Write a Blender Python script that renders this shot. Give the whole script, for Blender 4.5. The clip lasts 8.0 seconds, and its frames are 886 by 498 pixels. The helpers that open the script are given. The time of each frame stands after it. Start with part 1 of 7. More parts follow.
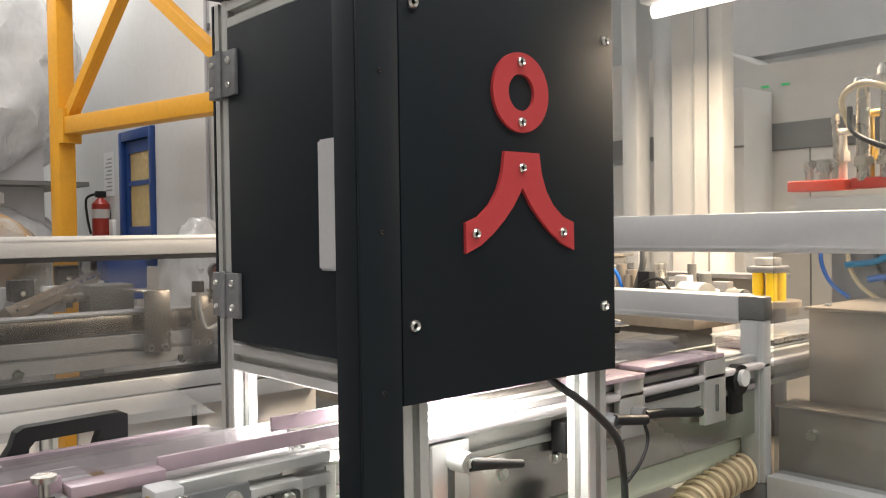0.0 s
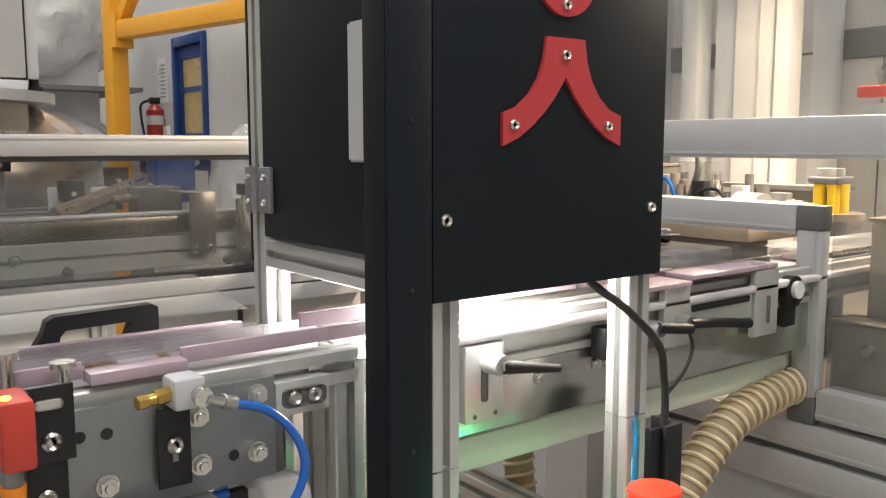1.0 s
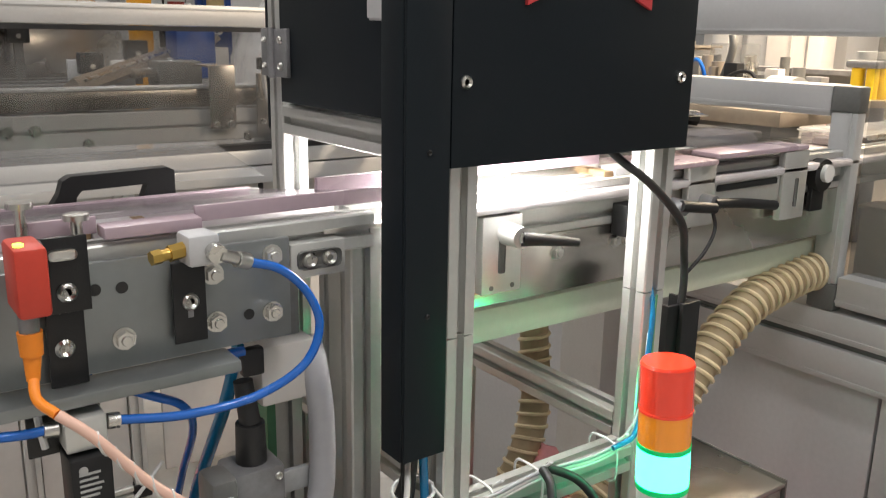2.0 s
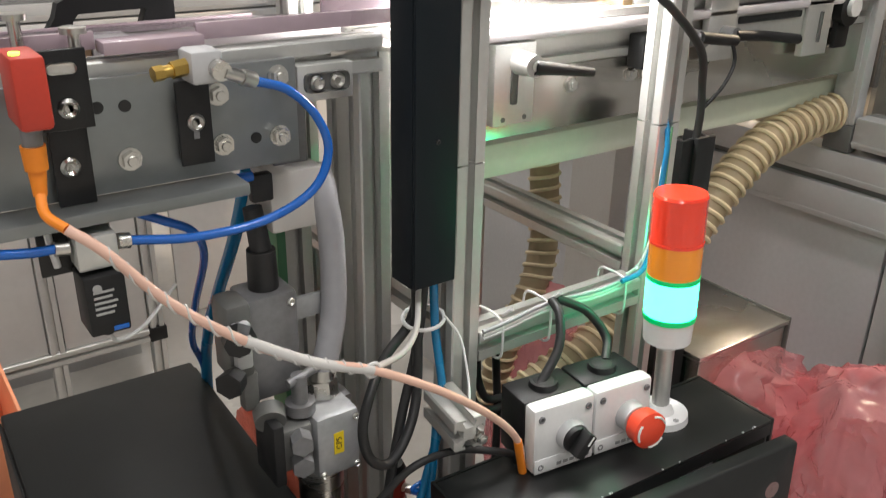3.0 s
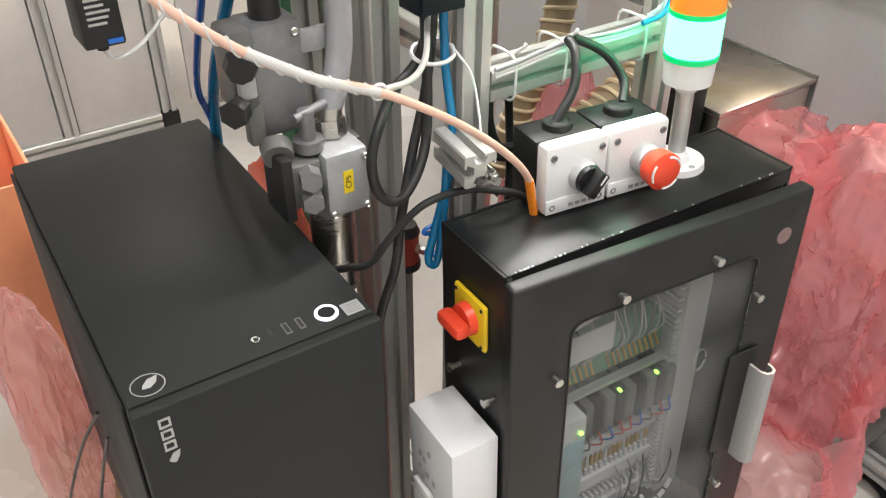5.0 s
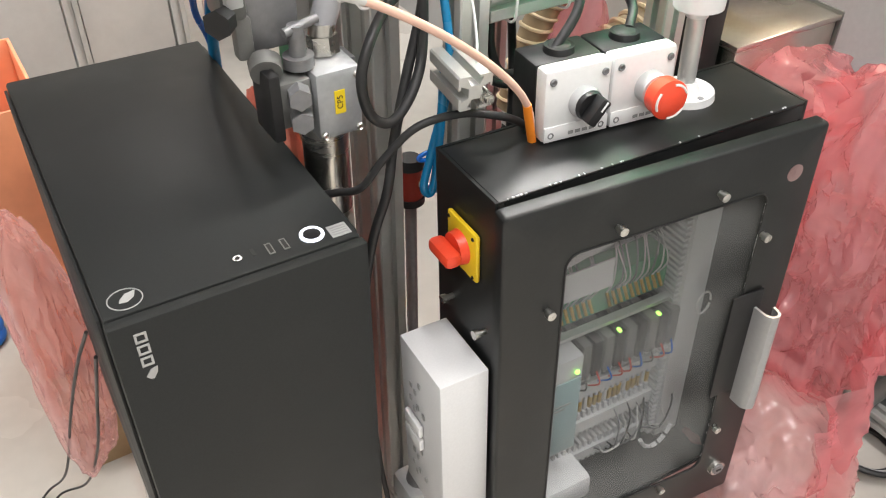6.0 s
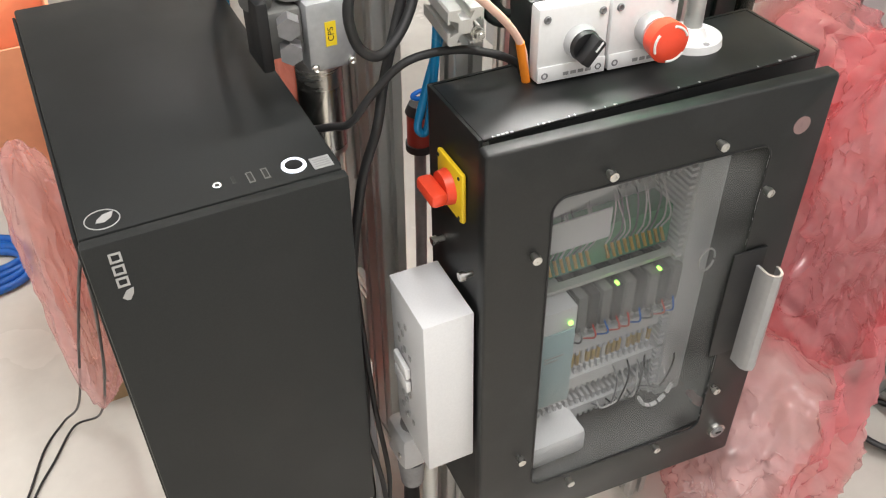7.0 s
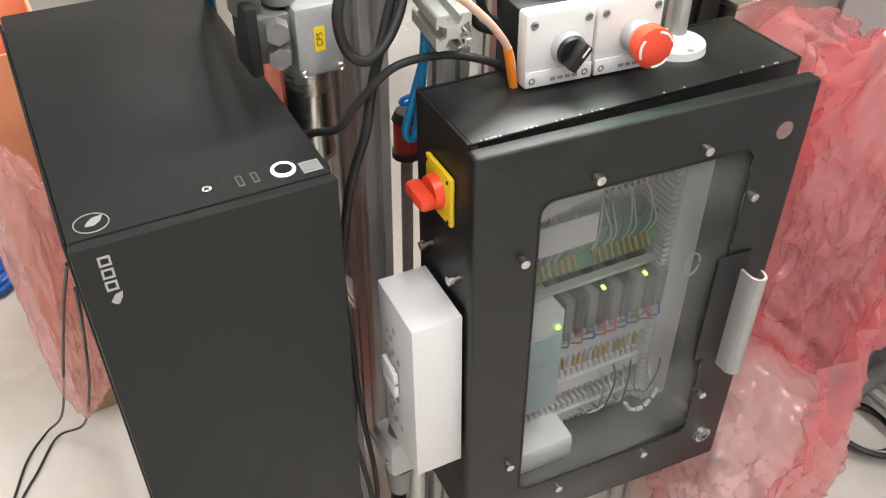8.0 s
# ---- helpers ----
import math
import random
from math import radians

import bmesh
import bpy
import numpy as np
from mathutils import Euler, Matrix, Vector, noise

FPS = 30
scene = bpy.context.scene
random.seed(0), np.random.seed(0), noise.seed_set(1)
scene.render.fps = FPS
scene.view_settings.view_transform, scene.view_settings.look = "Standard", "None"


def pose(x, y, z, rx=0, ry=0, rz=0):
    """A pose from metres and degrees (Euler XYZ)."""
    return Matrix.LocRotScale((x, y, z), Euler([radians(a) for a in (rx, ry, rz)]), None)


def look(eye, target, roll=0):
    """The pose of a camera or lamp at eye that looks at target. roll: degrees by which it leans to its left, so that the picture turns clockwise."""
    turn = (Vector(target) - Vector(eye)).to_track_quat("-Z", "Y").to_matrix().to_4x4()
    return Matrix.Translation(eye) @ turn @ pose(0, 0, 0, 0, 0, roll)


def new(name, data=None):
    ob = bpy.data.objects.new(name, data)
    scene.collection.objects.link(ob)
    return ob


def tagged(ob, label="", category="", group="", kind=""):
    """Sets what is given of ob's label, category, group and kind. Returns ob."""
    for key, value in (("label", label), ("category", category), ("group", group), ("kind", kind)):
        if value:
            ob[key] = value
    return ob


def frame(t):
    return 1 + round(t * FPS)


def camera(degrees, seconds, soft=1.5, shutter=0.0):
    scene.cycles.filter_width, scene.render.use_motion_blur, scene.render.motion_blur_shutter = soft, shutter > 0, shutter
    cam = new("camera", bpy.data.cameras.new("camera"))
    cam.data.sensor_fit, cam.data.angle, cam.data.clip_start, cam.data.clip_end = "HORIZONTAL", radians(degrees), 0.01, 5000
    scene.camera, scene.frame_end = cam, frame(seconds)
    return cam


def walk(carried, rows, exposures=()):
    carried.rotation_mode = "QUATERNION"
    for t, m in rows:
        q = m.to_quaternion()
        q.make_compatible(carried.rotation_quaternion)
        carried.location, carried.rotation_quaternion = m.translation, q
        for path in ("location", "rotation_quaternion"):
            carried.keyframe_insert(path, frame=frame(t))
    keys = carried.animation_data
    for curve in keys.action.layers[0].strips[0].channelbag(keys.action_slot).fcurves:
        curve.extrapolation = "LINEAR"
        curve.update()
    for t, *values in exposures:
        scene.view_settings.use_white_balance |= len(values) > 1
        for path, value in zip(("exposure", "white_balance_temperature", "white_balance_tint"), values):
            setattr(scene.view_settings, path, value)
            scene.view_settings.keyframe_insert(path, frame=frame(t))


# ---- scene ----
cam = camera(54.5, 8.0, soft=1.1, shutter=0.2)
PATH = [
    (0, (0.207, 0.209, 1.330), (1.521, 1.717, 1.290), -0.8),
    (0.5, (0.224, 0.231, 1.324), (1.510, 1.757, 1.194), -0.8),
    (1, (0.243, 0.227, 1.311), (1.452, 1.802, 1.072), 0.0),
    (1.5, (0.251, 0.229, 1.299), (1.416, 1.815, 0.941), 0.5),
    (1.7, (0.252, 0.230, 1.294), (1.406, 1.813, 0.885), 0.6),
    (2.8, (0.253, 0.239, 1.271), (1.348, 1.743, 0.536), 1.7),
    (3, (0.252, 0.237, 1.26), (1.324, 1.725, 0.462), 1.1),
    (3.5, (0.253, 0.234, 1.242), (1.271, 1.686, 0.317), 0.9),
    (4, (0.251, 0.23, 1.221), (1.228, 1.641, 0.194), 0.5),
    (4.5, (0.249, 0.227, 1.207), (1.189, 1.595, 0.091), 0.5),
    (5, (0.25, 0.22, 1.194), (1.168, 1.554, 0.021), 0.4),
    (5.2, (0.252, 0.22, 1.188), (1.172, 1.526, -0.015), 0.7),
    (6.5, (0.301, 0.187, 1.148), (1.057, 1.525, -0.132), 0.3),
    (7, (0.318, 0.171, 1.139), (1.03, 1.498, -0.177), 0.5),
    (7.5, (0.315, 0.167, 1.133), (1.013, 1.483, -0.202), 0.8),
    (8, (0.31, 0.167, 1.136), (1.066, 1.491, -0.158), 1.3),
]
walk(cam, [(t, look(eye, target, roll)) for t, eye, target, roll in PATH],
     [(0.0, -0.36), (1.0, -0.36), (1.5, -0.38), (3.0, -0.42), (3.5, -0.26), (4.0, -0.06), (4.5, 0.16), (6.5, 0.48), (8.0, 0.46)])


# ---- world and lamps ----
world = bpy.data.worlds.new("world")
scene.world = world
world.use_nodes = True
world.node_tree.nodes["Background"].inputs[0].default_value = (0.75, 0.8, 0.9, 1)
world.node_tree.nodes["Background"].inputs[1].default_value = 0.05


def area_lamp(name, m, sx, sy, watts, color=(1, 1, 1), spread=180):
    data = bpy.data.lights.new(name, "AREA")
    data.shape, data.size, data.size_y, data.energy, data.color = "RECTANGLE", sx, sy, watts, color
    data.spread = radians(spread)
    ob = new(name, data)
    ob.matrix_world = m
    return ob


# ceiling tubes, the light bar under the inspection box, the lamp in the packing machine
for lx, ly, lw in ((-1.2, -0.9, 48), (0.6, -0.5, 52), (2.2, -0.8, 40), (-1.2, 2.0, 48), (0.9, 2.7, 44), (-1.0, 5.2, 46), (3.6, 0.6, 46), (1.2, 4.9, 54), (0.4, 7.6, 56), (2.3, 7.2, 42)):
    area_lamp("ceiling_tube_light", pose(lx, ly, 3.93), 0.25, 1.4, lw, (0.99, 0.97, 0.95))
area_lamp("inspection_light", pose(0.79, 0.93, 1.20), 0.20, 0.18, 7.5, (1.0, 0.98, 0.95))
area_lamp("machine_tube_light", pose(1.95, 1.0, 1.80), 0.06, 0.8, 46, (1.0, 0.80, 0.58))


# ---- materials ----
def mat(name, color, rough=0.5, metal=0.0, vary=0.12, grain=60.0, stain=4.0, bump=0.05, random_tint=0.0, spec=0.5,
        trans=0.0, ior=1.45, alpha=1.0, emit=None, power=0.0, stretch=(1, 1, 1), coat=0.0, dirt=0.0, dirt_color=(0.1, 0.09, 0.08)):
    m = bpy.data.materials.new(name)
    m.use_nodes = True
    nt = m.node_tree
    b = nt.nodes["Principled BSDF"]
    b.inputs["Roughness"].default_value = rough
    b.inputs["Metallic"].default_value = metal
    b.inputs["Specular IOR Level"].default_value = spec
    b.inputs["IOR"].default_value = ior
    b.inputs["Transmission Weight"].default_value = trans
    b.inputs["Alpha"].default_value = alpha
    b.inputs["Coat Weight"].default_value = coat
    if emit:
        b.inputs["Emission Color"].default_value = (*emit, 1)
        b.inputs["Emission Strength"].default_value = power
    tc = nt.nodes.new("ShaderNodeTexCoord")
    mp = nt.nodes.new("ShaderNodeMapping")
    mp.inputs["Scale"].default_value = stretch
    nt.links.new(tc.outputs["Object"], mp.inputs[0])
    fine = nt.nodes.new("ShaderNodeTexNoise")
    fine.inputs["Scale"].default_value, fine.inputs["Detail"].default_value = grain, 4
    big = nt.nodes.new("ShaderNodeTexNoise")
    big.inputs["Scale"].default_value, big.inputs["Detail"].default_value = stain, 5
    for n in (fine, big):
        nt.links.new(mp.outputs[0], n.inputs["Vector"])
    add = nt.nodes.new("ShaderNodeMath")
    add.operation = "ADD"
    nt.links.new(fine.outputs[0], add.inputs[0])
    nt.links.new(big.outputs[0], add.inputs[1])
    ramp = nt.nodes.new("ShaderNodeMapRange")
    ramp.inputs["From Min"].default_value, ramp.inputs["From Max"].default_value = 0.6, 1.4
    ramp.inputs["To Min"].default_value, ramp.inputs["To Max"].default_value = 1 - vary, 1 + vary
    nt.links.new(add.outputs[0], ramp.inputs["Value"])
    tint = nt.nodes.new("ShaderNodeMix")
    tint.data_type, tint.blend_type = "RGBA", "MULTIPLY"
    tint.inputs[0].default_value = 1.0
    tint.inputs[6].default_value = (*color, 1)
    nt.links.new(ramp.outputs[0], tint.inputs[7])
    out = tint.outputs[2]
    if dirt:
        dn = nt.nodes.new("ShaderNodeTexNoise")
        dn.inputs["Scale"].default_value, dn.inputs["Detail"].default_value = stain * 3.1, 8
        nt.links.new(mp.outputs[0], dn.inputs["Vector"])
        dr = nt.nodes.new("ShaderNodeMapRange")
        dr.inputs["From Min"].default_value, dr.inputs["From Max"].default_value = 0.52, 0.72
        dr.inputs["To Min"].default_value, dr.inputs["To Max"].default_value = 0.0, dirt
        nt.links.new(dn.outputs[0], dr.inputs["Value"])
        dm = nt.nodes.new("ShaderNodeMix")
        dm.data_type = "RGBA"
        nt.links.new(dr.outputs[0], dm.inputs[0])
        nt.links.new(out, dm.inputs[6])
        dm.inputs[7].default_value = (*dirt_color, 1)
        out = dm.outputs[2]
    if random_tint:
        oi = nt.nodes.new("ShaderNodeObjectInfo")
        rr = nt.nodes.new("ShaderNodeMapRange")
        rr.inputs["To Min"].default_value, rr.inputs["To Max"].default_value = 1 - random_tint, 1 + random_tint
        nt.links.new(oi.outputs["Random"], rr.inputs["Value"])
        t2 = nt.nodes.new("ShaderNodeMix")
        t2.data_type, t2.blend_type = "RGBA", "MULTIPLY"
        t2.inputs[0].default_value = 1.0
        nt.links.new(out, t2.inputs[6])
        nt.links.new(rr.outputs[0], t2.inputs[7])
        out = t2.outputs[2]
    nt.links.new(out, b.inputs["Base Color"])
    rm = nt.nodes.new("ShaderNodeMapRange")
    rm.inputs["From Min"].default_value, rm.inputs["From Max"].default_value = 0.3, 0.7
    rm.inputs["To Min"].default_value, rm.inputs["To Max"].default_value = max(0.02, rough * 0.8), min(1, rough * 1.2)
    nt.links.new(big.outputs[0], rm.inputs["Value"])
    nt.links.new(rm.outputs[0], b.inputs["Roughness"])
    if bump:
        bp = nt.nodes.new("ShaderNodeBump")
        bp.inputs["Strength"].default_value, bp.inputs["Distance"].default_value = bump, 0.002
        nt.links.new(fine.outputs[0], bp.inputs["Height"])
        nt.links.new(bp.outputs[0], b.inputs["Normal"])
    return m


ALU = mat("anodised_aluminium", (0.60, 0.60, 0.58), 0.38, 0.6, 0.05, 220, 5, 0.004, stretch=(1, 1, 1), dirt=0.12, dirt_color=(0.3, 0.29, 0.27))
# black enamel as it looks when lit: the light is in this grey
LIT_CASE_GREY = mat("lightened_inner_enamel", (0.11, 0.11, 0.107), 0.5, 0.0, 0.08, 120, 6, 0.0, dirt=0.15)
PULL_ALU = mat("brushed_grey_aluminium", (0.36, 0.36, 0.365), 0.45, 0.45, 0.06, 160, 6, 0.01)
ALU_DARK = mat("worn_grey_cast_aluminium", (0.24, 0.24, 0.25), 0.48, 0.5, 0.15, 160, 9, 0.03, dirt=0.3)
STEEL = mat("brushed_stainless_steel", (0.62, 0.60, 0.57), 0.28, 1.0, 0.08, 90, 3, 0.03, stretch=(1, 1, 14))
STEEL_X = mat("stainless_steel_sheet", (0.58, 0.55, 0.51), 0.25, 1.0, 0.07, 70, 3, 0.005, stretch=(1, 1, 1), dirt=0.08)
STEEL_DARK = mat("warm_dark_stainless_steel", (0.44, 0.38, 0.31), 0.36, 0.7, 0.10, 60, 3, 0.004, dirt=0.2)
CAST_GREY = mat("light_grey_cast_metal", (0.40, 0.41, 0.42), 0.45, 0.35, 0.12, 160, 9, 0.04, dirt=0.15)
ZINC = mat("zinc_plated_steel", (0.27, 0.285, 0.285), 0.42, 0.7, 0.12, 45, 14, 0.04, dirt=0.15, dirt_color=(0.32, 0.33, 0.34))
BOLT = mat("bright_zinc_bolt", (0.62, 0.61, 0.58), 0.28, 1.0, 0.08, 200, 30, 0.0)
BLACK_PANEL = mat("black_powder_coat_panel", (0.009, 0.013, 0.017), 0.5, 0.0, 0.18, 900, 3, 0.10, spec=0.22)
BLACK = mat("black_powder_coat", (0.010, 0.010, 0.011), 0.36, 0.0, 0.2, 700, 6, 0.10)
BLACK_MATT = mat("matt_black_plastic", (0.010, 0.010, 0.011), 0.5, 0.0, 0.2, 300, 8, 0.06)
BLACK_GLOSS = mat("black_enamel_cabinet", (0.011, 0.012, 0.012), 0.42, 0.0, 0.2, 400, 5, 0.012, dirt=0.10, dirt_color=(0.09, 0.09, 0.09))
PC_BLACK = mat("black_satin_case", (0.019, 0.0205, 0.0205), 0.55, 0.0, 0.22, 900, 5, 0.06, spec=0.30, dirt=0.15, dirt_color=(0.035, 0.035, 0.036))
RUBBER = mat("black_rubber_cable", (0.02, 0.02, 0.021), 0.45, 0.0, 0.15, 200, 10, 0.02)
RED_SIGN = mat("matt_red_plate", (0.50, 0.045, 0.050), 0.55, 0.0, 0.06, 300, 9, 0.03)
GREY_PLASTIC = mat("light_grey_plastic", (0.50, 0.50, 0.51), 0.5, 0.0, 0.05, 200, 8, 0.03)
WHITE_PLASTIC = mat("white_plastic", (0.74, 0.74, 0.74), 0.35, 0.0, 0.04, 200, 8, 0.02)
WHITE_PAINT = mat("white_painted_metal", (0.66, 0.66, 0.67), 0.5, 0.0, 0.05, 500, 8, 0.04)
GREY_PAINT = mat("grey_painted_steel", (0.50, 0.505, 0.51), 0.35, 0.2, 0.06, 120, 2.5, 0.03)
GREY_SHEET = mat("grey_painted_sheet", (0.60, 0.585, 0.56), 0.42, 0.0, 0.05, 30, 2, 0.0)
CREAM_PAINT = mat("cream_white_panel", (0.54, 0.52, 0.495), 0.5, 0.0, 0.05, 60, 3, 0.03, dirt=0.08)
CORNER = mat("dark_grey_corner_cap", (0.13, 0.13, 0.125), 0.5, 0.0, 0.1, 200, 8, 0.03)
YELLOW_STEEL = mat("yellow_painted_steel", (0.66, 0.31, 0.02), 0.45, 0.0, 0.08, 40, 3, 0.03, dirt=0.08)
YELLOW = mat("yellow_plastic", (0.80, 0.55, 0.02), 0.4, 0.0, 0.04, 200, 9, 0.02)
RED_PLASTIC = mat("orange_red_plastic", (0.78, 0.07, 0.03), 0.35, 0.0, 0.05, 200, 9, 0.02)
SENSOR_RED = mat("red_sensor_housing", (0.52, 0.05, 0.03), 0.45, 0.0, 0.06, 300, 9, 0.03)
ORANGE = mat("orange_cable_sleeve", (0.85, 0.25, 0.02), 0.4, 0.0, 0.05, 200, 9, 0.02)
SALMON = mat("salmon_cable_sheath", (0.72, 0.46, 0.37), 0.5, 0.0, 0.1, 60, 9, 0.02)
CLEAR_TUBE = mat("milky_clear_sleeve", (0.58, 0.57, 0.56), 0.4, 0.0, 0.08, 60, 9, 0.02)
BLUE_TUBE = mat("blue_pneumatic_tube", (0.01, 0.12, 0.50), 0.25, 0.0, 0.08, 60, 9, 0.0, coat=0.3)
TEAL_TUBE = mat("light_blue_pneumatic_tube", (0.01, 0.20, 0.42), 0.25, 0.0, 0.08, 60, 9, 0.0, coat=0.3)
BRASS = mat("brass_fitting", (0.62, 0.42, 0.12), 0.3, 1.0, 0.1, 100, 20, 0.02)
GREY_HOSE = mat("grey_conduit", (0.36, 0.36, 0.38), 0.5, 0.0, 0.08, 80, 9, 0.03)
CREAM_HOSE = mat("cream_hose_rib", (0.66, 0.55, 0.36), 0.45, 0.0, 0.08, 80, 9, 0.03)
BROWN_HOSE = mat("tan_hose_web", (0.34, 0.26, 0.16), 0.5, 0.0, 0.12, 80, 9, 0.03)
FLOOR_MAT = mat("pale_marbled_floor", (0.60, 0.57, 0.52), 0.25, 0.0, 0.06, 30, 2.0, 0.02, dirt=0.22, dirt_color=(0.42, 0.38, 0.33))
WALL_MAT = mat("pale_grey_wall_sheet", (0.56, 0.56, 0.55), 0.45, 0.0, 0.05, 20, 1.2, 0.03, dirt=0.08, dirt_color=(0.4, 0.4, 0.4))
CEIL_MAT = mat("white_ceiling_sheet", (0.62, 0.62, 0.62), 0.6, 0.0, 0.04, 20, 1.2, 0.02)
DARK_RED = mat("dark_red_enamel", (0.30, 0.03, 0.02), 0.35, 0.0, 0.06, 300, 9, 0.02)
DOOR_BLUE = mat("navy_door_paint", (0.012, 0.045, 0.18), 0.4, 0.0, 0.08, 50, 4, 0.02)
BLUE_PAINT = mat("blue_door_paint", (0.015, 0.07, 0.30), 0.4, 0.0, 0.08, 50, 4, 0.02)
BELT = mat("pale_conveyor_belt", (0.58, 0.55, 0.56), 0.35, 0.0, 0.05, 100, 6, 0.02)
GREEN_BELT = mat("pale_green_belt_return", (0.74, 0.81, 0.68), 0.45, 0.0, 0.05, 100, 5, 0.02)
GREEN_POST = mat("green_painted_post", (0.10, 0.28, 0.15), 0.45, 0.0, 0.08, 100, 5, 0.02)
ORANGE_BIN = mat("orange_plastic_bin", (0.86, 0.36, 0.20), 0.4, 0.0, 0.06, 60, 5, 0.02)
CARD = mat("brown_cardboard", (0.36, 0.25, 0.14), 0.8, 0.0, 0.08, 90, 5, 0.04)
LABEL_YELLOW = mat("yellow_label", (0.85, 0.62, 0.02), 0.5, 0.0, 0.02, 100, 9, 0.0)
INK = mat("black_ink", (0.02, 0.02, 0.02), 0.6, 0.0, 0.0, 100, 9, 0.0)
GREY_INK = mat("grey_ink", (0.30, 0.30, 0.30), 0.6, 0.0, 0.0, 100, 9, 0.0)
SILVER_INK = mat("silver_print", (0.396, 0.396, 0.396), 0.4, 0.2, 0.04, 100, 9, 0.0)


def sheet_plastic(name, color, see=0.75, rough=0.12, wrinkle=0.0):
    """Thin clear sheet: part of the light goes straight through, the rest is a glossy tinted film."""
    m = bpy.data.materials.new(name)
    m.use_nodes = True
    nt = m.node_tree
    b = nt.nodes["Principled BSDF"]
    b.inputs["Base Color"].default_value = (*color, 1)
    b.inputs["Roughness"].default_value = rough
    tr = nt.nodes.new("ShaderNodeBsdfTransparent")
    tr.inputs[0].default_value = tuple(1 - (1 - c) * 0.45 for c in color) + (1,)
    mix = nt.nodes.new("ShaderNodeMixShader")
    noise_t = nt.nodes.new("ShaderNodeTexNoise")
    noise_t.inputs["Scale"].default_value, noise_t.inputs["Detail"].default_value = 9, 6
    mr = nt.nodes.new("ShaderNodeMapRange")
    mr.inputs["From Min"].default_value, mr.inputs["From Max"].default_value = 0.3, 0.7
    mr.inputs["To Min"].default_value, mr.inputs["To Max"].default_value = 1 - see - 0.05, 1 - see + 0.07
    tc = nt.nodes.new("ShaderNodeTexCoord")
    nt.links.new(tc.outputs["Object"], noise_t.inputs["Vector"])
    nt.links.new(noise_t.outputs[0], mr.inputs["Value"])
    nt.links.new(mr.outputs[0], mix.inputs[0])
    nt.links.new(tr.outputs[0], mix.inputs[1])
    nt.links.new(b.outputs[0], mix.inputs[2])
    nt.links.new(mix.outputs[0], nt.nodes["Material Output"].inputs[0])
    if wrinkle:
        wn = nt.nodes.new("ShaderNodeTexNoise")
        wn.inputs["Scale"].default_value, wn.inputs["Detail"].default_value, wn.inputs["Distortion"].default_value = 14, 3, 1.6
        nt.links.new(tc.outputs["Object"], wn.inputs["Vector"])
        bp = nt.nodes.new("ShaderNodeBump")
        bp.inputs["Strength"].default_value, bp.inputs["Distance"].default_value = wrinkle, 0.02
        nt.links.new(wn.outputs[0], bp.inputs["Height"])
        nt.links.new(bp.outputs[0], b.inputs["Normal"])
    return m


CLEAR = sheet_plastic("clear_polycarbonate", (0.6, 0.61, 0.61), 0.93, 0.05)
SMOKE_CLEAR = sheet_plastic("slightly_grey_polycarbonate", (0.40, 0.40, 0.40), 0.91, 0.14)
FLAP_CLEAR = sheet_plastic("dull_clear_plastic", (0.42, 0.41, 0.40), 0.74, 0.40)
PINK_CLEAR = sheet_plastic("pinkish_clear_cover", (0.56, 0.52, 0.54), 0.74, 0.08)
PINK_EDGE = mat("pink_cover_edge", (0.44, 0.34, 0.385), 0.3, 0.0, 0.05, 100, 9, 0.0)


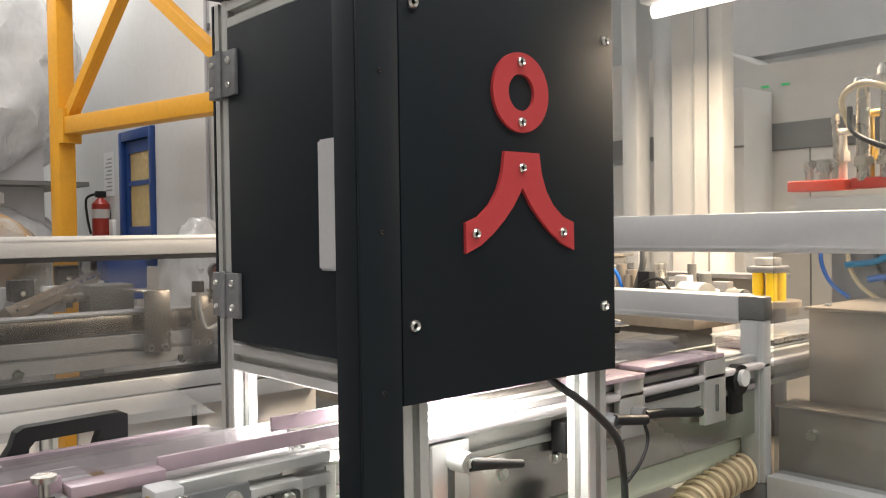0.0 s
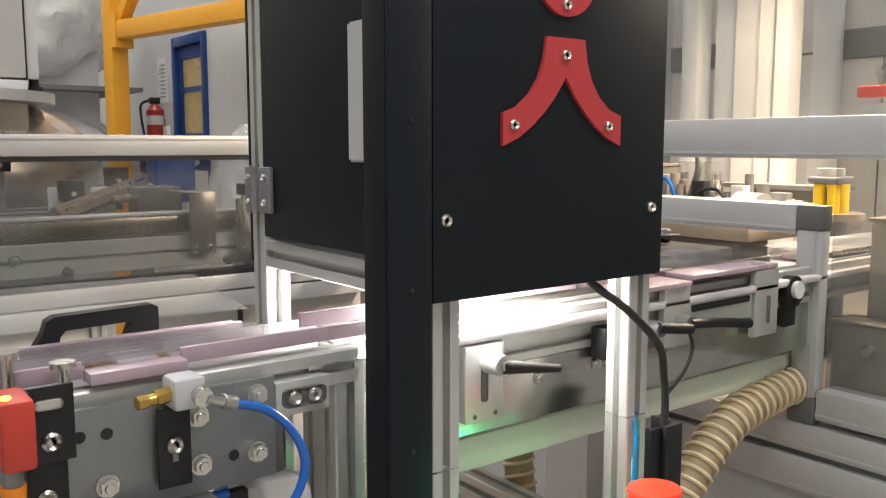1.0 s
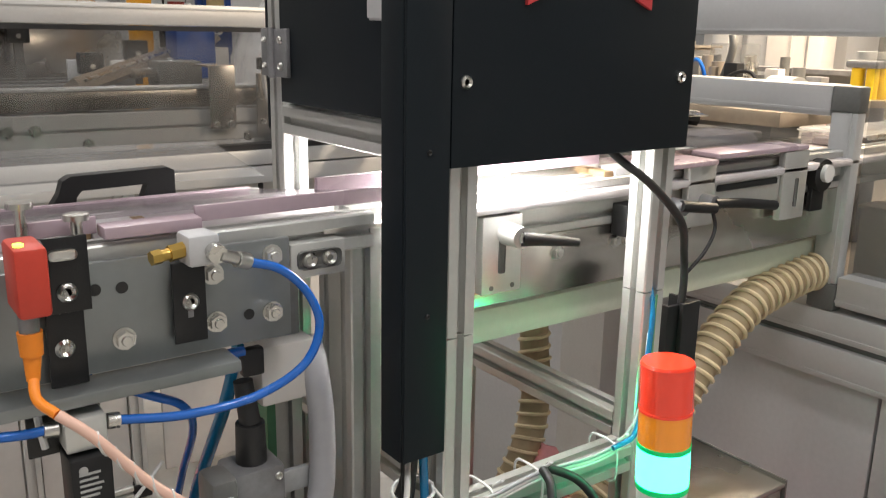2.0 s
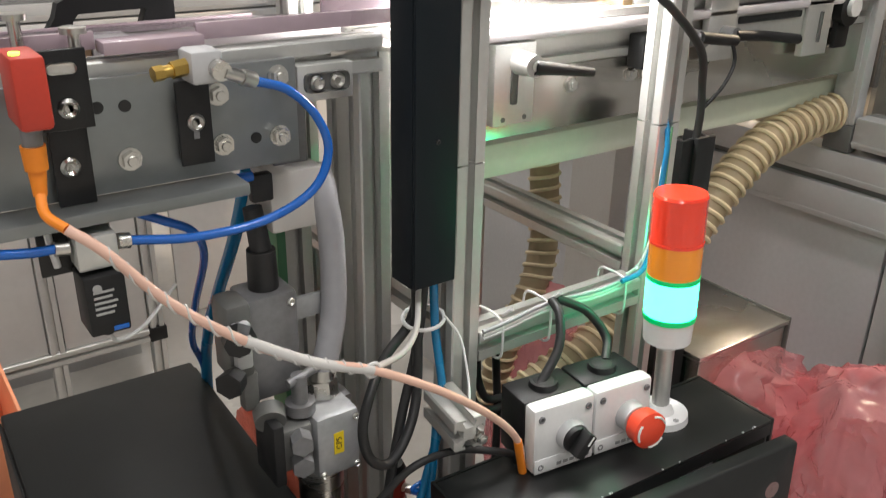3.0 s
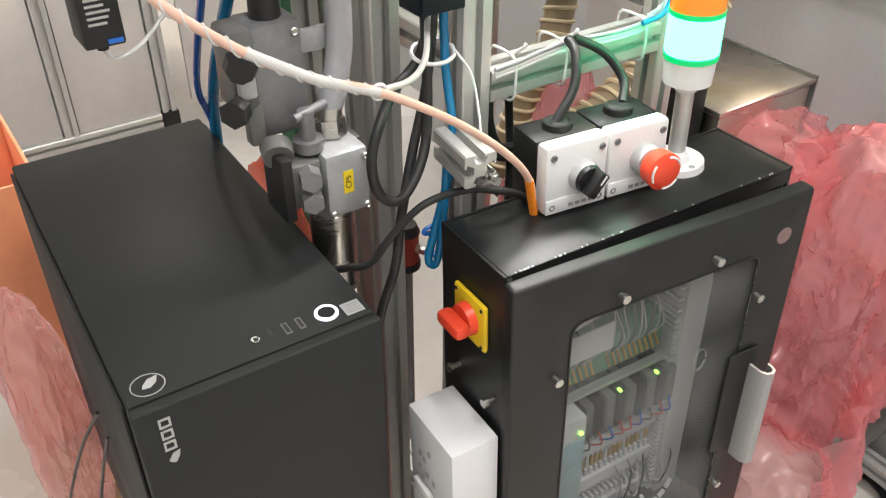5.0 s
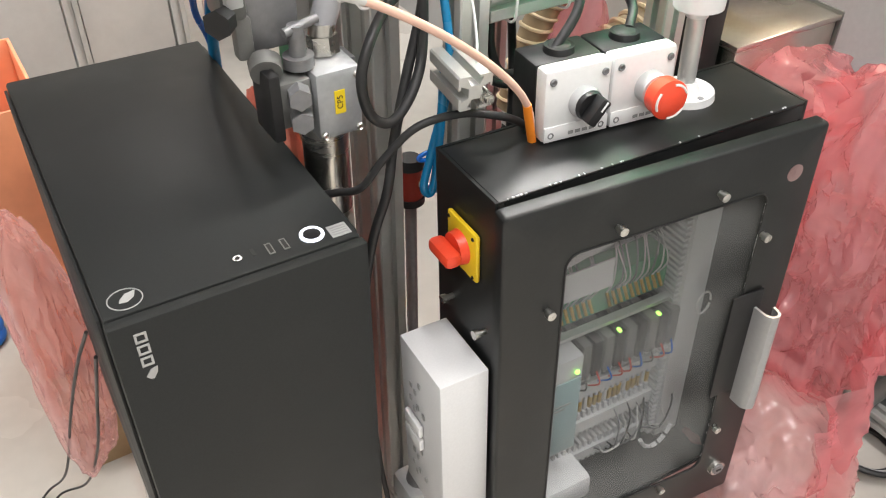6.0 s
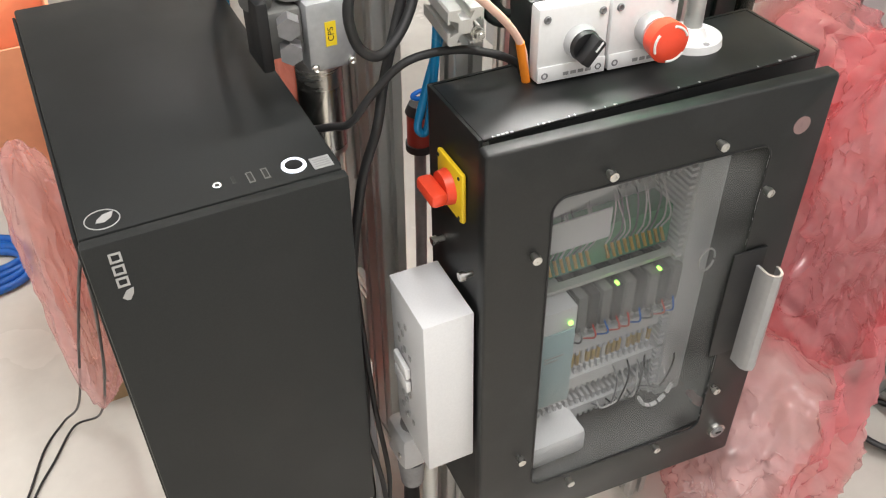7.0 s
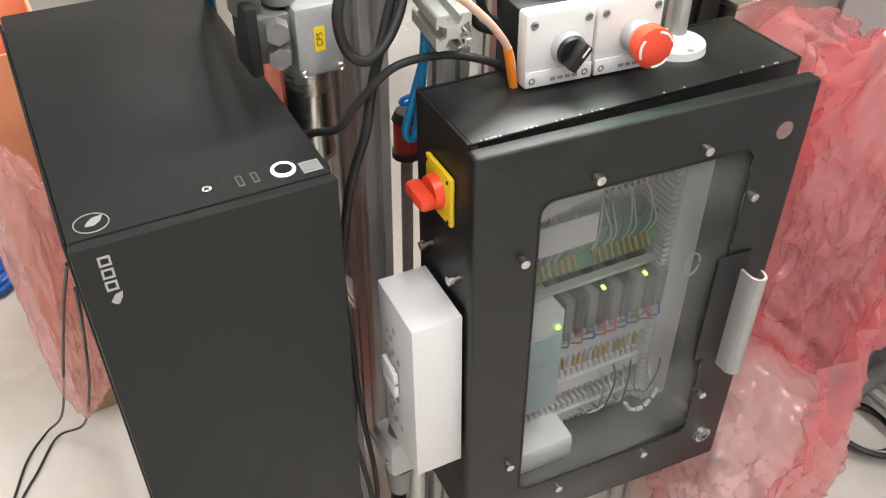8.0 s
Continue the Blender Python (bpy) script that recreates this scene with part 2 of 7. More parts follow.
def film(name, color, see, glow=0.55, wrinkle=0.5):
    """Thin crumpled film: light passes, scatters through it and glints on its folds."""
    m = bpy.data.materials.new(name)
    m.use_nodes = True
    nt = m.node_tree
    b = nt.nodes["Principled BSDF"]
    b.inputs["Base Color"].default_value = (*color, 1)
    b.inputs["Roughness"].default_value = 0.10
    b.inputs["Specular IOR Level"].default_value = 1.0
    b.inputs["Coat Weight"].default_value = 1.0
    b.inputs["Coat Roughness"].default_value = 0.09
    tl = nt.nodes.new("ShaderNodeBsdfTranslucent")
    tl.inputs[0].default_value = (*color, 1)
    tr = nt.nodes.new("ShaderNodeBsdfTransparent")
    tr.inputs[0].default_value = tuple(1 - (1 - c) * 0.5 for c in color) + (1,)
    tc = nt.nodes.new("ShaderNodeTexCoord")
    n1 = nt.nodes.new("ShaderNodeTexNoise")
    n1.inputs["Scale"].default_value, n1.inputs["Detail"].default_value, n1.inputs["Distortion"].default_value = 11, 4, 1.2
    n2 = nt.nodes.new("ShaderNodeTexNoise")
    n2.inputs["Scale"].default_value, n2.inputs["Detail"].default_value = 28, 3
    for n in (n1, n2):
        nt.links.new(tc.outputs["Object"], n.inputs["Vector"])
    mr = nt.nodes.new("ShaderNodeMapRange")
    mr.inputs["From Min"].default_value, mr.inputs["From Max"].default_value = 0.3, 0.7
    mr.inputs["To Min"].default_value, mr.inputs["To Max"].default_value = 1 - see - 0.06, 1 - see + 0.06
    nt.links.new(n1.outputs[0], mr.inputs["Value"])
    bp = nt.nodes.new("ShaderNodeBump")
    bp.inputs["Strength"].default_value, bp.inputs["Distance"].default_value = wrinkle, 0.03
    mp = nt.nodes.new("ShaderNodeMapping")
    mp.inputs["Scale"].default_value = (1.0, 1.0, 0.45)
    mp.inputs["Rotation"].default_value = (0.25, 0.35, 0.0)
    nt.links.new(tc.outputs["Object"], mp.inputs[0])
    cr = nt.nodes.new("ShaderNodeTexNoise")
    cr.inputs["Scale"].default_value, cr.inputs["Detail"].default_value, cr.inputs["Distortion"].default_value = 7, 1.0, 0.8
    nt.links.new(mp.outputs[0], cr.inputs["Vector"])
    sb = nt.nodes.new("ShaderNodeMath")
    sb.operation = "SUBTRACT"
    sb.inputs[1].default_value = 0.5
    ab = nt.nodes.new("ShaderNodeMath")
    ab.operation = "ABSOLUTE"
    nt.links.new(cr.outputs[0], sb.inputs[0])
    nt.links.new(sb.outputs[0], ab.inputs[0])
    ridge = nt.nodes.new("ShaderNodeMapRange")
    ridge.inputs["From Min"].default_value, ridge.inputs["From Max"].default_value = 0.0, 0.10
    ridge.inputs["To Min"].default_value, ridge.inputs["To Max"].default_value = 1.0, 0.0
    nt.links.new(ab.outputs[0], ridge.inputs["Value"])
    fine = nt.nodes.new("ShaderNodeTexVoronoi")
    fine.feature = "DISTANCE_TO_EDGE"
    fine.inputs["Scale"].default_value = 13
    wp = nt.nodes.new("ShaderNodeMix")
    wp.data_type = "VECTOR"
    wp.inputs[0].default_value = 0.2
    nt.links.new(mp.outputs[0], wp.inputs[4])
    nt.links.new(n1.outputs["Color"], wp.inputs[5])
    nt.links.new(wp.outputs[1], fine.inputs["Vector"])
    both = nt.nodes.new("ShaderNodeMath")
    both.operation = "MULTIPLY_ADD"
    both.inputs[1].default_value = 0.9
    nt.links.new(fine.outputs["Distance"], both.inputs[0])
    nt.links.new(ridge.outputs[0], both.inputs[2])
    nt.links.new(both.outputs[0], bp.inputs["Height"])
    nt.links.new(bp.outputs[0], b.inputs["Coat Normal"])
    m1 = nt.nodes.new("ShaderNodeMixShader")
    m1.inputs[0].default_value = glow
    nt.links.new(b.outputs[0], m1.inputs[1])
    nt.links.new(tl.outputs[0], m1.inputs[2])
    m2 = nt.nodes.new("ShaderNodeMixShader")
    nt.links.new(mr.outputs[0], m2.inputs[0])
    nt.links.new(tr.outputs[0], m2.inputs[1])
    nt.links.new(m1.outputs[0], m2.inputs[2])
    nt.links.new(m2.outputs[0], nt.nodes["Material Output"].inputs[0])
    return m


PINK_BAG = film("pink_plastic_film", (0.95, 0.45, 0.48), 0.62, 0.46, 0.8)
PINK_BAG_2 = film("salmon_plastic_film", (0.95, 0.63, 0.62), 0.62, 0.40, 0.55)
ORANGE_FILM = film("orange_red_plastic_film", (0.97, 0.36, 0.26), 0.45, 0.5, 0.8)
WHITE_FILM = film("white_plastic_film", (0.88, 0.88, 0.88), 0.15, 0.3)
# red and orange lamps are off; weak emission imitates light caught in the lenses
LENS_RED_GLOW = mat("red_lens_added_glow", (0.80, 0.04, 0.015), 0.18, 0.0, 0.04, 100, 9, 0.0, emit=(1.0, 0.06, 0.02), power=0.16, coat=1.0)
LENS_ORANGE_GLOW = mat("orange_lens_added_glow", (0.85, 0.28, 0.01), 0.18, 0.0, 0.04, 100, 9, 0.0, emit=(1.0, 0.30, 0.01), power=0.16, coat=1.0)
LENS_GREEN = mat("lit_green_signal_lens", (0.10, 0.7, 0.35), 0.2, 0.0, 0.0, 100, 9, 0.0, emit=(0.03, 1.0, 0.42), power=15.0)
GREEN_RIM = mat("green_lens_rim", (0.0, 0.35, 0.10), 0.2, 0.0, 0.0, 100, 9, 0.0, emit=(0.0, 1.0, 0.25), power=0.35)
LED_GREEN = mat("green_led", (0.2, 0.8, 0.1), 0.3, 0.0, 0.0, 100, 9, 0.0, emit=(0.35, 1.0, 0.1), power=4.0)
LED_WHITE = mat("white_led_ring", (0.8, 0.8, 0.9), 0.3, 0.0, 0.0, 100, 9, 0.0, emit=(0.85, 0.9, 1.0), power=0.9)
TUBE_GLOW = mat("glowing_tube", (0.9, 0.9, 0.9), 0.3, 0.0, 0.0, 100, 9, 0.0, emit=(1.0, 0.93, 0.82), power=7.0)
LIGHT_PLATE = mat("led_light_plate", (0.9, 0.9, 0.9), 0.3, 0.0, 0.0, 100, 9, 0.0, emit=(1.0, 0.98, 0.95), power=6.0)


# ---- mesh helpers ----
def box(bm, x0, y0, z0, x1, y1, z1, bevel=0.0, m=None):
    r = bmesh.ops.create_cube(bm, size=1.0)
    vs = r["verts"]
    for v in vs:
        v.co = Vector(((x0 + x1) / 2 + v.co.x * (x1 - x0), (y0 + y1) / 2 + v.co.y * (y1 - y0), (z0 + z1) / 2 + v.co.z * (z1 - z0)))
    if bevel:
        es = list({e for v in vs for e in v.link_edges})
        r2 = bmesh.ops.bevel(bm, geom=es, offset=bevel, segments=2, affect="EDGES", profile=0.5)
        vs = list({v for f in r2["faces"] for v in f.verts} | {v for v in vs if v.is_valid})
    if m is not None:
        for v in vs:
            v.co = m @ v.co
    return bm


def cyl(bm, p0, p1, r0, r1=None, seg=20):
    p0, p1 = Vector(p0), Vector(p1)
    d = p1 - p0
    m = Matrix.Translation((p0 + p1) / 2) @ d.to_track_quat("Z", "Y").to_matrix().to_4x4()
    bmesh.ops.create_cone(bm, cap_ends=True, segments=seg, radius1=r0, radius2=r0 if r1 is None else r1, depth=d.length, matrix=m)
    return bm


def smooth_line(points, steps=8):
    """Catmull-Rom through the points."""
    p = [Vector(q) for q in points]
    p = [2 * p[0] - p[1]] + p + [2 * p[-1] - p[-2]]
    out = []
    for i in range(1, len(p) - 2):
        for k in range(steps):
            t = k / steps
            out.append(0.5 * ((2 * p[i]) + (p[i + 1] - p[i - 1]) * t + (2 * p[i - 1] - 5 * p[i] + 4 * p[i + 1] - p[i + 2]) * t * t
                              + (3 * p[i] - p[i - 1] - 3 * p[i + 1] + p[i + 2]) * t ** 3))
    out.append(p[-2])
    return out


def tube(bm, points, r, seg=10, steps=8, radius=None):
    """A round tube along a smooth line; radius(i) may vary it ring by ring."""
    line = smooth_line(points, steps)
    n = len(line)
    rings = []
    up = Vector((0.31, 0.22, 0.92)).normalized()
    for i, c in enumerate(line):
        d = (line[min(i + 1, n - 1)] - line[max(i - 1, 0)]).normalized()
        a = up - d * up.dot(d)
        a = a.normalized() if a.length > 1e-4 else d.orthogonal().normalized()
        up = a
        b = d.cross(a)
        rr = radius(i) if radius else r
        rings.append([bm.verts.new(c + rr * (math.cos(2 * math.pi * k / seg) * a + math.sin(2 * math.pi * k / seg) * b)) for k in range(seg)])
    for q, w in zip(rings, rings[1:]):
        for k in range(seg):
            bm.faces.new((q[k], q[(k + 1) % seg], w[(k + 1) % seg], w[k]))
    bm.faces.new(rings[0][::-1])
    bm.faces.new(rings[-1])
    return bm


def slot_outline(w, h, nw=1, nh=1, slot=0.008, depth=0.009, lip=0.002):
    """Cross-section of a slotted profile, w by h, centred, with nw / nh slots on its sides."""
    pts = []

    def side(length, n, place):
        ts = [-length / 2 + length * (k + 0.5) / n for k in range(n)]
        row = [(-length / 2 + 0.0015, 0)]
        for t in ts:
            row += [(t - slot / 2, 0), (t - slot / 2, lip), (t - slot * 0.9, lip), (t - slot * 0.5, depth), (t + slot * 0.5, depth),
                    (t + slot * 0.9, lip), (t + slot / 2, lip), (t + slot / 2, 0)]
        row += [(length / 2 - 0.0015, 0)]
        for t, d in row:
            pts.append(place(t, d))

    side(w, nw, lambda t, d: (t, -h / 2 + d))
    side(h, nh, lambda t, d: (w / 2 - d, t))
    side(w, nw, lambda t, d: (-t, h / 2 - d))
    side(h, nh, lambda t, d: (-w / 2 + d, -t))
    return pts


def profile(bm, p0, p1, w=0.03, h=0.03, nw=1, nh=1, side=(1, 0, 0), slot=0.008, depth=0.009):
    """A slotted aluminium profile from p0 to p1 (its middle line); w lies along side."""
    p0, p1 = Vector(p0), Vector(p1)
    d = (p1 - p0).normalized()
    a = Vector(side)
    a = (a - d * a.dot(d)).normalized()
    b = d.cross(a)
    pts = slot_outline(w, h, nw, nh, slot, depth)
    lo = [bm.verts.new(p0 + a * u + b * v) for u, v in pts]
    hi = [bm.verts.new(p1 + a * u + b * v) for u, v in pts]
    n = len(pts)
    for k in range(n):
        bm.faces.new((lo[k], lo[(k + 1) % n], hi[(k + 1) % n], hi[k]))
    bm.faces.new(lo[::-1])
    bm.faces.new(hi)
    return bm


def prism(bm, outline, axis, lo, hi):
    """Extrude a plane outline along an axis ('x', 'y' or 'z'); the outline gives the other two coordinates in order."""
    def at(p, q):
        return {"x": (q, p[0], p[1]), "y": (p[0], q, p[1]), "z": (p[0], p[1], q)}[axis]
    a = [bm.verts.new(at(p, lo)) for p in outline]
    b = [bm.verts.new(at(p, hi)) for p in outline]
    n = len(outline)
    for k in range(n):
        bm.faces.new((a[k], a[(k + 1) % n], b[(k + 1) % n], b[k]))
    bm.faces.new(a[::-1])
    bm.faces.new(b)
    bmesh.ops.recalc_face_normals(bm, faces=bm.faces[:])
    return bm


def new_bm():
    return bmesh.new()


def mesh_of(name, bm, material, smooth=True, sharp=38):
    bmesh.ops.recalc_face_normals(bm, faces=bm.faces[:])
    me = bpy.data.meshes.new(name)
    bm.to_mesh(me)
    bm.free()
    me.materials.append(material)
    if smooth:
        me.shade_smooth()
        me.set_sharp_from_angle(angle=radians(sharp if material.name.find("_film") < 0 else 48))
    return me


def part(name, bm, material, parent, label=""):
    ob = new(name, mesh_of(name, bm, material))
    ob.parent = parent
    return tagged(ob, label)


def single(name, bm, material, label, category, group="", kind=""):
    return tagged(new(name, mesh_of(name, bm, material)), label, category, group, kind)


def thing(name, label, category, group="", kind="", at=None):
    ob = new(name)
    ob.empty_display_size = 0.05
    if at is not None:
        ob.matrix_world = at
    return tagged(ob, label, category, group, kind)


def B(x0, y0, z0, x1, y1, z1, bevel=0.0):
    return box(new_bm(), x0, y0, z0, x1, y1, z1, bevel)


def C(p0, p1, r0, r1=None, seg=20):
    return cyl(new_bm(), p0, p1, r0, r1, seg)


def T(points, r, seg=10, steps=8):
    return tube(new_bm(), points, r, seg, steps)


def P(p0, p1, w=0.03, h=0.03, nw=1, nh=1, side=(1, 0, 0)):
    return profile(new_bm(), p0, p1, w, h, nw, nh, side)


def screw(p, n, r=0.006, h=0.004, hexagon=False):
    """A screw head with its recess, or a hexagon bolt with a washer, at p, standing along n."""
    p, n = Vector(p), Vector(n).normalized()
    bm = new_bm()
    if hexagon:
        cyl(bm, p, p + n * 0.0012, r * 1.22, seg=20)
        cyl(bm, p + n * 0.0015, p + n * (h + 0.0015), r, seg=6)
        cyl(bm, p + n * (h + 0.0015), p + n * (h + 0.003), r * 0.6, r * 0.5, seg=12)
    else:
        cyl(bm, p, p + n * h * 0.5, r, seg=16)
        cyl(bm, p + n * h * 0.5, p + n * h, r, r * 0.72, seg=16)
        ring = [f for f in bm.faces if f.normal.dot(n) > 0.9 and (f.calc_center_median() - p).dot(n) > h * 0.9]
        r2 = bmesh.ops.inset_region(bm, faces=ring, thickness=r * 0.34)
        for f in ring:
            for v in f.verts:
                v.co -= n * h * 0.55
    return bm


# ---- hall ----
def hall():
    single("floor", B(-4.2, -3.2, -0.1, 5.2, 9.2, 0.0), FLOOR_MAT, "pale cream marbled factory floor", "floor", kind="structure")
    single("ceiling", B(-4.2, -3.2, 4.0, 5.2, 9.2, 4.1), CEIL_MAT, "white sheet ceiling of the hall", "ceiling", kind="structure")
    single("wall_north", B(-4.2, 9.0, 0, 5.2, 9.2, 4.0), WALL_MAT, "pale grey hall wall", "wall", kind="structure")
    single("wall_south", B(-4.2, -3.2, 0, 5.2, -3.0, 4.0), WALL_MAT, "pale grey hall wall", "wall", kind="structure")
    single("wall_west", B(-4.2, -3.0, 0, -4.0, 9.0, 4.0), WALL_MAT, "pale grey hall wall", "wall", kind="structure")
    # the east wall stands nearer beyond the guard; a door goes through it
    w = thing("wall_east", "pale grey sheet wall with a doorway", "wall", kind="structure")
    part("wall_sheet", B(2.65, 3.4, 0, 2.80, 6.05, 4.0), WALL_MAT, w)
    part("wall_sheet", B(2.65, 6.66, 0, 2.80, 9.0, 4.0), WALL_MAT, w)
    part("wall_sheet", B(2.65, 6.05, 2.10, 2.80, 6.66, 4.0), WALL_MAT, w)
    single("wall_east_far", B(5.0, -3.0, 0, 5.2, 9.0, 4.0), WALL_MAT, "pale grey hall wall", "wall", kind="structure")
    single("wall_return", B(2.80, 3.4, 0, 5.0, 3.5, 4.0), WALL_MAT, "pale grey partition wall", "wall", kind="structure")


hall()


# ---- inspection station ----
def station():
    f = thing("support_frame", "silver slotted aluminium profile frame of the inspection station", "frame")
    for x, y in ((0.667, 0.79), (0.910, 0.79), (0.667, 1.09), (0.910, 1.09)):
        part("post", P((x, y, 0.0), (x, y, 1.04)), ALU, f)
        part("post", P((x, y, 1.0415), (x, y, 1.586)), ALU, f)
    part("cross_bar", P((0.683, 0.79, 0.862), (0.894, 0.79, 0.862), side=(0, 1, 0)), ALU, f)
    part("side_bar", P((0.910, 0.806, 0.888), (0.910, 1.074, 0.888)), ALU, f)
    part("side_bar", P((0.667, 0.806, 0.888), (0.667, 1.074, 0.888)), ALU, f)
    for z in (1.196, 1.570):
        part("box_rail", P((0.667, 0.806, z), (0.667, 1.074, z)), ALU, f)
        part("box_rail", P((0.910, 0.806, z), (0.910, 1.074, z)), ALU, f)
        part("box_rail", P((0.683, 1.09, z), (0.894, 1.09, z), side=(0, 1, 0)), ALU, f)
    part("foot_rail", P((0.667, 0.806, 0.25), (0.667, 1.074, 0.25)), ALU, f)
    part("foot_rail", P((0.683, 0.79, 0.25), (0.894, 0.79, 0.25), side=(0, 1, 0)), ALU, f)

    b = thing("inspection_box", "black powder-coated camera housing with red emblem, light glowing below", "machine housing")
    part("front_panel", B(0.6455, 0.764, 1.186, 0.9265, 0.7735, 1.592, 0.0015), BLACK_PANEL, b)
    part("right_panel", B(0.926, 0.775, 1.184, 0.930, 1.105, 1.586), BLACK_PANEL, b)
    part("rear_panel", B(0.652, 1.106, 1.184, 0.9255, 1.110, 1.586), BLACK_PANEL, b)
    part("top_panel", B(0.6425, 0.764, 1.5925, 0.931, 1.110, 1.598), BLACK_PANEL, b)
    part("inner_shelf", B(0.684, 0.807, 1.214, 0.893, 1.072, 1.219), WHITE_PAINT, b)
    part("light_plate", B(0.70, 0.83, 1.206, 0.88, 1.02, 1.213), LIGHT_PLATE, b, "glowing white light plate")
    d = part("door", B(0.6435, 0.811, 1.216, 0.6505, 1.058, 1.552, 0.001), BLACK_PANEL, b, "black flush side door")
    pull = prism(new_bm(), [(0.832, 1.297), (0.862, 1.297), (0.862, 1.4135), (0.832, 1.4135)], "x", 0.628, 0.6435)
    bmesh.ops.bevel(pull, geom=pull.edges[:], offset=0.002, segments=2, affect="EDGES")
    part("pull_strip", pull, GREY_PLASTIC, d, "light grey plastic pull strip")
    for z in (1.265, 1.502):
        h = part("hinge", B(0.6385, 1.034, z - 0.024, 0.6435, 1.0625, z + 0.024, 0.001), ALU_DARK, b, "grey metal hinge")
        part("hinge_leaf", B(0.6395, 1.0715, z - 0.024, 0.6515, 1.095, z + 0.024, 0.001), ALU_DARK, h)
        part("hinge_pin", C((0.6385, 1.067, z - 0.025), (0.6385, 1.067, z + 0.025), 0.0045), ALU_DARK, h)
        for dz in (-0.013, 0.013):
            part("hinge_screw", screw((0.6385, 1.046, z + dz), (-1, 0, 0), 0.004, 0.003), BOLT, h)
            part("hinge_screw", screw((0.6395, 1.085, z + dz), (-1, 0, 0), 0.003, 0.003), BOLT, h)
    for x, z in ((0.6575, 1.252), (0.9075, 1.252), (0.660, 1.520), (0.912, 1.522)):
        part("panel_screw", screw((x, 0.764, z), (0, -1, 0), 0.0052, 0.0045), BOLT, b)
    # red emblem: ring and forked figure
    cx, cz = 0.7865, 1.4575
    ring = new_bm()
    n = 48
    loops = []
    for r, y in ((0.0368, 0.764), (0.0368, 0.7605), (0.0170, 0.7605), (0.0170, 0.764)):
        loops.append([ring.verts.new((cx + r * math.cos(2 * math.pi * k / n), y, cz + r * math.sin(2 * math.pi * k / n))) for k in range(n)])
    for q, w in zip(loops, loops[1:] + loops[:1]):
        for k in range(n):
            ring.faces.new((q[k], q[(k + 1) % n], w[(k + 1) % n], w[k]))
    part("red_ring", ring, RED_SIGN, b, "flat red ring plate")
    outer = [(0.0230, 1.4025), (0.0260, 1.384), (0.0320, 1.368), (0.0420, 1.354), (0.056, 1.343), (0.0718, 1.3375)]
    inner = [(0.0718, 1.3105), (0.054, 1.3175), (0.038, 1.328), (0.024, 1.340), (0.0125, 1.352), (0.0045, 1.363), (0.0, 1.3695)]
    shape = [(cx + u, z) for u, z in outer + inner] + [(cx - u, z) for u, z in inner[-2::-1] + outer[::-1]]
    part("red_fork", prism(new_bm(), shape, "y", 0.7605, 0.764), RED_SIGN, b, "flat red forked plate")
    for u, z in ((-0.001, 1.4855), (-0.001, 1.4300), (-0.001, 1.388), (-0.0605, 1.328), (0.0545, 1.328)):
        part("emblem_screw", screw((cx + u, 0.7605, z), (0, -1, 0), 0.0046, 0.0035), BOLT, b)

    c = thing("cable_duct", "long black cable duct running down the frame post", "cable duct")
    part("duct_body", B(0.602, 0.7665, 0.946, 0.6445, 0.797, 1.592, 0.0015), BLACK_PANEL, c)
    part("duct_lid", B(0.603, 0.7625, 0.947, 0.6435, 0.7665, 1.590, 0.001), BLACK_PANEL, c)
    for z in (1.07, 1.20, 1.33, 1.46):
        part("duct_screw", screw((0.624, 0.7625, z), (0, -1, 0), 0.0022, 0.0012), BLACK_MATT, c)


station()


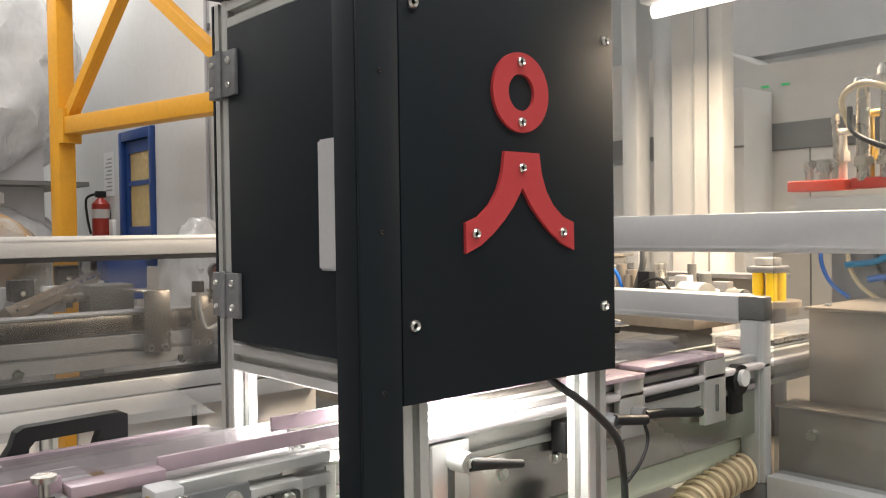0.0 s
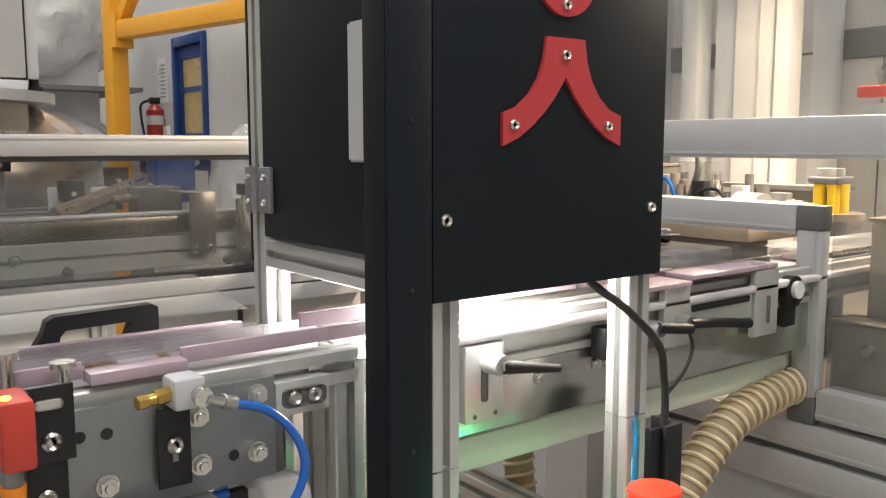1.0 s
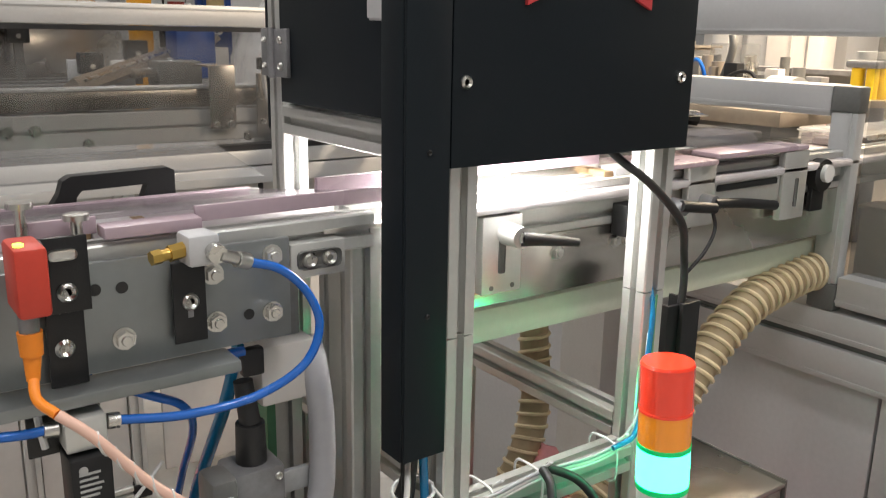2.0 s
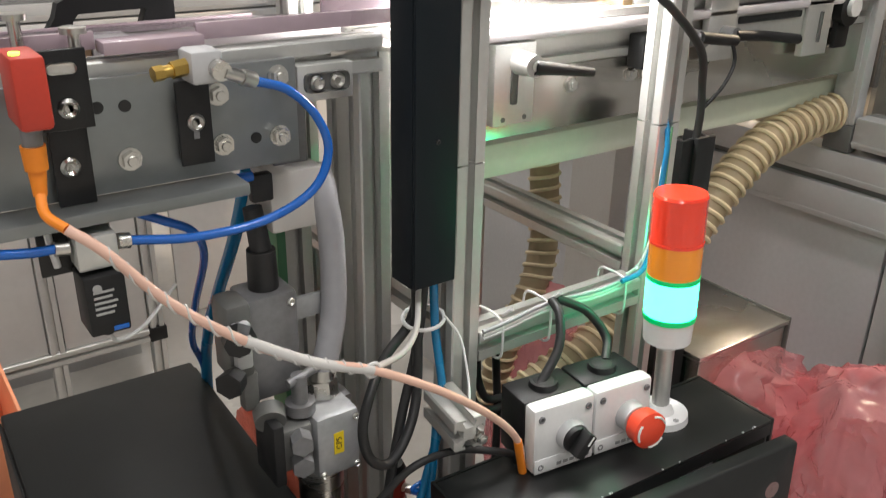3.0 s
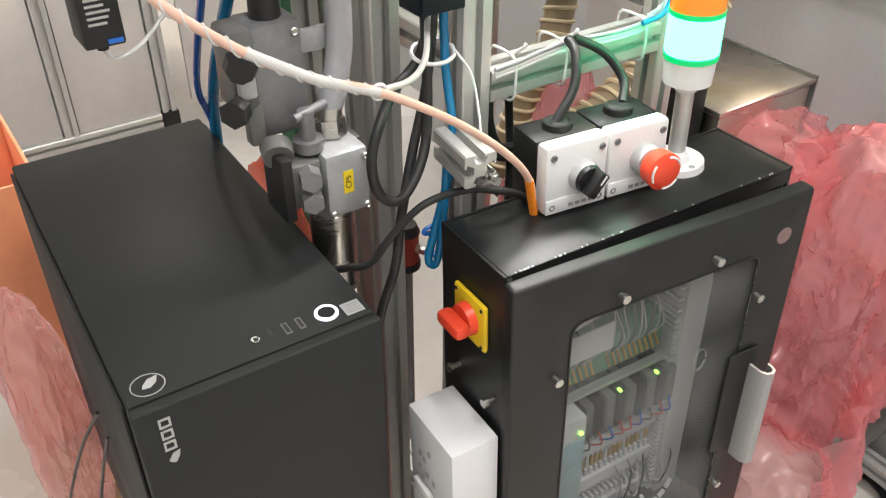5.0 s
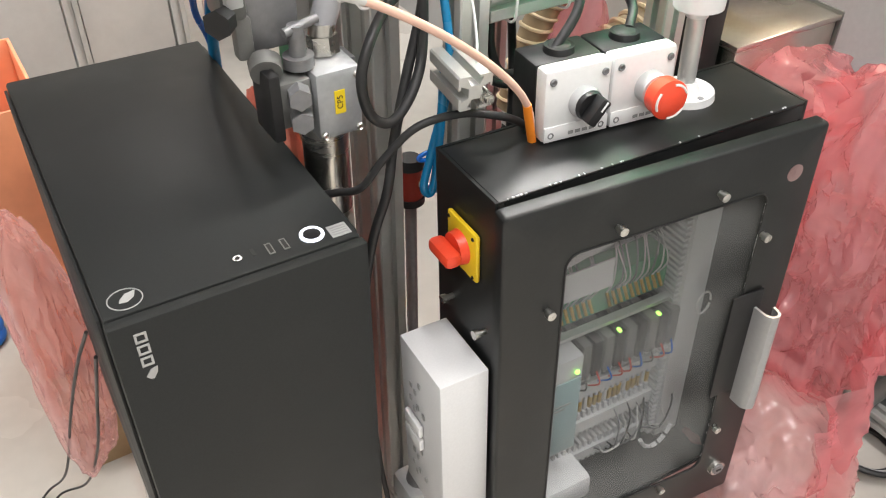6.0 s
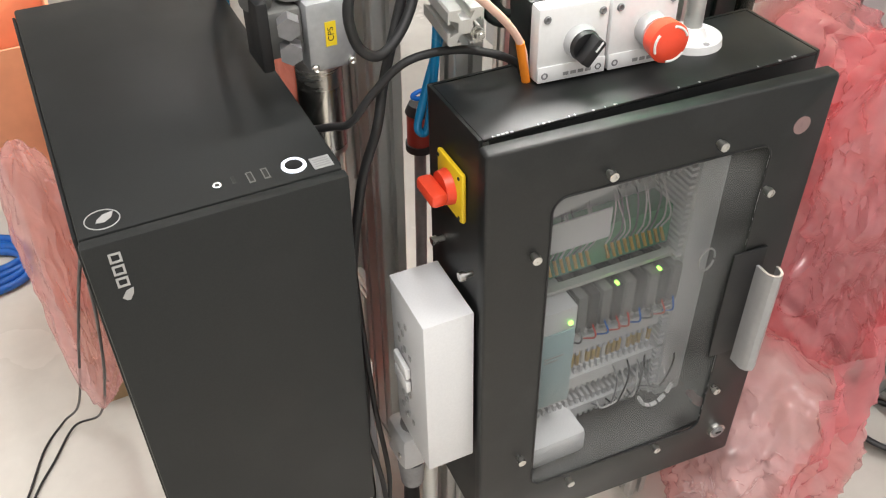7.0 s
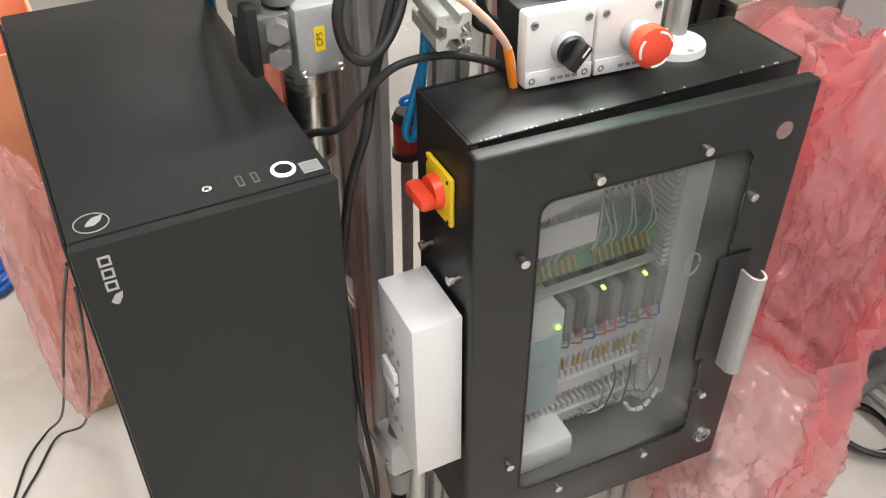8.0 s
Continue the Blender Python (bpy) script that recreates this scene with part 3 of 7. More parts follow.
# ---- conveyor ----
def conveyor():
    c = thing("conveyor", "narrow belt conveyor with aluminium and zinc side rails", "conveyor")
    part("belt", B(-0.9, 0.862, 1.118, 2.3, 1.020, 1.128, 0.003), BELT, c, "pale smooth conveyor belt")
    part("side_rail", P((-0.9, 0.848, 1.127), (0.62, 0.848, 1.127), 0.024, 0.030, side=(0, 1, 0)), ALU, c)
    part("side_rail", profile(new_bm(), (0.6205, 0.892, 1.112), (2.3, 0.892, 1.112), 0.03, 0.052, 1, 2, (0, 1, 0)), ALU, c)
    part("side_rail", P((-0.9, 1.036, 1.109), (2.3, 1.036, 1.109), 0.024, 0.030, side=(0, 1, 0)), ALU, c)
    part("side_plate", B(0.6205, 0.878, 1.020, 1.46, 0.884, 1.0855, 0.001), STEEL_X, c, "brushed stainless side plate")
    part("zinc_plate", B(-0.5, 0.822, 1.055, 0.535, 0.828, 1.134, 0.001), ZINC, c, "zinc plated side plate with bolt holes")
    part("guide_strip", B(0.6205, 0.905, 1.14, 1.35, 0.910, 1.155), STEEL_X, c)
    part("belt_return", B(0.66, 0.905, 0.962, 1.455, 1.02, 1.008, 0.018), GREEN_BELT, c, "pale translucent green belt return")
    for x, z in ((0.407, 1.077), (0.519, 1.077), (0.474, 1.077), (0.473, 1.114), (0.520, 1.122)):
        part("bolt", screw((x, 0.822, z), (0, -1, 0), 0.0066, 0.005, True), BOLT, c)
    for x, z in ((0.390, 1.115), (0.408, 1.114), (0.500, 1.078)):
        part("bolt_hole", C((x, 0.8215, z), (x, 0.824, z), 0.0042), INK, c)
    for x, z in ((0.871, 1.064), (0.959, 1.066), (0.981, 1.065), (1.30, 1.07)):
        part("bolt", screw((x, 0.878, z), (0, -1, 0), 0.0065, 0.004, True), BOLT, c)
    part("under_angle", B(-0.5, 0.795, 1.044, 0.482, 0.828, 1.0535, 0.002), ZINC, c, "galvanised angle rail")


conveyor()


# ---- computer on its profile stand ----
def computer():
    s = thing("computer_stand", "low stand of silver aluminium profiles under the computer", "stand")
    for x in (0.33, 0.495):
        for y in (0.73, 1.06):
            part("leg", P((x, y, 0), (x, y, 0.266)), ALU, s)
        part("rail", P((x, 0.70, 0.282), (x, 1.09, 0.282)), ALU, s)
    c = thing("computer_case", "black satin tower computer with silver emblem and lit power button", "computer",
              at=pose(0.411, 0.89, 0, 0, 0, -1.3) @ pose(-0.413, -0.89, 0))
    part("body", B(0.314, 0.6965, 0.298, 0.515, 1.100, 0.742, 0.003), PC_BLACK, c)
    part("front_panel", B(0.313, 0.684, 0.298, 0.516, 0.6955, 0.742, 0.003), PC_BLACK, c)
    part("side_cover", B(0.3105, 0.706, 0.305, 0.3135, 1.095, 0.736, 0.001), PC_BLACK, c)
    part("side_cover", B(0.5155, 0.71, 0.305, 0.5185, 1.095, 0.736, 0.001), PC_BLACK, c)
    ring = new_bm()
    tube(ring, [(0.481 + 0.0085 * math.cos(a), 0.7145 + 0.0085 * math.sin(a), 0.7428) for a in [2 * math.pi * k / 24 for k in range(25)]], 0.0016, 8, 2)
    part("power_button", C((0.481, 0.7145, 0.7415), (0.481, 0.7145, 0.7435), 0.0075), BLACK_MATT, c)
    part("power_ring", ring, LED_WHITE, c, "lit white ring of the power button")
    part("sticker", B(0.4942, 0.7025, 0.742, 0.5104, 0.718, 0.7424), SILVER_INK, c, "small silver sticker")
    for k in range(4):
        part("sticker_line", B(0.496, 0.705 + 0.003 * k, 0.7424, 0.5086, 0.7063 + 0.003 * k, 0.7426), GREY_INK, c)
    for x in (0.446, 0.458):
        p = part("usb_port", B(x - 0.0025, 0.708, 0.742, x + 0.0025, 0.722, 0.7424), CORNER, c)
        part("port_mouth", B(x - 0.0015, 0.7095, 0.7424, x + 0.0015, 0.7205, 0.7426), INK, p)
    part("usb_port", B(0.4318, 0.713, 0.742, 0.4346, 0.722, 0.7424), INK, c)
    part("audio_jack", C((0.420, 0.7155, 0.742), (0.420, 0.7155, 0.7428), 0.0036), BOLT, c)
    part("jack_mouth", C((0.420, 0.7155, 0.7428), (0.420, 0.7155, 0.743), 0.002), INK, c)
    # emblem in a thin oval on the top, and worn print on the front
    oval = new_bm()
    tube(oval, [(0.334 + 0.0125 * math.cos(a), 0.7125 + 0.0115 * math.sin(a), 0.7421) for a in [2 * math.pi * k / 24 for k in range(25)]], 0.0005, 6, 2)
    part("emblem_oval", oval, SILVER_INK, c, "thin silver oval")
    part("emblem", prism(new_bm(), [(0.330, 0.7115), (0.330, 0.7125), (0.335, 0.718), (0.343, 0.7195), (0.3405, 0.7125), (0.335, 0.7085), (0.329, 0.7095)], "z", 0.742, 0.7424), SILVER_INK, c, "plain silver emblem")
    for k in range(3):
        z = 0.7275 - 0.0118 * k
        x = 0.3345
        f = new_bm()
        for q in ((x - 0.0045, z - 0.0045, x - 0.0028, z + 0.0045), (x + 0.0028, z - 0.0045, x + 0.0045, z + 0.0045), (x - 0.0028, z + 0.0028, x + 0.0028, z + 0.0045), (x - 0.0028, z - 0.0045, x + 0.0028, z - 0.0028)):
            box(f, q[0], 0.6832, q[1], q[2], 0.684, q[3])
        part("front_print", f, SILVER_INK, c)
    part("front_emblem", prism(new_bm(), [(0.331, 0.689), (0.335, 0.695), (0.3405, 0.6965), (0.3395, 0.691), (0.336, 0.6855), (0.3335, 0.686)], "y", 0.6832, 0.684), SILVER_INK, c, "plain silver emblem")


computer()


# ---- control cabinet, which leans slightly ----
CAB = pose(0.610, 0.646, 0.766, -1.8, -0.7, -3.4)


def rounded(x0, z0, x1, z1, r, n=5):
    out = []
    for cx, cz, a0 in ((x1 - r, z1 - r, 0), (x0 + r, z1 - r, 90), (x0 + r, z0 + r, 180), (x1 - r, z0 + r, 270)):
        for k in range(n + 1):
            a = radians(a0 + 90 * k / n)
            out.append((cx + r * math.cos(a), cz + r * math.sin(a)))
    return out


def cabinet():
    st = thing("cabinet_stand", "silver aluminium profile legs under the control cabinet", "stand")
    part("leg", P((0.930, 0.70, 0.0), (0.930, 0.70, 0.252)), ALU, st)
    part("leg", P((0.655, 0.715, 0.0), (0.655, 0.715, 0.250)), ALU, st)
    part("rail", P((0.671, 0.71, 0.165), (0.914, 0.70, 0.165), side=(0, 1, 0)), ALU, st)
    c = thing("control_cabinet", "black enamel control cabinet with its windowed door slightly ajar", "cabinet", at=CAB)
    part("back", B(-0.0065, 0.096, -0.508, 0.333, 0.099, 0.0), BLACK_GLOSS, c)
    part("side", B(-0.0065, -0.0005, -0.508, -0.0035, 0.0955, 0.0), BLACK_GLOSS, c)
    part("side", B(0.330, 0.0, -0.508, 0.333, 0.0955, 0.0), BLACK_GLOSS, c)
    part("top", B(-0.0030, -0.0005, -0.003, 0.3295, 0.0955, 0.0, 0.0012), BLACK_GLOSS, c)
    part("bottom", B(-0.0030, 0.0, -0.508, 0.3295, 0.0955, -0.505), BLACK_GLOSS, c)
    part("mounting_plate", B(0.008, 0.0925, -0.50, 0.325, 0.0955, -0.01), WHITE_PAINT, c, "pale inner mounting plate")
    # two added liners, grey in place of light falling on the black walls
    part("lightening_side_liner", B(0.3272, 0.003, -0.5045, 0.3295, 0.0920, -0.0185), LIT_CASE_GREY, c, "added grey liner that lightens the black inner side wall")
    part("lightening_floor_liner", B(0.0185, 0.003, -0.5048, 0.3268, 0.0920, -0.5025), LIT_CASE_GREY, c, "added grey liner that lightens the black inner floor")
    part("lip", B(0.0035, 0.0, -0.018, 0.3295, 0.002, -0.0035), BLACK_GLOSS, c)
    part("lip", B(0.0035, 0.0, -0.5045, 0.018, 0.002, -0.0185), BLACK_GLOSS, c)

    # door, hinged on its far-from-handle edge, opened by a few degrees
    d = new("door", None)
    d.parent = c
    d.matrix_local = pose(0.0, -0.002, -0.009, 0, 0, -2.9)
    tagged(d, "black door with a clear window, slightly open")
    top, low, w = 0.005, -0.517, 0.328
    win = rounded(0.053, -0.450, 0.272, -0.0525, 0.014)
    out = rounded(-0.008, low, w, top, 0.004)
    bm = new_bm()
    n = len(win)
    inset = rounded(-0.008 + 0.0025, low + 0.0025, w - 0.0025, top - 0.0025, 0.004)
    mid = rounded(-0.008 + 0.0008, low + 0.0008, w - 0.0008, top - 0.0008, 0.004)
    back = rounded(-0.008 + 0.003, low + 0.003, w - 0.003, top - 0.003, 0.004)
    rings = [[bm.verts.new((x, y, z)) for x, z in ring] for ring, y in ((out, -0.001), (out, -0.0130), (mid, -0.0150), (inset, -0.016), (win, -0.016), (win, -0.0140), (back, -0.0140), (back, -0.001))]
    for q, r2 in zip(rings, rings[1:] + rings[:1]):
        for k in range(n):
            bm.faces.new((q[k], q[(k + 1) % n], r2[(k + 1) % n], r2[k]))
    part("door_frame", bm, BLACK_GLOSS, d)
    part("window_pane", prism(new_bm(), rounded(0.045, -0.459, 0.281, -0.044, 0.01), "y", -0.0135, -0.0110), CLEAR, d, "clear plastic window").visible_shadow = False
    seal = new_bm()
    tube(seal, [(x, -0.0165, z) for x, z in win + win[:1]], 0.0009, 6, 1)
    part("window_seal", seal, RUBBER, d)
    for x, z in ((0.1034, -0.0384), (0.211, -0.0370), (0.2765, -0.104), (0.0375, -0.107), (0.0360, -0.388), (0.1004, -0.4605), (0.2124, -0.4550), (0.2785, -0.381)):
        b = new_bm()
        cyl(b, (x, -0.0155, z), (x, -0.020, z), 0.0032, seg=12)
        cyl(b, (x, -0.020, z), (x, -0.0252, z), 0.0044, seg=16)
        cyl(b, (x, -0.0252, z), (x, -0.0257, z), 0.0025, 0.0015, seg=6)
        part("window_screw", b, BOLT, d)
    hole = new_bm()
    cyl(hole, (0.299, -0.0165, -0.041), (0.299, -0.012, -0.041), 0.0090, seg=24)
    part("empty_lock_hole", hole, PINK_BAG_2, d, "round open hole that shows pink film")
    lk = part("lock", C((0.3005, -0.015, -0.4665), (0.3005, -0.021, -0.4665), 0.0115, 0.0105, 28), BOLT, d, "chrome key lock")
    part("lock_face", C((0.3005, -0.021, -0.4665), (0.3005, -0.0225, -0.4665), 0.0075, seg=24), ALU_DARK, lk)
    part("key_slot", B(0.297, -0.0235, -0.4677, 0.304, -0.0224, -0.4653), INK, lk)
    part("pull_plate", B(0.258, -0.0195, -0.322, 0.298, -0.0165, -0.178, 0.001), BLACK_MATT, d, "matt black plate behind the pull")
    hook = [(0.292, -0.0195), (0.296, -0.0195), (0.2965, -0.036), (0.300, -0.042), (0.306, -0.044), (0.3115, -0.041), (0.3135, -0.034), (0.3135, -0.030),
            (0.3165, -0.030), (0.3168, -0.036), (0.314, -0.0435), (0.3065, -0.0475), (0.298, -0.045), (0.293, -0.038)]
    part("door_pull", prism(new_bm(), [(0.289 + (u - 0.292) * 0.8, -0.0195 + (v + 0.0195) * 0.85) for u, v in hook], "z", -0.336, -0.200), PULL_ALU, d, "curved silver aluminium pull")

    wear = new_bm()
    rngw = random.Random(21)
    for k in range(26):
        u = rngw.random() ** 2.0 * 0.30
        l = rngw.uniform(0.0006, 0.0026)
        box(wear, 0.005 + u, -0.0003, -0.0006, 0.005 + u + l, 0.0006 + rngw.random() * 0.0012, 0.0003)
    wear_ob = part("worn_edge", wear, GREY_PLASTIC, c, "chipped bare metal along the edge")
    tagged(wear_ob, "chipped bare metal along the edge", kind="stuff")
    chips = new_bm()
    for k in range(60):
        u = rngw.random() ** 1.6
        l = rngw.uniform(0.001, 0.006)
        zc = -0.066 - 0.37 * u
        box(chips, 0.2712, -0.01625, zc - l, 0.2712 + rngw.uniform(0.0006, 0.0016), -0.0158, zc)
    for k in range(40):
        xc, l = rngw.uniform(0.068, 0.255), rngw.uniform(0.001, 0.005)
        box(chips, xc, -0.01625, -0.4512, xc + l, -0.0158, -0.4512 + rngw.uniform(0.0005, 0.0014))
    tagged(part("paint_chip", chips, WHITE_PAINT, d), "chipped bare paint round the window", kind="stuff")

    # main switch and screws on the side
    sw = part("switch_plate", B(-0.006, 0.019, -0.095, -0.0005, 0.070, -0.044, 0.003), YELLOW, c, "square yellow switch plate")
    sw.location.x = -0.0065
    kn = new_bm()
    cyl(kn, (-0.006, 0.0445, -0.0695), (-0.014, 0.0445, -0.0695), 0.0165, 0.015, 24)
    box(kn, -0.030, 0.026, -0.0765, -0.014, 0.063, -0.0625, 0.005)
    part("switch_knob", kn, RED_PLASTIC, sw, "orange-red rotary handle")
    for y, z in ((0.024, -0.090), (0.024, -0.049), (0.065, -0.090), (0.065, -0.049)):
        part("plate_screw", screw((-0.006, y, z), (-1, 0, 0), 0.0018, 0.001), BLACK_MATT, sw)
    for y, z in ((0.070, -0.147), (0.010, -0.144)):
        b = new_bm()
        cyl(b, (0, y, z), (-0.008, y, z), 0.0028, seg=10)
        cyl(b, (-0.008, y, z), (-0.013, y, z), 0.0046, seg=14)
        part("side_screw", b, BOLT, c).location.x = -0.0065

    # what the window shows
    g = thing("terminal_panel", "rows of terminals, wiring ducts and a power supply inside the cabinet", "electrical panel", at=CAB @ pose(0, 0, -0.009) @ Matrix.Diagonal((0.895, 1.0, 0.885, 1.0)))

    def slotted_duct(x0, x1, z0, z1, y=0.045):
        b = box(new_bm(), x0, y, z0 + 0.004, x1, 0.0885, z1 - 0.004)
        x = x0
        while x < x1 - 0.004:
            box(b, x, y + 0.004, z1 - 0.004, x + 0.0042, 0.0885, z1 + 0.008)
            box(b, x, y + 0.004, z0 - 0.008, x + 0.0042, 0.0885, z0 + 0.004)
            x += 0.0085
        return b

    for z0, z1 in ((-0.385, -0.352), (-0.452, -0.424), (-0.512, -0.488), (-0.135, -0.105)):
        part("wiring_duct", slotted_duct(0.05, 0.285, z0, z1), GREY_PLASTIC, g, "slotted grey wiring duct")
    vd = box(new_bm(), 0.288, 0.034, -0.515, 0.326, 0.0885, -0.04)
    z = -0.51
    while z < -0.045:
        box(vd, 0.279, 0.038, z, 0.288, 0.0885, z + 0.004)
        z += 0.0085
    part("wiring_duct", vd, GREY_PLASTIC, g, "slotted grey wiring duct")
    for z in (-0.255, -0.322):
        part("din_rail", B(0.05, 0.072, z - 0.012, 0.285, 0.0885, z - 0.004), ALU, g)
        part("din_rail", B(0.06, 0.040, z - 0.004, 0.275, 0.050, z + 0.001), ALU, g)
    part("terminal_base", B(0.06, 0.055, -0.250, 0.278, 0.0885, -0.195), GREEN_POST, g, "green terminal board")
    rng = random.Random(5)
    for k in range(24):
        x = 0.068 + 0.0085 * k
        if 11 < k < 14:
            continue
        part("ferrule", C((x, 0.046, -0.236), (x, 0.054, -0.222), 0.0021, seg=8), BRASS, g)
        w = [(x, 0.054, -0.222), (x + rng.uniform(-0.003, 0.003), 0.044, -0.195), (x + rng.uniform(-0.012, 0.006), 0.052, -0.160), (x + rng.uniform(-0.014, 0.008), 0.066, -0.130)]
        part("wire", T(w, 0.0010, 6, 4), CLEAR_TUBE if k % 3 else ALU_DARK, g)
    for k in range(13):
        x = 0.075 + 0.0165 * k
        part("relay", B(x, 0.030, -0.325, x + 0.0125, 0.0885, -0.268, 0.001), BLACK_MATT if k % 2 else CORNER, g)
        part("relay_wire", T([(x + 0.006, 0.03, -0.318), (x + 0.006 + rng.uniform(-0.003, 0.003), 0.024, -0.334), (x + 0.004, 0.04, -0.352)], 0.0011, 6, 4),
             (BLUE_TUBE, CORNER, SENSOR_RED)[k % 3 if k != 7 else 2], g)
    for k in range(26):
        x = 0.078 + 0.0078 * k
        part("yellow_terminal", B(x, 0.052, -0.418, x + 0.0052, 0.0885, -0.392, 0.0006), BRASS if k % 4 else CREAM_PAINT, g)
    for x, z in ((0.191, -0.262), (0.250, -0.262)):
        part("status_led", C((x, 0.033, z), (x, 0.028, z), 0.0022, seg=10), LED_GREEN, g, "small lit green lamp")
    ps = part("power_supply", B(0.083, 0.018, -0.425, 0.131, 0.0885, -0.262, 0.002), GREY_PLASTIC, g, "pale grey-green power supply block")
    part("supply_face", B(0.085, 0.0165, -0.42, 0.129, 0.018, -0.295, 0.0005), mat("pale_teal_plastic", (0.30, 0.40, 0.42), 0.5), ps)
    part("supply_led", C((0.121, 0.0165, -0.283), (0.121, 0.0145, -0.283), 0.003, seg=10), LED_GREEN, ps)
    for k in range(2):
        part("supply_print", B(0.09, 0.0160, -0.335 - 0.006 * k, 0.116 - 0.008 * k, 0.0166, -0.3325 - 0.006 * k), GREY_INK, ps)
    part("paper_sheet", B(0.085, 0.035, -0.190, 0.175, 0.0365, -0.150), WHITE_PAINT, g, "folded white paper")
    part("paper_sheet", prism(new_bm(), [(0.08, -0.125), (0.16, -0.11), (0.175, -0.09), (0.095, -0.10)], "y", 0.02, 0.0215), WHITE_PAINT, g, "folded white paper")
    part("wire_ring", T([(0.31 + 0.011 * math.cos(a), 0.02, -0.262 + 0.017 * math.sin(a)) for a in [k * 0.6 for k in range(11)]], 0.0013, 6, 3), CLEAR_TUBE, g)
    for k in range(9):
        x = 0.19 + 0.012 * k
        part("loose_wire", T([(x, 0.05, -0.50), (x + rng.uniform(-0.01, 0.02), 0.025, -0.482), (x + rng.uniform(0, 0.03), 0.03, -0.455 + rng.uniform(-0.02, 0.02)), (x + 0.03, 0.06, -0.43)], 0.0012, 6, 4),
             (ALU_DARK, CLEAR_TUBE, RUBBER)[k % 3], g)
    arc = [(0.292 - 0.075 * math.cos(a) * 0.4 - 0.02, 0.02, -0.455 - 0.055 * math.sin(a)) for a in [0.5 + 0.45 * k for k in range(6)]]
    for q, r2 in zip(arc[::1], arc[1:]):
        part("cable_marker", T([Vector(q).lerp(Vector(r2), 0.1), Vector(q).lerp(Vector(r2), 0.8)], 0.0028, 8, 2), WHITE_PLASTIC, g, "white cable marker")
    part("adapter", B(0.064, 0.008, -0.5325, 0.160, 0.060, -0.490, 0.008), WHITE_PLASTIC, g, "white rounded adapter box")

    s = thing("socket_box", "tall white painted power socket box beside the cabinet", "socket box", at=CAB @ pose(0, 0, -0.009))
    part("shell", B(-0.062, -0.005, -0.373, -0.0115, 0.076, -0.168, 0.0015), WHITE_PAINT, s)
    part("bracket", B(-0.0115, 0.012, -0.35, -0.0067, 0.060, -0.19), BLACK_GLOSS, s)
    for z in (-0.222, -0.318):
        for y, dz in ((0.033, 0.02), (0.050, 0.008), (0.042, 0.004), (0.052, -0.012), (0.038, -0.014), (0.026, -0.016), (0.045, -0.022)):
            part("socket_hole", B(-0.0638, y + 0.0013, z + dz - 0.003, -0.0629, y + 0.0057, z + dz + 0.003), SILVER_INK, s)
    for z in (-0.260, -0.279):
        part("rocker_switch", B(-0.0685, 0.030, z - 0.008, -0.063, 0.062, z + 0.007, 0.0015), WHITE_PLASTIC, s)


cabinet()


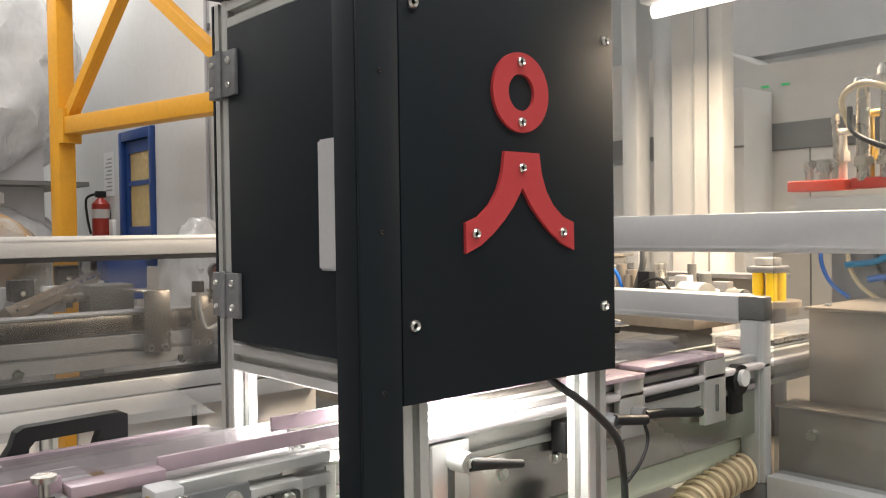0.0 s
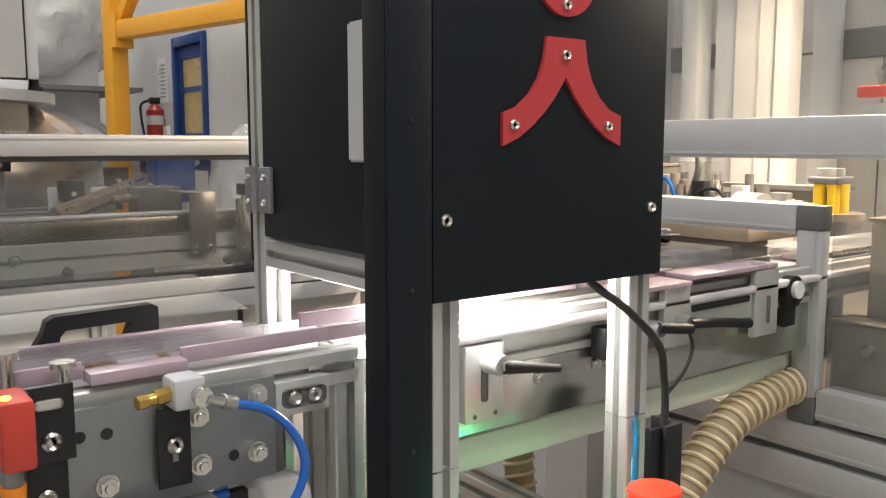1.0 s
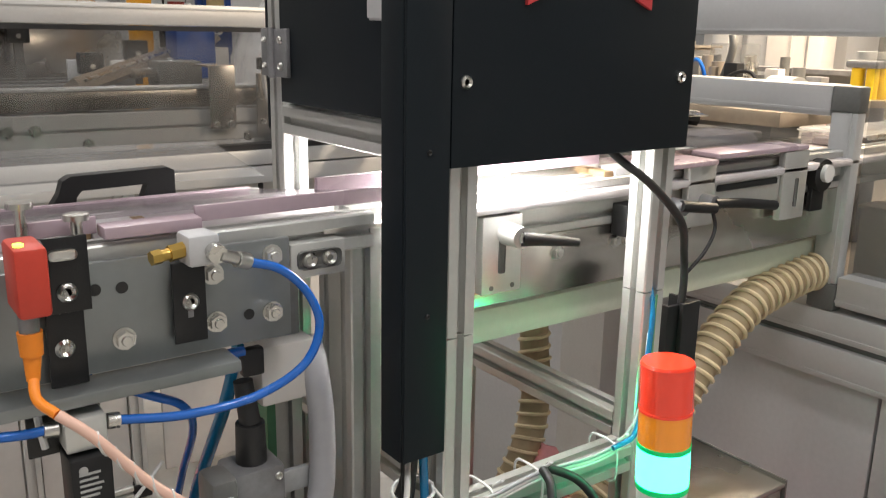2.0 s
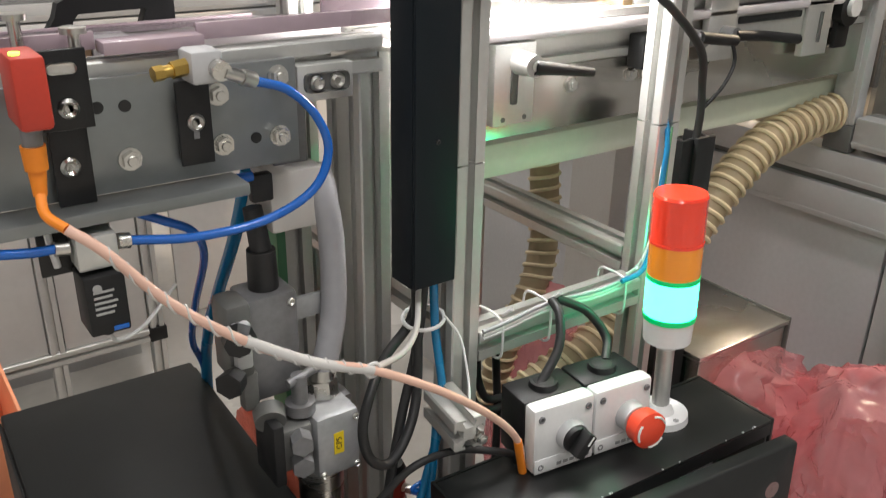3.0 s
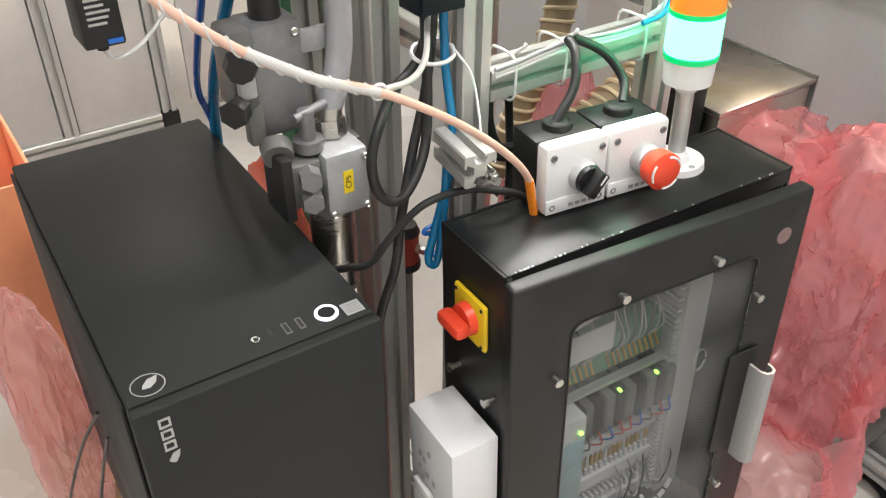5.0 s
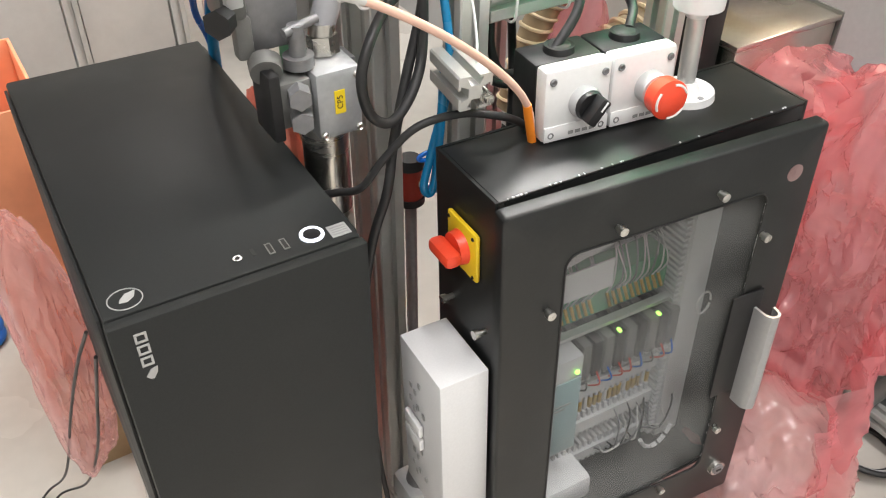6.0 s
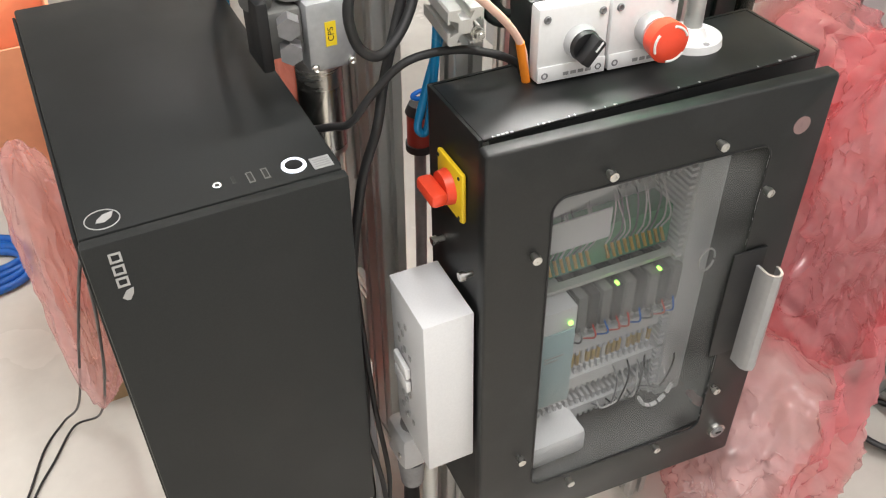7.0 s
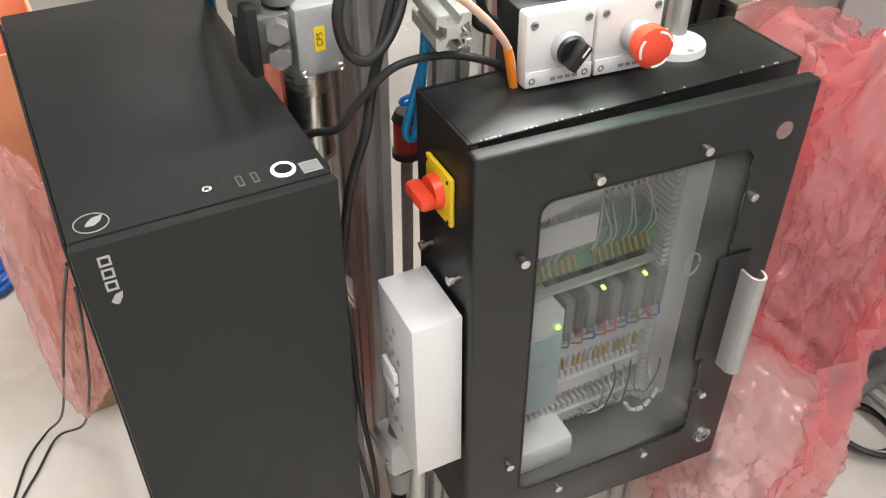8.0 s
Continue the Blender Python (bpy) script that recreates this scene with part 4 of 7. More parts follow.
# ---- push-button boxes and signal tower on the cabinet ----
def operator_box(x0, mushroom):
    m = CAB @ pose(0.0735, 0.0545, 0, 0, 0, -4.6)
    label = "white and black push-button box with red emergency stop" if mushroom else "white and black push-button box with black selector knob"
    e = thing("operator_box", label, "push-button box", "boxes on the cabinet", at=m)
    x1 = x0 + 0.0650
    part("rear_shell", B(x0, 0.018, 0.001, x1, 0.058, 0.0675, 0.003), BLACK_MATT, e)
    part("front_shell", B(x0, 0.0, 0.001, x1, 0.0178, 0.0685, 0.004), WHITE_PLASTIC, e, "white front cover")
    part("front_step", B(x0 + 0.001, -0.0012, 0.0025, x1 - 0.001, 0.0002, 0.017, 0.0006), WHITE_PLASTIC, e)
    for dx in (0.0075, 0.0575):
        for z in (0.0085, 0.0585):
            part("cover_screw", screw((x0 + dx, -0.0002, z), (0, -1, 0), 0.0034, 0.0016), ALU_DARK, e)
    mx = x0 + 0.0325
    part("gland", C((mx, 0.036, 0.0675), (mx, 0.036, 0.073), 0.014, 0.013, 24), BLACK_MATT, e)
    part("gland_mouth", C((mx, 0.036, 0.073), (mx, 0.036, 0.0745), 0.010, 0.008, 20), INK, e)
    cx, cz = x0 + 0.0385, 0.035
    if mushroom:
        part("collar", C((cx, 0.0, cz), (cx, -0.012, cz), 0.0150, 0.0140, 28), GREY_PLASTIC, e)
        part("stem", C((cx, -0.012, cz), (cx, -0.018, cz), 0.0115, 0.0150, 24), RED_PLASTIC, e)
        cap = new_bm()
        cyl(cap, (cx, -0.018, cz), (cx, -0.031, cz), 0.0170, 0.0180, 36)
        cyl(cap, (cx, -0.031, cz), (cx, -0.0345, cz), 0.0180, 0.0130, 36)
        part("mushroom_button", cap, RED_PLASTIC, e, "orange-red mushroom button")
        for a0 in (20, 140, 260):
            ar = [(cx + 0.0152 * math.cos(radians(a0 + 9 * k)), -0.0338, cz + 0.0152 * math.sin(radians(a0 + 9 * k))) for k in range(8)]
            part("turn_mark", T(ar, 0.0011, 6, 2), WHITE_PLASTIC, e)
    else:
        part("collar", C((cx, 0.0, cz), (cx, -0.009, cz), 0.0150, 0.0140, 28), GREY_PLASTIC, e)
        kb = new_bm()
        cyl(kb, (cx, -0.009, cz), (cx, -0.014, cz), 0.0135, 0.0125, 28)
        box(kb, -0.0050, -0.026, -0.0125, 0.0050, -0.013, 0.0125, 0.002, Matrix.Translation((cx, 0, cz)) @ pose(0, 0, 0, 0, 38, 0))
        part("selector_knob", kb, BLACK_MATT, e, "black selector knob")
        part("knob_mark", box(new_bm(), -0.0008, -0.0266, 0.002, 0.0008, -0.0258, 0.0115, 0, Matrix.Translation((cx, 0, cz)) @ pose(0, 0, 0, 0, 38, 0)), WHITE_PLASTIC, e)
    for k in range(4):
        part("print_mark", B(cx - 0.014 + 0.007 * k, -0.0017, 0.0065, cx - 0.009 + 0.007 * k, -0.0011, 0.0095), GREY_INK, e)


operator_box(0.0, False)
operator_box(0.0660, True)


def signal_tower():
    t = thing("signal_tower", "three-colour signal tower, green light on, white foot", "signal tower", at=CAB @ pose(0.240, 0.065, 0))
    part("foot", C((0, 0, 0), (0, 0, 0.007), 0.0285, 0.0275, 36), WHITE_PLASTIC, t)
    part("foot_hub", C((0, 0, 0.007), (0, 0, 0.016), 0.014, 0.010, 28), WHITE_PLASTIC, t)
    for a in (30, 150, 270):
        part("foot_slot", C((0.022 * math.cos(radians(a)), 0.022 * math.sin(radians(a)), 0.007), (0.022 * math.cos(radians(a)), 0.022 * math.sin(radians(a)), 0.0074), 0.003, seg=12), GREY_INK, t)
    part("pole", C((0, 0, 0.014), (0, 0, 0.089), 0.0085, seg=24), ALU, t)
    part("pole_collar", C((0, 0, 0.079), (0, 0, 0.089), 0.010, 0.0115, 24), WHITE_PLASTIC, t)
    part("lower_cap", C((0, 0, 0.088), (0, 0, 0.1115), 0.0225, 0.0238, 40), WHITE_PLASTIC, t)
    part("green_rim", C((0, 0, 0.1115), (0, 0, 0.117), 0.0250, seg=40), GREEN_RIM, t)
    part("green_lens", C((0, 0, 0.117), (0, 0, 0.1525), 0.0245, seg=40), LENS_GREEN, t, "lit green-white lens")
    part("green_rim", C((0, 0, 0.1525), (0, 0, 0.157), 0.0250, seg=40), GREEN_RIM, t)

    def ribbed(z0, z1, r):
        b = new_bm()
        n = 60
        lo = [b.verts.new(((r - (0.0007 if k % 2 else 0)) * math.cos(2 * math.pi * k / n), (r - (0.0007 if k % 2 else 0)) * math.sin(2 * math.pi * k / n), z0)) for k in range(n)]
        hi = [b.verts.new((v.co.x, v.co.y, z1)) for v in lo]
        for k in range(n):
            b.faces.new((lo[k], lo[(k + 1) % n], hi[(k + 1) % n], hi[k]))
        b.faces.new(lo[::-1])
        b.faces.new(hi)
        return b

    # the unlit orange and red sections glow faintly through their material
    part("orange_lens", ribbed(0.157, 0.1885, 0.0245), LENS_ORANGE_GLOW, t, "unlit orange lens with a faint added glow")
    part("seam_ring", C((0, 0, 0.1885), (0, 0, 0.191), 0.0251, seg=40), LENS_RED_GLOW, t)
    part("red_lens", ribbed(0.191, 0.2335, 0.0245), LENS_RED_GLOW, t, "unlit red lens with a faint added glow")
    top = new_bm()
    cyl(top, (0, 0, 0.2335), (0, 0, 0.236), 0.0250, 0.0235, 40)
    part("red_top", top, LENS_RED_GLOW, t)


signal_tower()


# ---- fittings on the conveyor ----
def conveyor_fittings():
    s = thing("reflex_sensor", "red box sensor with orange connector on a black bracket", "sensor")
    part("housing", B(0.333, 0.762, 1.120, 0.352, 0.800, 1.163, 0.003), SENSOR_RED, s)
    part("sensor_lamp", C((0.338, 0.772, 1.163), (0.338, 0.772, 1.1645), 0.003, seg=12), LED_GREEN, s)
    part("connector_neck", C((0.340, 0.776, 1.1195), (0.340, 0.776, 1.109), 0.006, seg=16), ALU_DARK, s)
    plug = new_bm()
    cyl(plug, (0.340, 0.776, 1.109), (0.340, 0.776, 1.094), 0.0075, 0.0068, 16)
    cyl(plug, (0.340, 0.776, 1.094), (0.339, 0.774, 1.078), 0.0055, 0.004, 16)
    part("plug", plug, ORANGE, s, "orange cable plug")
    br = new_bm()
    box(br, 0.353, 0.8095, 1.106, 0.385, 0.8125, 1.157, 0.0006)
    box(br, 0.3535, 0.7985, 1.118, 0.3565, 0.8095, 1.157, 0.0006)
    part("bracket", br, BLACK, s, "bent black steel bracket")
    part("lower_bracket", B(0.356, 0.813, 1.054, 0.380, 0.816, 1.130, 0.0006), BLACK, s)
    part("spacer", B(0.360, 0.816, 1.06, 0.376, 0.8218, 1.10), BLACK, s)
    part("slot", B(0.360, 0.809, 1.142, 0.378, 0.8097, 1.149, 0.003), BOLT, s)
    for x, z in ((0.370, 1.120), (0.366, 1.081)):
        part("bracket_screw", screw((x, 0.8095 if z > 1.1 else 0.813, z), (0, -1, 0), 0.0065, 0.004), BOLT, s)

    f = thing("air_nozzle_fitting", "pneumatic elbow fitting with brass silencer on black bracket", "fitting")
    b2 = new_bm()
    box(b2, 0.441, 0.8155, 1.067, 0.465, 0.8185, 1.127, 0.0006)
    box(b2, 0.445, 0.8185, 1.075, 0.461, 0.8218, 1.10)
    part("bracket", b2, BLACK, f, "black steel bracket")
    part("bracket_screw", screw((0.453, 0.8155, 1.098), (0, -1, 0), 0.0062, 0.004), BOLT, f)
    part("bracket_slot", B(0.4510, 0.8150, 1.086, 0.4550, 0.8156, 1.094), ALU_DARK, f)
    part("valve_block", B(0.447, 0.796, 1.1275, 0.470, 0.822, 1.150, 0.003), GREY_PLASTIC, f)
    br = new_bm()
    cyl(br, (0.447, 0.806, 1.139), (0.436, 0.804, 1.138), 0.0060, seg=6)
    cyl(br, (0.436, 0.804, 1.138), (0.430, 0.803, 1.1375), 0.0042, seg=16)
    cyl(br, (0.430, 0.803, 1.1375), (0.423, 0.802, 1.137), 0.0052, seg=6)
    part("brass_silencer", br, BRASS, f, "brass fitting")
    el = new_bm()
    cyl(el, (0.465, 0.796, 1.138), (0.465, 0.788, 1.137), 0.0068, seg=16)
    cyl(el, (0.467, 0.791, 1.136), (0.480, 0.793, 1.131), 0.0046, seg=16)
    cyl(el, (0.480, 0.793, 1.131), (0.490, 0.796, 1.127), 0.0058, seg=16)
    part("elbow", el, BOLT, f, "bright metal push-in elbow")

    a = thing("angle_bracket", "silver cast angle bracket with two screws", "bracket")
    ab = new_bm()
    box(ab, 0.538, 0.826, 1.098, 0.586, 0.832, 1.126, 0.001)
    box(ab, 0.538, 0.8325, 1.122, 0.586, 0.845, 1.126, 0.001)
    box(ab, 0.538, 0.8325, 1.098, 0.586, 0.845, 1.102, 0.001)
    part("casting", ab, ALU, a)
    part("slot", B(0.543, 0.8252, 1.105, 0.581, 0.8262, 1.120, 0.004), CORNER, a)
    for x in (0.5535, 0.571):
        part("bracket_screw", screw((x, 0.8255, 1.1125), (0, -1, 0), 0.0062, 0.005), BOLT, a)

    p = thing("conveyor_stand", "silver slotted aluminium profile leg of the conveyor", "conveyor stand")
    part("post", profile(new_bm(), (0.618, 0.876, 0.16), (0.618, 0.876, 1.128), 0.03, 0.06, 1, 2), ALU, p)
    part("cap_plate", B(0.572, 0.835, 1.1285, 0.640, 0.880, 1.1325, 0.001), STEEL_X, p, "thin steel cap plate")
    part("post", P((0.586, 0.955, 0.16), (0.586, 0.955, 1.10), 0.03, 0.03), ALU, p)
    part("green_strip", B(0.563, 0.939, 0.62, 0.572, 0.972, 1.02), GREEN_POST, p, "green painted strip")
    part("base_rail", P((0.56, 0.876, 0.145), (0.56, 1.04, 0.145)), ALU, p)
    part("base_rail", P((0.618, 0.80, 0.145), (0.618, 1.04, 0.145)), ALU, p)
    for x, y in ((0.56, 0.90), (0.618, 0.82), (0.618, 1.02)):
        part("foot", C((x, y, 0.0), (x, y, 0.13), 0.012, 0.010, 16), BLACK_MATT, p)

    k = thing("clamp_bracket", "silver slotted clamp plate with black locking lever", "clamp")
    pl = new_bm()
    box(pl, 0.758, 0.862, 1.038, 0.808, 0.874, 1.116, 0.001)
    part("plate", pl, ALU, k)
    part("slot", B(0.7780, 0.8612, 1.058, 0.7860, 0.8622, 1.100, 0.002), CORNER, k)
    for x in (0.770, 0.797):
        part("pin_hole", C((x, 0.8613, 1.044), (x, 0.863, 1.044), 0.0026, seg=12), CORNER, k)
    part("boss", C((0.787, 0.862, 1.098), (0.787, 0.838, 1.098), 0.0115, 0.0105, 24), ALU, k)
    lv = new_bm()
    tube(lv, [(0.787, 0.840, 1.097), (0.815, 0.836, 1.093), (0.854, 0.830, 1.087)], 0.006, 10, 4, lambda i: 0.0075 - 0.0004 * i)
    part("lever", lv, BLACK_MATT, k, "black locking lever")
    part("lever_screw", screw((0.788, 0.8375, 1.098), (0, -1, 0), 0.005, 0.003), BOLT, k)

    q = thing("photo_eye", "small black sensor with two silver screws", "sensor")
    part("housing", B(0.951, 0.855, 1.074, 0.981, 0.8775, 1.110, 0.002), BLACK_MATT, q)
    for z in (1.084, 1.099):
        part("screw_head", screw((0.972, 0.855, z), (0, -1, 0), 0.0045, 0.003), BOLT, q)

    r = thing("guide_bracket", "silver adjustable guide bracket with black levers", "bracket")
    part("plate", B(1.062, 0.862, 1.070, 1.110, 0.872, 1.143, 0.001), ALU, r)
    part("plate", B(1.250, 0.862, 1.058, 1.303, 0.872, 1.147, 0.001), ALU, r)
    part("cross_plate", B(1.112, 0.866, 1.086, 1.248, 0.8765, 1.128, 0.001), ALU, r)
    part("slot", B(1.118, 0.8653, 1.108, 1.24, 0.8663, 1.116, 0.002), INK, r)
    part("slot", B(1.276, 0.8612, 1.074, 1.282, 0.8622, 1.112, 0.002), CORNER, r)
    for x in (1.036, 1.090):
        part("boss", C((x, 0.872, 1.100), (x, 0.845, 1.100), 0.010, 0.009, 20), ALU_DARK, r)
    part("lever", T([(1.030, 0.846, 1.103), (1.052, 0.843, 1.100), (1.083, 0.840, 1.096)], 0.0065, 10, 4), BLACK_MATT, r, "black locking lever")
    part("lever", T([(1.090, 0.846, 1.100), (1.14, 0.843, 1.096), (1.200, 0.838, 1.088)], 0.0060, 10, 4), BLACK_MATT, r, "black locking lever")
    part("cover_tab", B(1.00, 0.856, 1.143, 1.105, 0.905, 1.149, 0.001), PINK_EDGE, r)
    part("cover_tab", B(1.115, 0.862, 1.148, 1.30, 0.905, 1.154, 0.001), PINK_EDGE, r)
    e = thing("roller_tensioner", "black loop tensioner with pale roller on the conveyor rail", "tensioner")
    part("housing", C((1.345, 0.876, 1.110), (1.345, 0.862, 1.110), 0.022, seg=28), BLACK_MATT, e)
    part("roller", C((1.345, 0.8615, 1.113), (1.345, 0.855, 1.113), 0.012, seg=24), WHITE_PLASTIC, e)
    part("arm", B(1.33, 0.868, 1.06, 1.36, 0.876, 1.10, 0.002), BLACK_MATT, e)

    # clear cover over the belt
    c = thing("belt_cover", "clear pinkish plastic cover over the conveyor belt", "cover")
    part("sheet", prism(new_bm(), [(0.852, 1.157), (0.852, 1.160), (1.045, 1.131), (1.045, 1.128)], "x", -0.9, 0.600), PINK_CLEAR, c)
    part("front_lip", B(0.472, 0.8485, 1.148, 0.640, 0.8525, 1.160, 0.0005), PINK_EDGE, c, "pink cut edge")
    part("front_tab", B(0.402, 0.832, 1.146, 0.471, 0.852, 1.1545, 0.0005), PINK_EDGE, c, "pink cut tab")
    part("front_lip", B(-0.9, 0.8485, 1.148, 0.401, 0.8525, 1.160, 0.0005), PINK_EDGE, c, "pink cut edge")
    part("rear_lip", B(-0.9, 1.0455, 1.1245, 0.600, 1.049, 1.133, 0.0005), PINK_EDGE, c)
    part("upper_strip", B(0.60, 0.90, 1.150, 0.95, 0.904, 1.163), PINK_EDGE, c)
    part("sheet", B(1.00, 0.905, 1.158, 1.40, 1.03, 1.161), CLEAR, c)
    for x, y, z in ((0.352, 0.842, 1.160), (0.385, 0.835, 1.150), (0.33, 0.90, 1.16)):
        b = new_bm()
        cyl(b, (x, y, z - 0.03), (x, y, z + 0.012), 0.004, seg=12)
        cyl(b, (x, y, z + 0.012), (x, y, z + 0.016), 0.0085, seg=16)
        part("cover_stud", b, BOLT, c)
    h = thing("cover_handle", "black moulded grip handle on the clear cover", "handle")
    outline = [(0.410, 1.125), (0.434, 1.125), (0.435, 1.136), (0.440, 1.142), (0.500, 1.1435), (0.493, 1.125), (0.526, 1.125), (0.526, 1.155), (0.520, 1.158), (0.431, 1.156), (0.424, 1.152), (0.420, 1.140)]
    hb = prism(new_bm(), outline, "y", 1.052, 1.067)
    part("grip", hb, BLACK_MATT, h)
    fl = thing("clear_flap", "bent clear plastic sheet lying behind the cover", "cover")
    sh = new_bm()
    n, mcount = 14, 6
    grid = [[sh.verts.new((-0.3 + 0.93 * i / n, 1.075 + 0.15 * j / mcount, 1.126 + 0.020 * (j / mcount) + 0.014 * math.sin(2.2 * i / n))) for j in range(mcount + 1)] for i in range(n + 1)]
    for i in range(n):
        for j in range(mcount):
            sh.faces.new((grid[i][j], grid[i + 1][j], grid[i + 1][j + 1], grid[i][j + 1]))
    part("sheet", sh, FLAP_CLEAR, fl)
    part("flap_support", B(-0.3, 1.068, 1.10, 0.62, 1.074, 1.126), ALU, fl)


conveyor_fittings()


# ---- pneumatics under the conveyor ----
def pneumatics():
    s = thing("solenoid_valve", "white valve body with black coil below the conveyor", "solenoid valve")
    part("mount_plate", B(0.338, 0.816, 1.006, 0.386, 0.819, 1.0435, 0.001), BLACK, s)
    part("body", B(0.357, 0.792, 1.014, 0.384, 0.815, 1.038, 0.002), ALU, s, "bright metal valve body")
    part("pin", T([(0.345, 0.8145, 1.046), (0.3455, 0.812, 1.032), (0.348, 0.812, 1.014)], 0.0026, 8, 3), WHITE_PLASTIC, s, "white plastic pin")
    part("port", C((0.355, 0.802, 1.030), (0.346, 0.802, 1.031), 0.005, seg=14), BOLT, s)
    part("port", C((0.386, 0.801, 1.028), (0.394, 0.801, 1.027), 0.0055, seg=14), BOLT, s)
    part("coil", B(0.357, 0.786, 0.968, 0.384, 0.816, 1.0115, 0.002), BLACK_MATT, s, "black coil with worn print")
    for k in range(5):
        part("coil_print", B(0.362, 0.7852, 0.984 + 0.004 * k, 0.374 + 0.0016 * (k % 3), 0.7861, 0.9855 + 0.004 * k), SILVER_INK, s)
    part("coil_print", C((0.365, 0.7861, 1.0035), (0.365, 0.7852, 1.0035), 0.003, seg=12), SILVER_INK, s)
    part("coil_stripe", B(0.372, 0.7852, 0.9705, 0.382, 0.7861, 0.9735), BLUE_TUBE, s)
    part("gland", C((0.371, 0.801, 0.968), (0.371, 0.801, 0.962), 0.004, seg=12), BLACK_MATT, s)

    a = thing("rodless_cylinder_block", "beige plastic block under the conveyor end", "block")
    part("block", B(0.517, 0.842, 0.988, 0.566, 0.90, 1.040, 0.003), CREAM_PAINT, a)
    part("bearing", B(0.498, 0.832, 1.022, 0.516, 0.842, 1.045, 0.002), BLACK_MATT, a)
    part("hanger", B(0.53, 0.86, 1.04, 0.56, 0.89, 1.118), ALU_DARK, a)

    b = thing("filter_regulator", "grey cast air filter regulator with black knobs", "air regulator")
    part("body", B(0.484, 0.828, 0.845, 0.530, 0.868, 0.942, 0.005), ALU_DARK, b)
    part("side_bracket", B(0.530, 0.842, 0.905, 0.578, 0.848, 0.925, 0.001), CAST_GREY, b)
    part("front_yoke", B(0.461, 0.815, 0.880, 0.484, 0.850, 0.948, 0.006), CORNER, b)
    part("gauge_block", B(0.464, 0.806, 0.895, 0.478, 0.815, 0.935, 0.002), GREY_PLASTIC, b)
    part("wing_knob", C((0.467, 0.806, 0.925), (0.462, 0.795, 0.925), 0.014, 0.011, 8), BLACK_MATT, b)
    part("wing_knob", C((0.463, 0.808, 0.890), (0.452, 0.798, 0.890), 0.010, 0.012, 6), BLACK_MATT, b)
    part("round_knob", C((0.492, 0.818, 0.842), (0.488, 0.806, 0.838), 0.014, 0.013, 20), CORNER, b)
    part("yoke_link", B(0.472, 0.818, 0.846, 0.486, 0.832, 0.882, 0.003), CORNER, b)
    pl = new_bm()
    cyl(pl, (0.508, 0.848, 0.942), (0.508, 0.848, 0.976), 0.013, 0.012, 18)
    cyl(pl, (0.508, 0.848, 0.976), (0.505, 0.852, 1.012), 0.009, 0.008, 16)
    part("plug", pl, RUBBER, b, "black cable plug")
    for z in (0.855, 0.932):
        part("casting_screw", screw((0.523, 0.828, z), (0, -1, 0), 0.0035, 0.002), BOLT, b)

    v = thing("drive_valve", "grey cast valve block with yellow label and steel cylinder", "valve", at=pose(-0.022, 0, -0.003))
    part("body", B(0.545, 0.792, 0.772, 0.588, 0.835, 0.836, 0.006), CAST_GREY, v)
    part("label", B(0.561, 0.7912, 0.796, 0.5705, 0.7921, 0.8175), LABEL_YELLOW, v, "yellow label with black letters")
    part("rear_body", B(0.512, 0.798, 0.790, 0.545, 0.835, 0.832, 0.004), CORNER, v)
    part("side_clamp", B(0.505, 0.790, 0.785, 0.515, 0.830, 0.845, 0.002), BLACK_MATT, v)
    for z in (0.800, 0.822):
        part("side_nut", C((0.532, 0.798, z), (0.528, 0.784, z), 0.010, seg=6), ALU_DARK, v)
    part("rear_mount", B(0.575, 0.8355, 0.785, 0.603, 0.86, 0.82), ALU_DARK, v)
    gl = new_bm()
    cyl(gl, (0.570, 0.826, 0.836), (0.570, 0.828, 0.852), 0.0135, seg=6)
    cyl(gl, (0.570, 0.828, 0.852), (0.571, 0.829, 0.862), 0.0115, seg=20)
    part("gland", gl, BOLT, v, "bright metal gland")
    b2 = new_bm()
    cyl(b2, (0.542, 0.815, 0.836), (0.542, 0.815, 0.846), 0.013, seg=20)
    cyl(b2, (0.542, 0.815, 0.846), (0.542, 0.815, 0.872), 0.007, seg=16)
    cyl(b2, (0.530, 0.812, 0.868), (0.562, 0.818, 0.872), 0.004, seg=12)
    part("relief_tap", b2, ALU_DARK, v)
    part("cylinder", C((0.564, 0.826, 0.772), (0.564, 0.826, 0.675), 0.021, seg=32), STEEL, v, "polished steel cylinder")
    part("cylinder_foot", C((0.564, 0.826, 0.675), (0.564, 0.826, 0.60), 0.012, seg=20), STEEL, v)
    for x, z in ((0.583, 0.828), (0.583, 0.778), (0.550, 0.778)):
        part("body_screw", screw((x, 0.792, z), (0, -1, 0), 0.0035, 0.0025), BOLT, v)
    cu = bpy.data.curves.new("label_text", "FONT")
    cu.body, cu.size, cu.extrude, cu.align_x, cu.align_y = "CP5", 0.0075, 0.0001, "CENTER", "CENTER"
    cu.materials.append(INK)
    tx = new("label_text", cu)
    tx.parent = v
    tx.matrix_local = pose(0.5657, 0.7910, 0.8068, 90, -90, 0)

    u = thing("floor_air_unit", "small silver air preparation unit on a stem", "air unit")
    part("body", B(0.560, 0.715, 0.262, 0.640, 0.765, 0.322, 0.010), GREY_PLASTIC, u)
    part("bowl", C((0.58, 0.735, 0.262), (0.58, 0.735, 0.215), 0.018, 0.014, 20), ALU_DARK, u)
    part("cap", C((0.585, 0.738, 0.322), (0.585, 0.738, 0.338), 0.016, 0.013, 20), ALU_DARK, u)
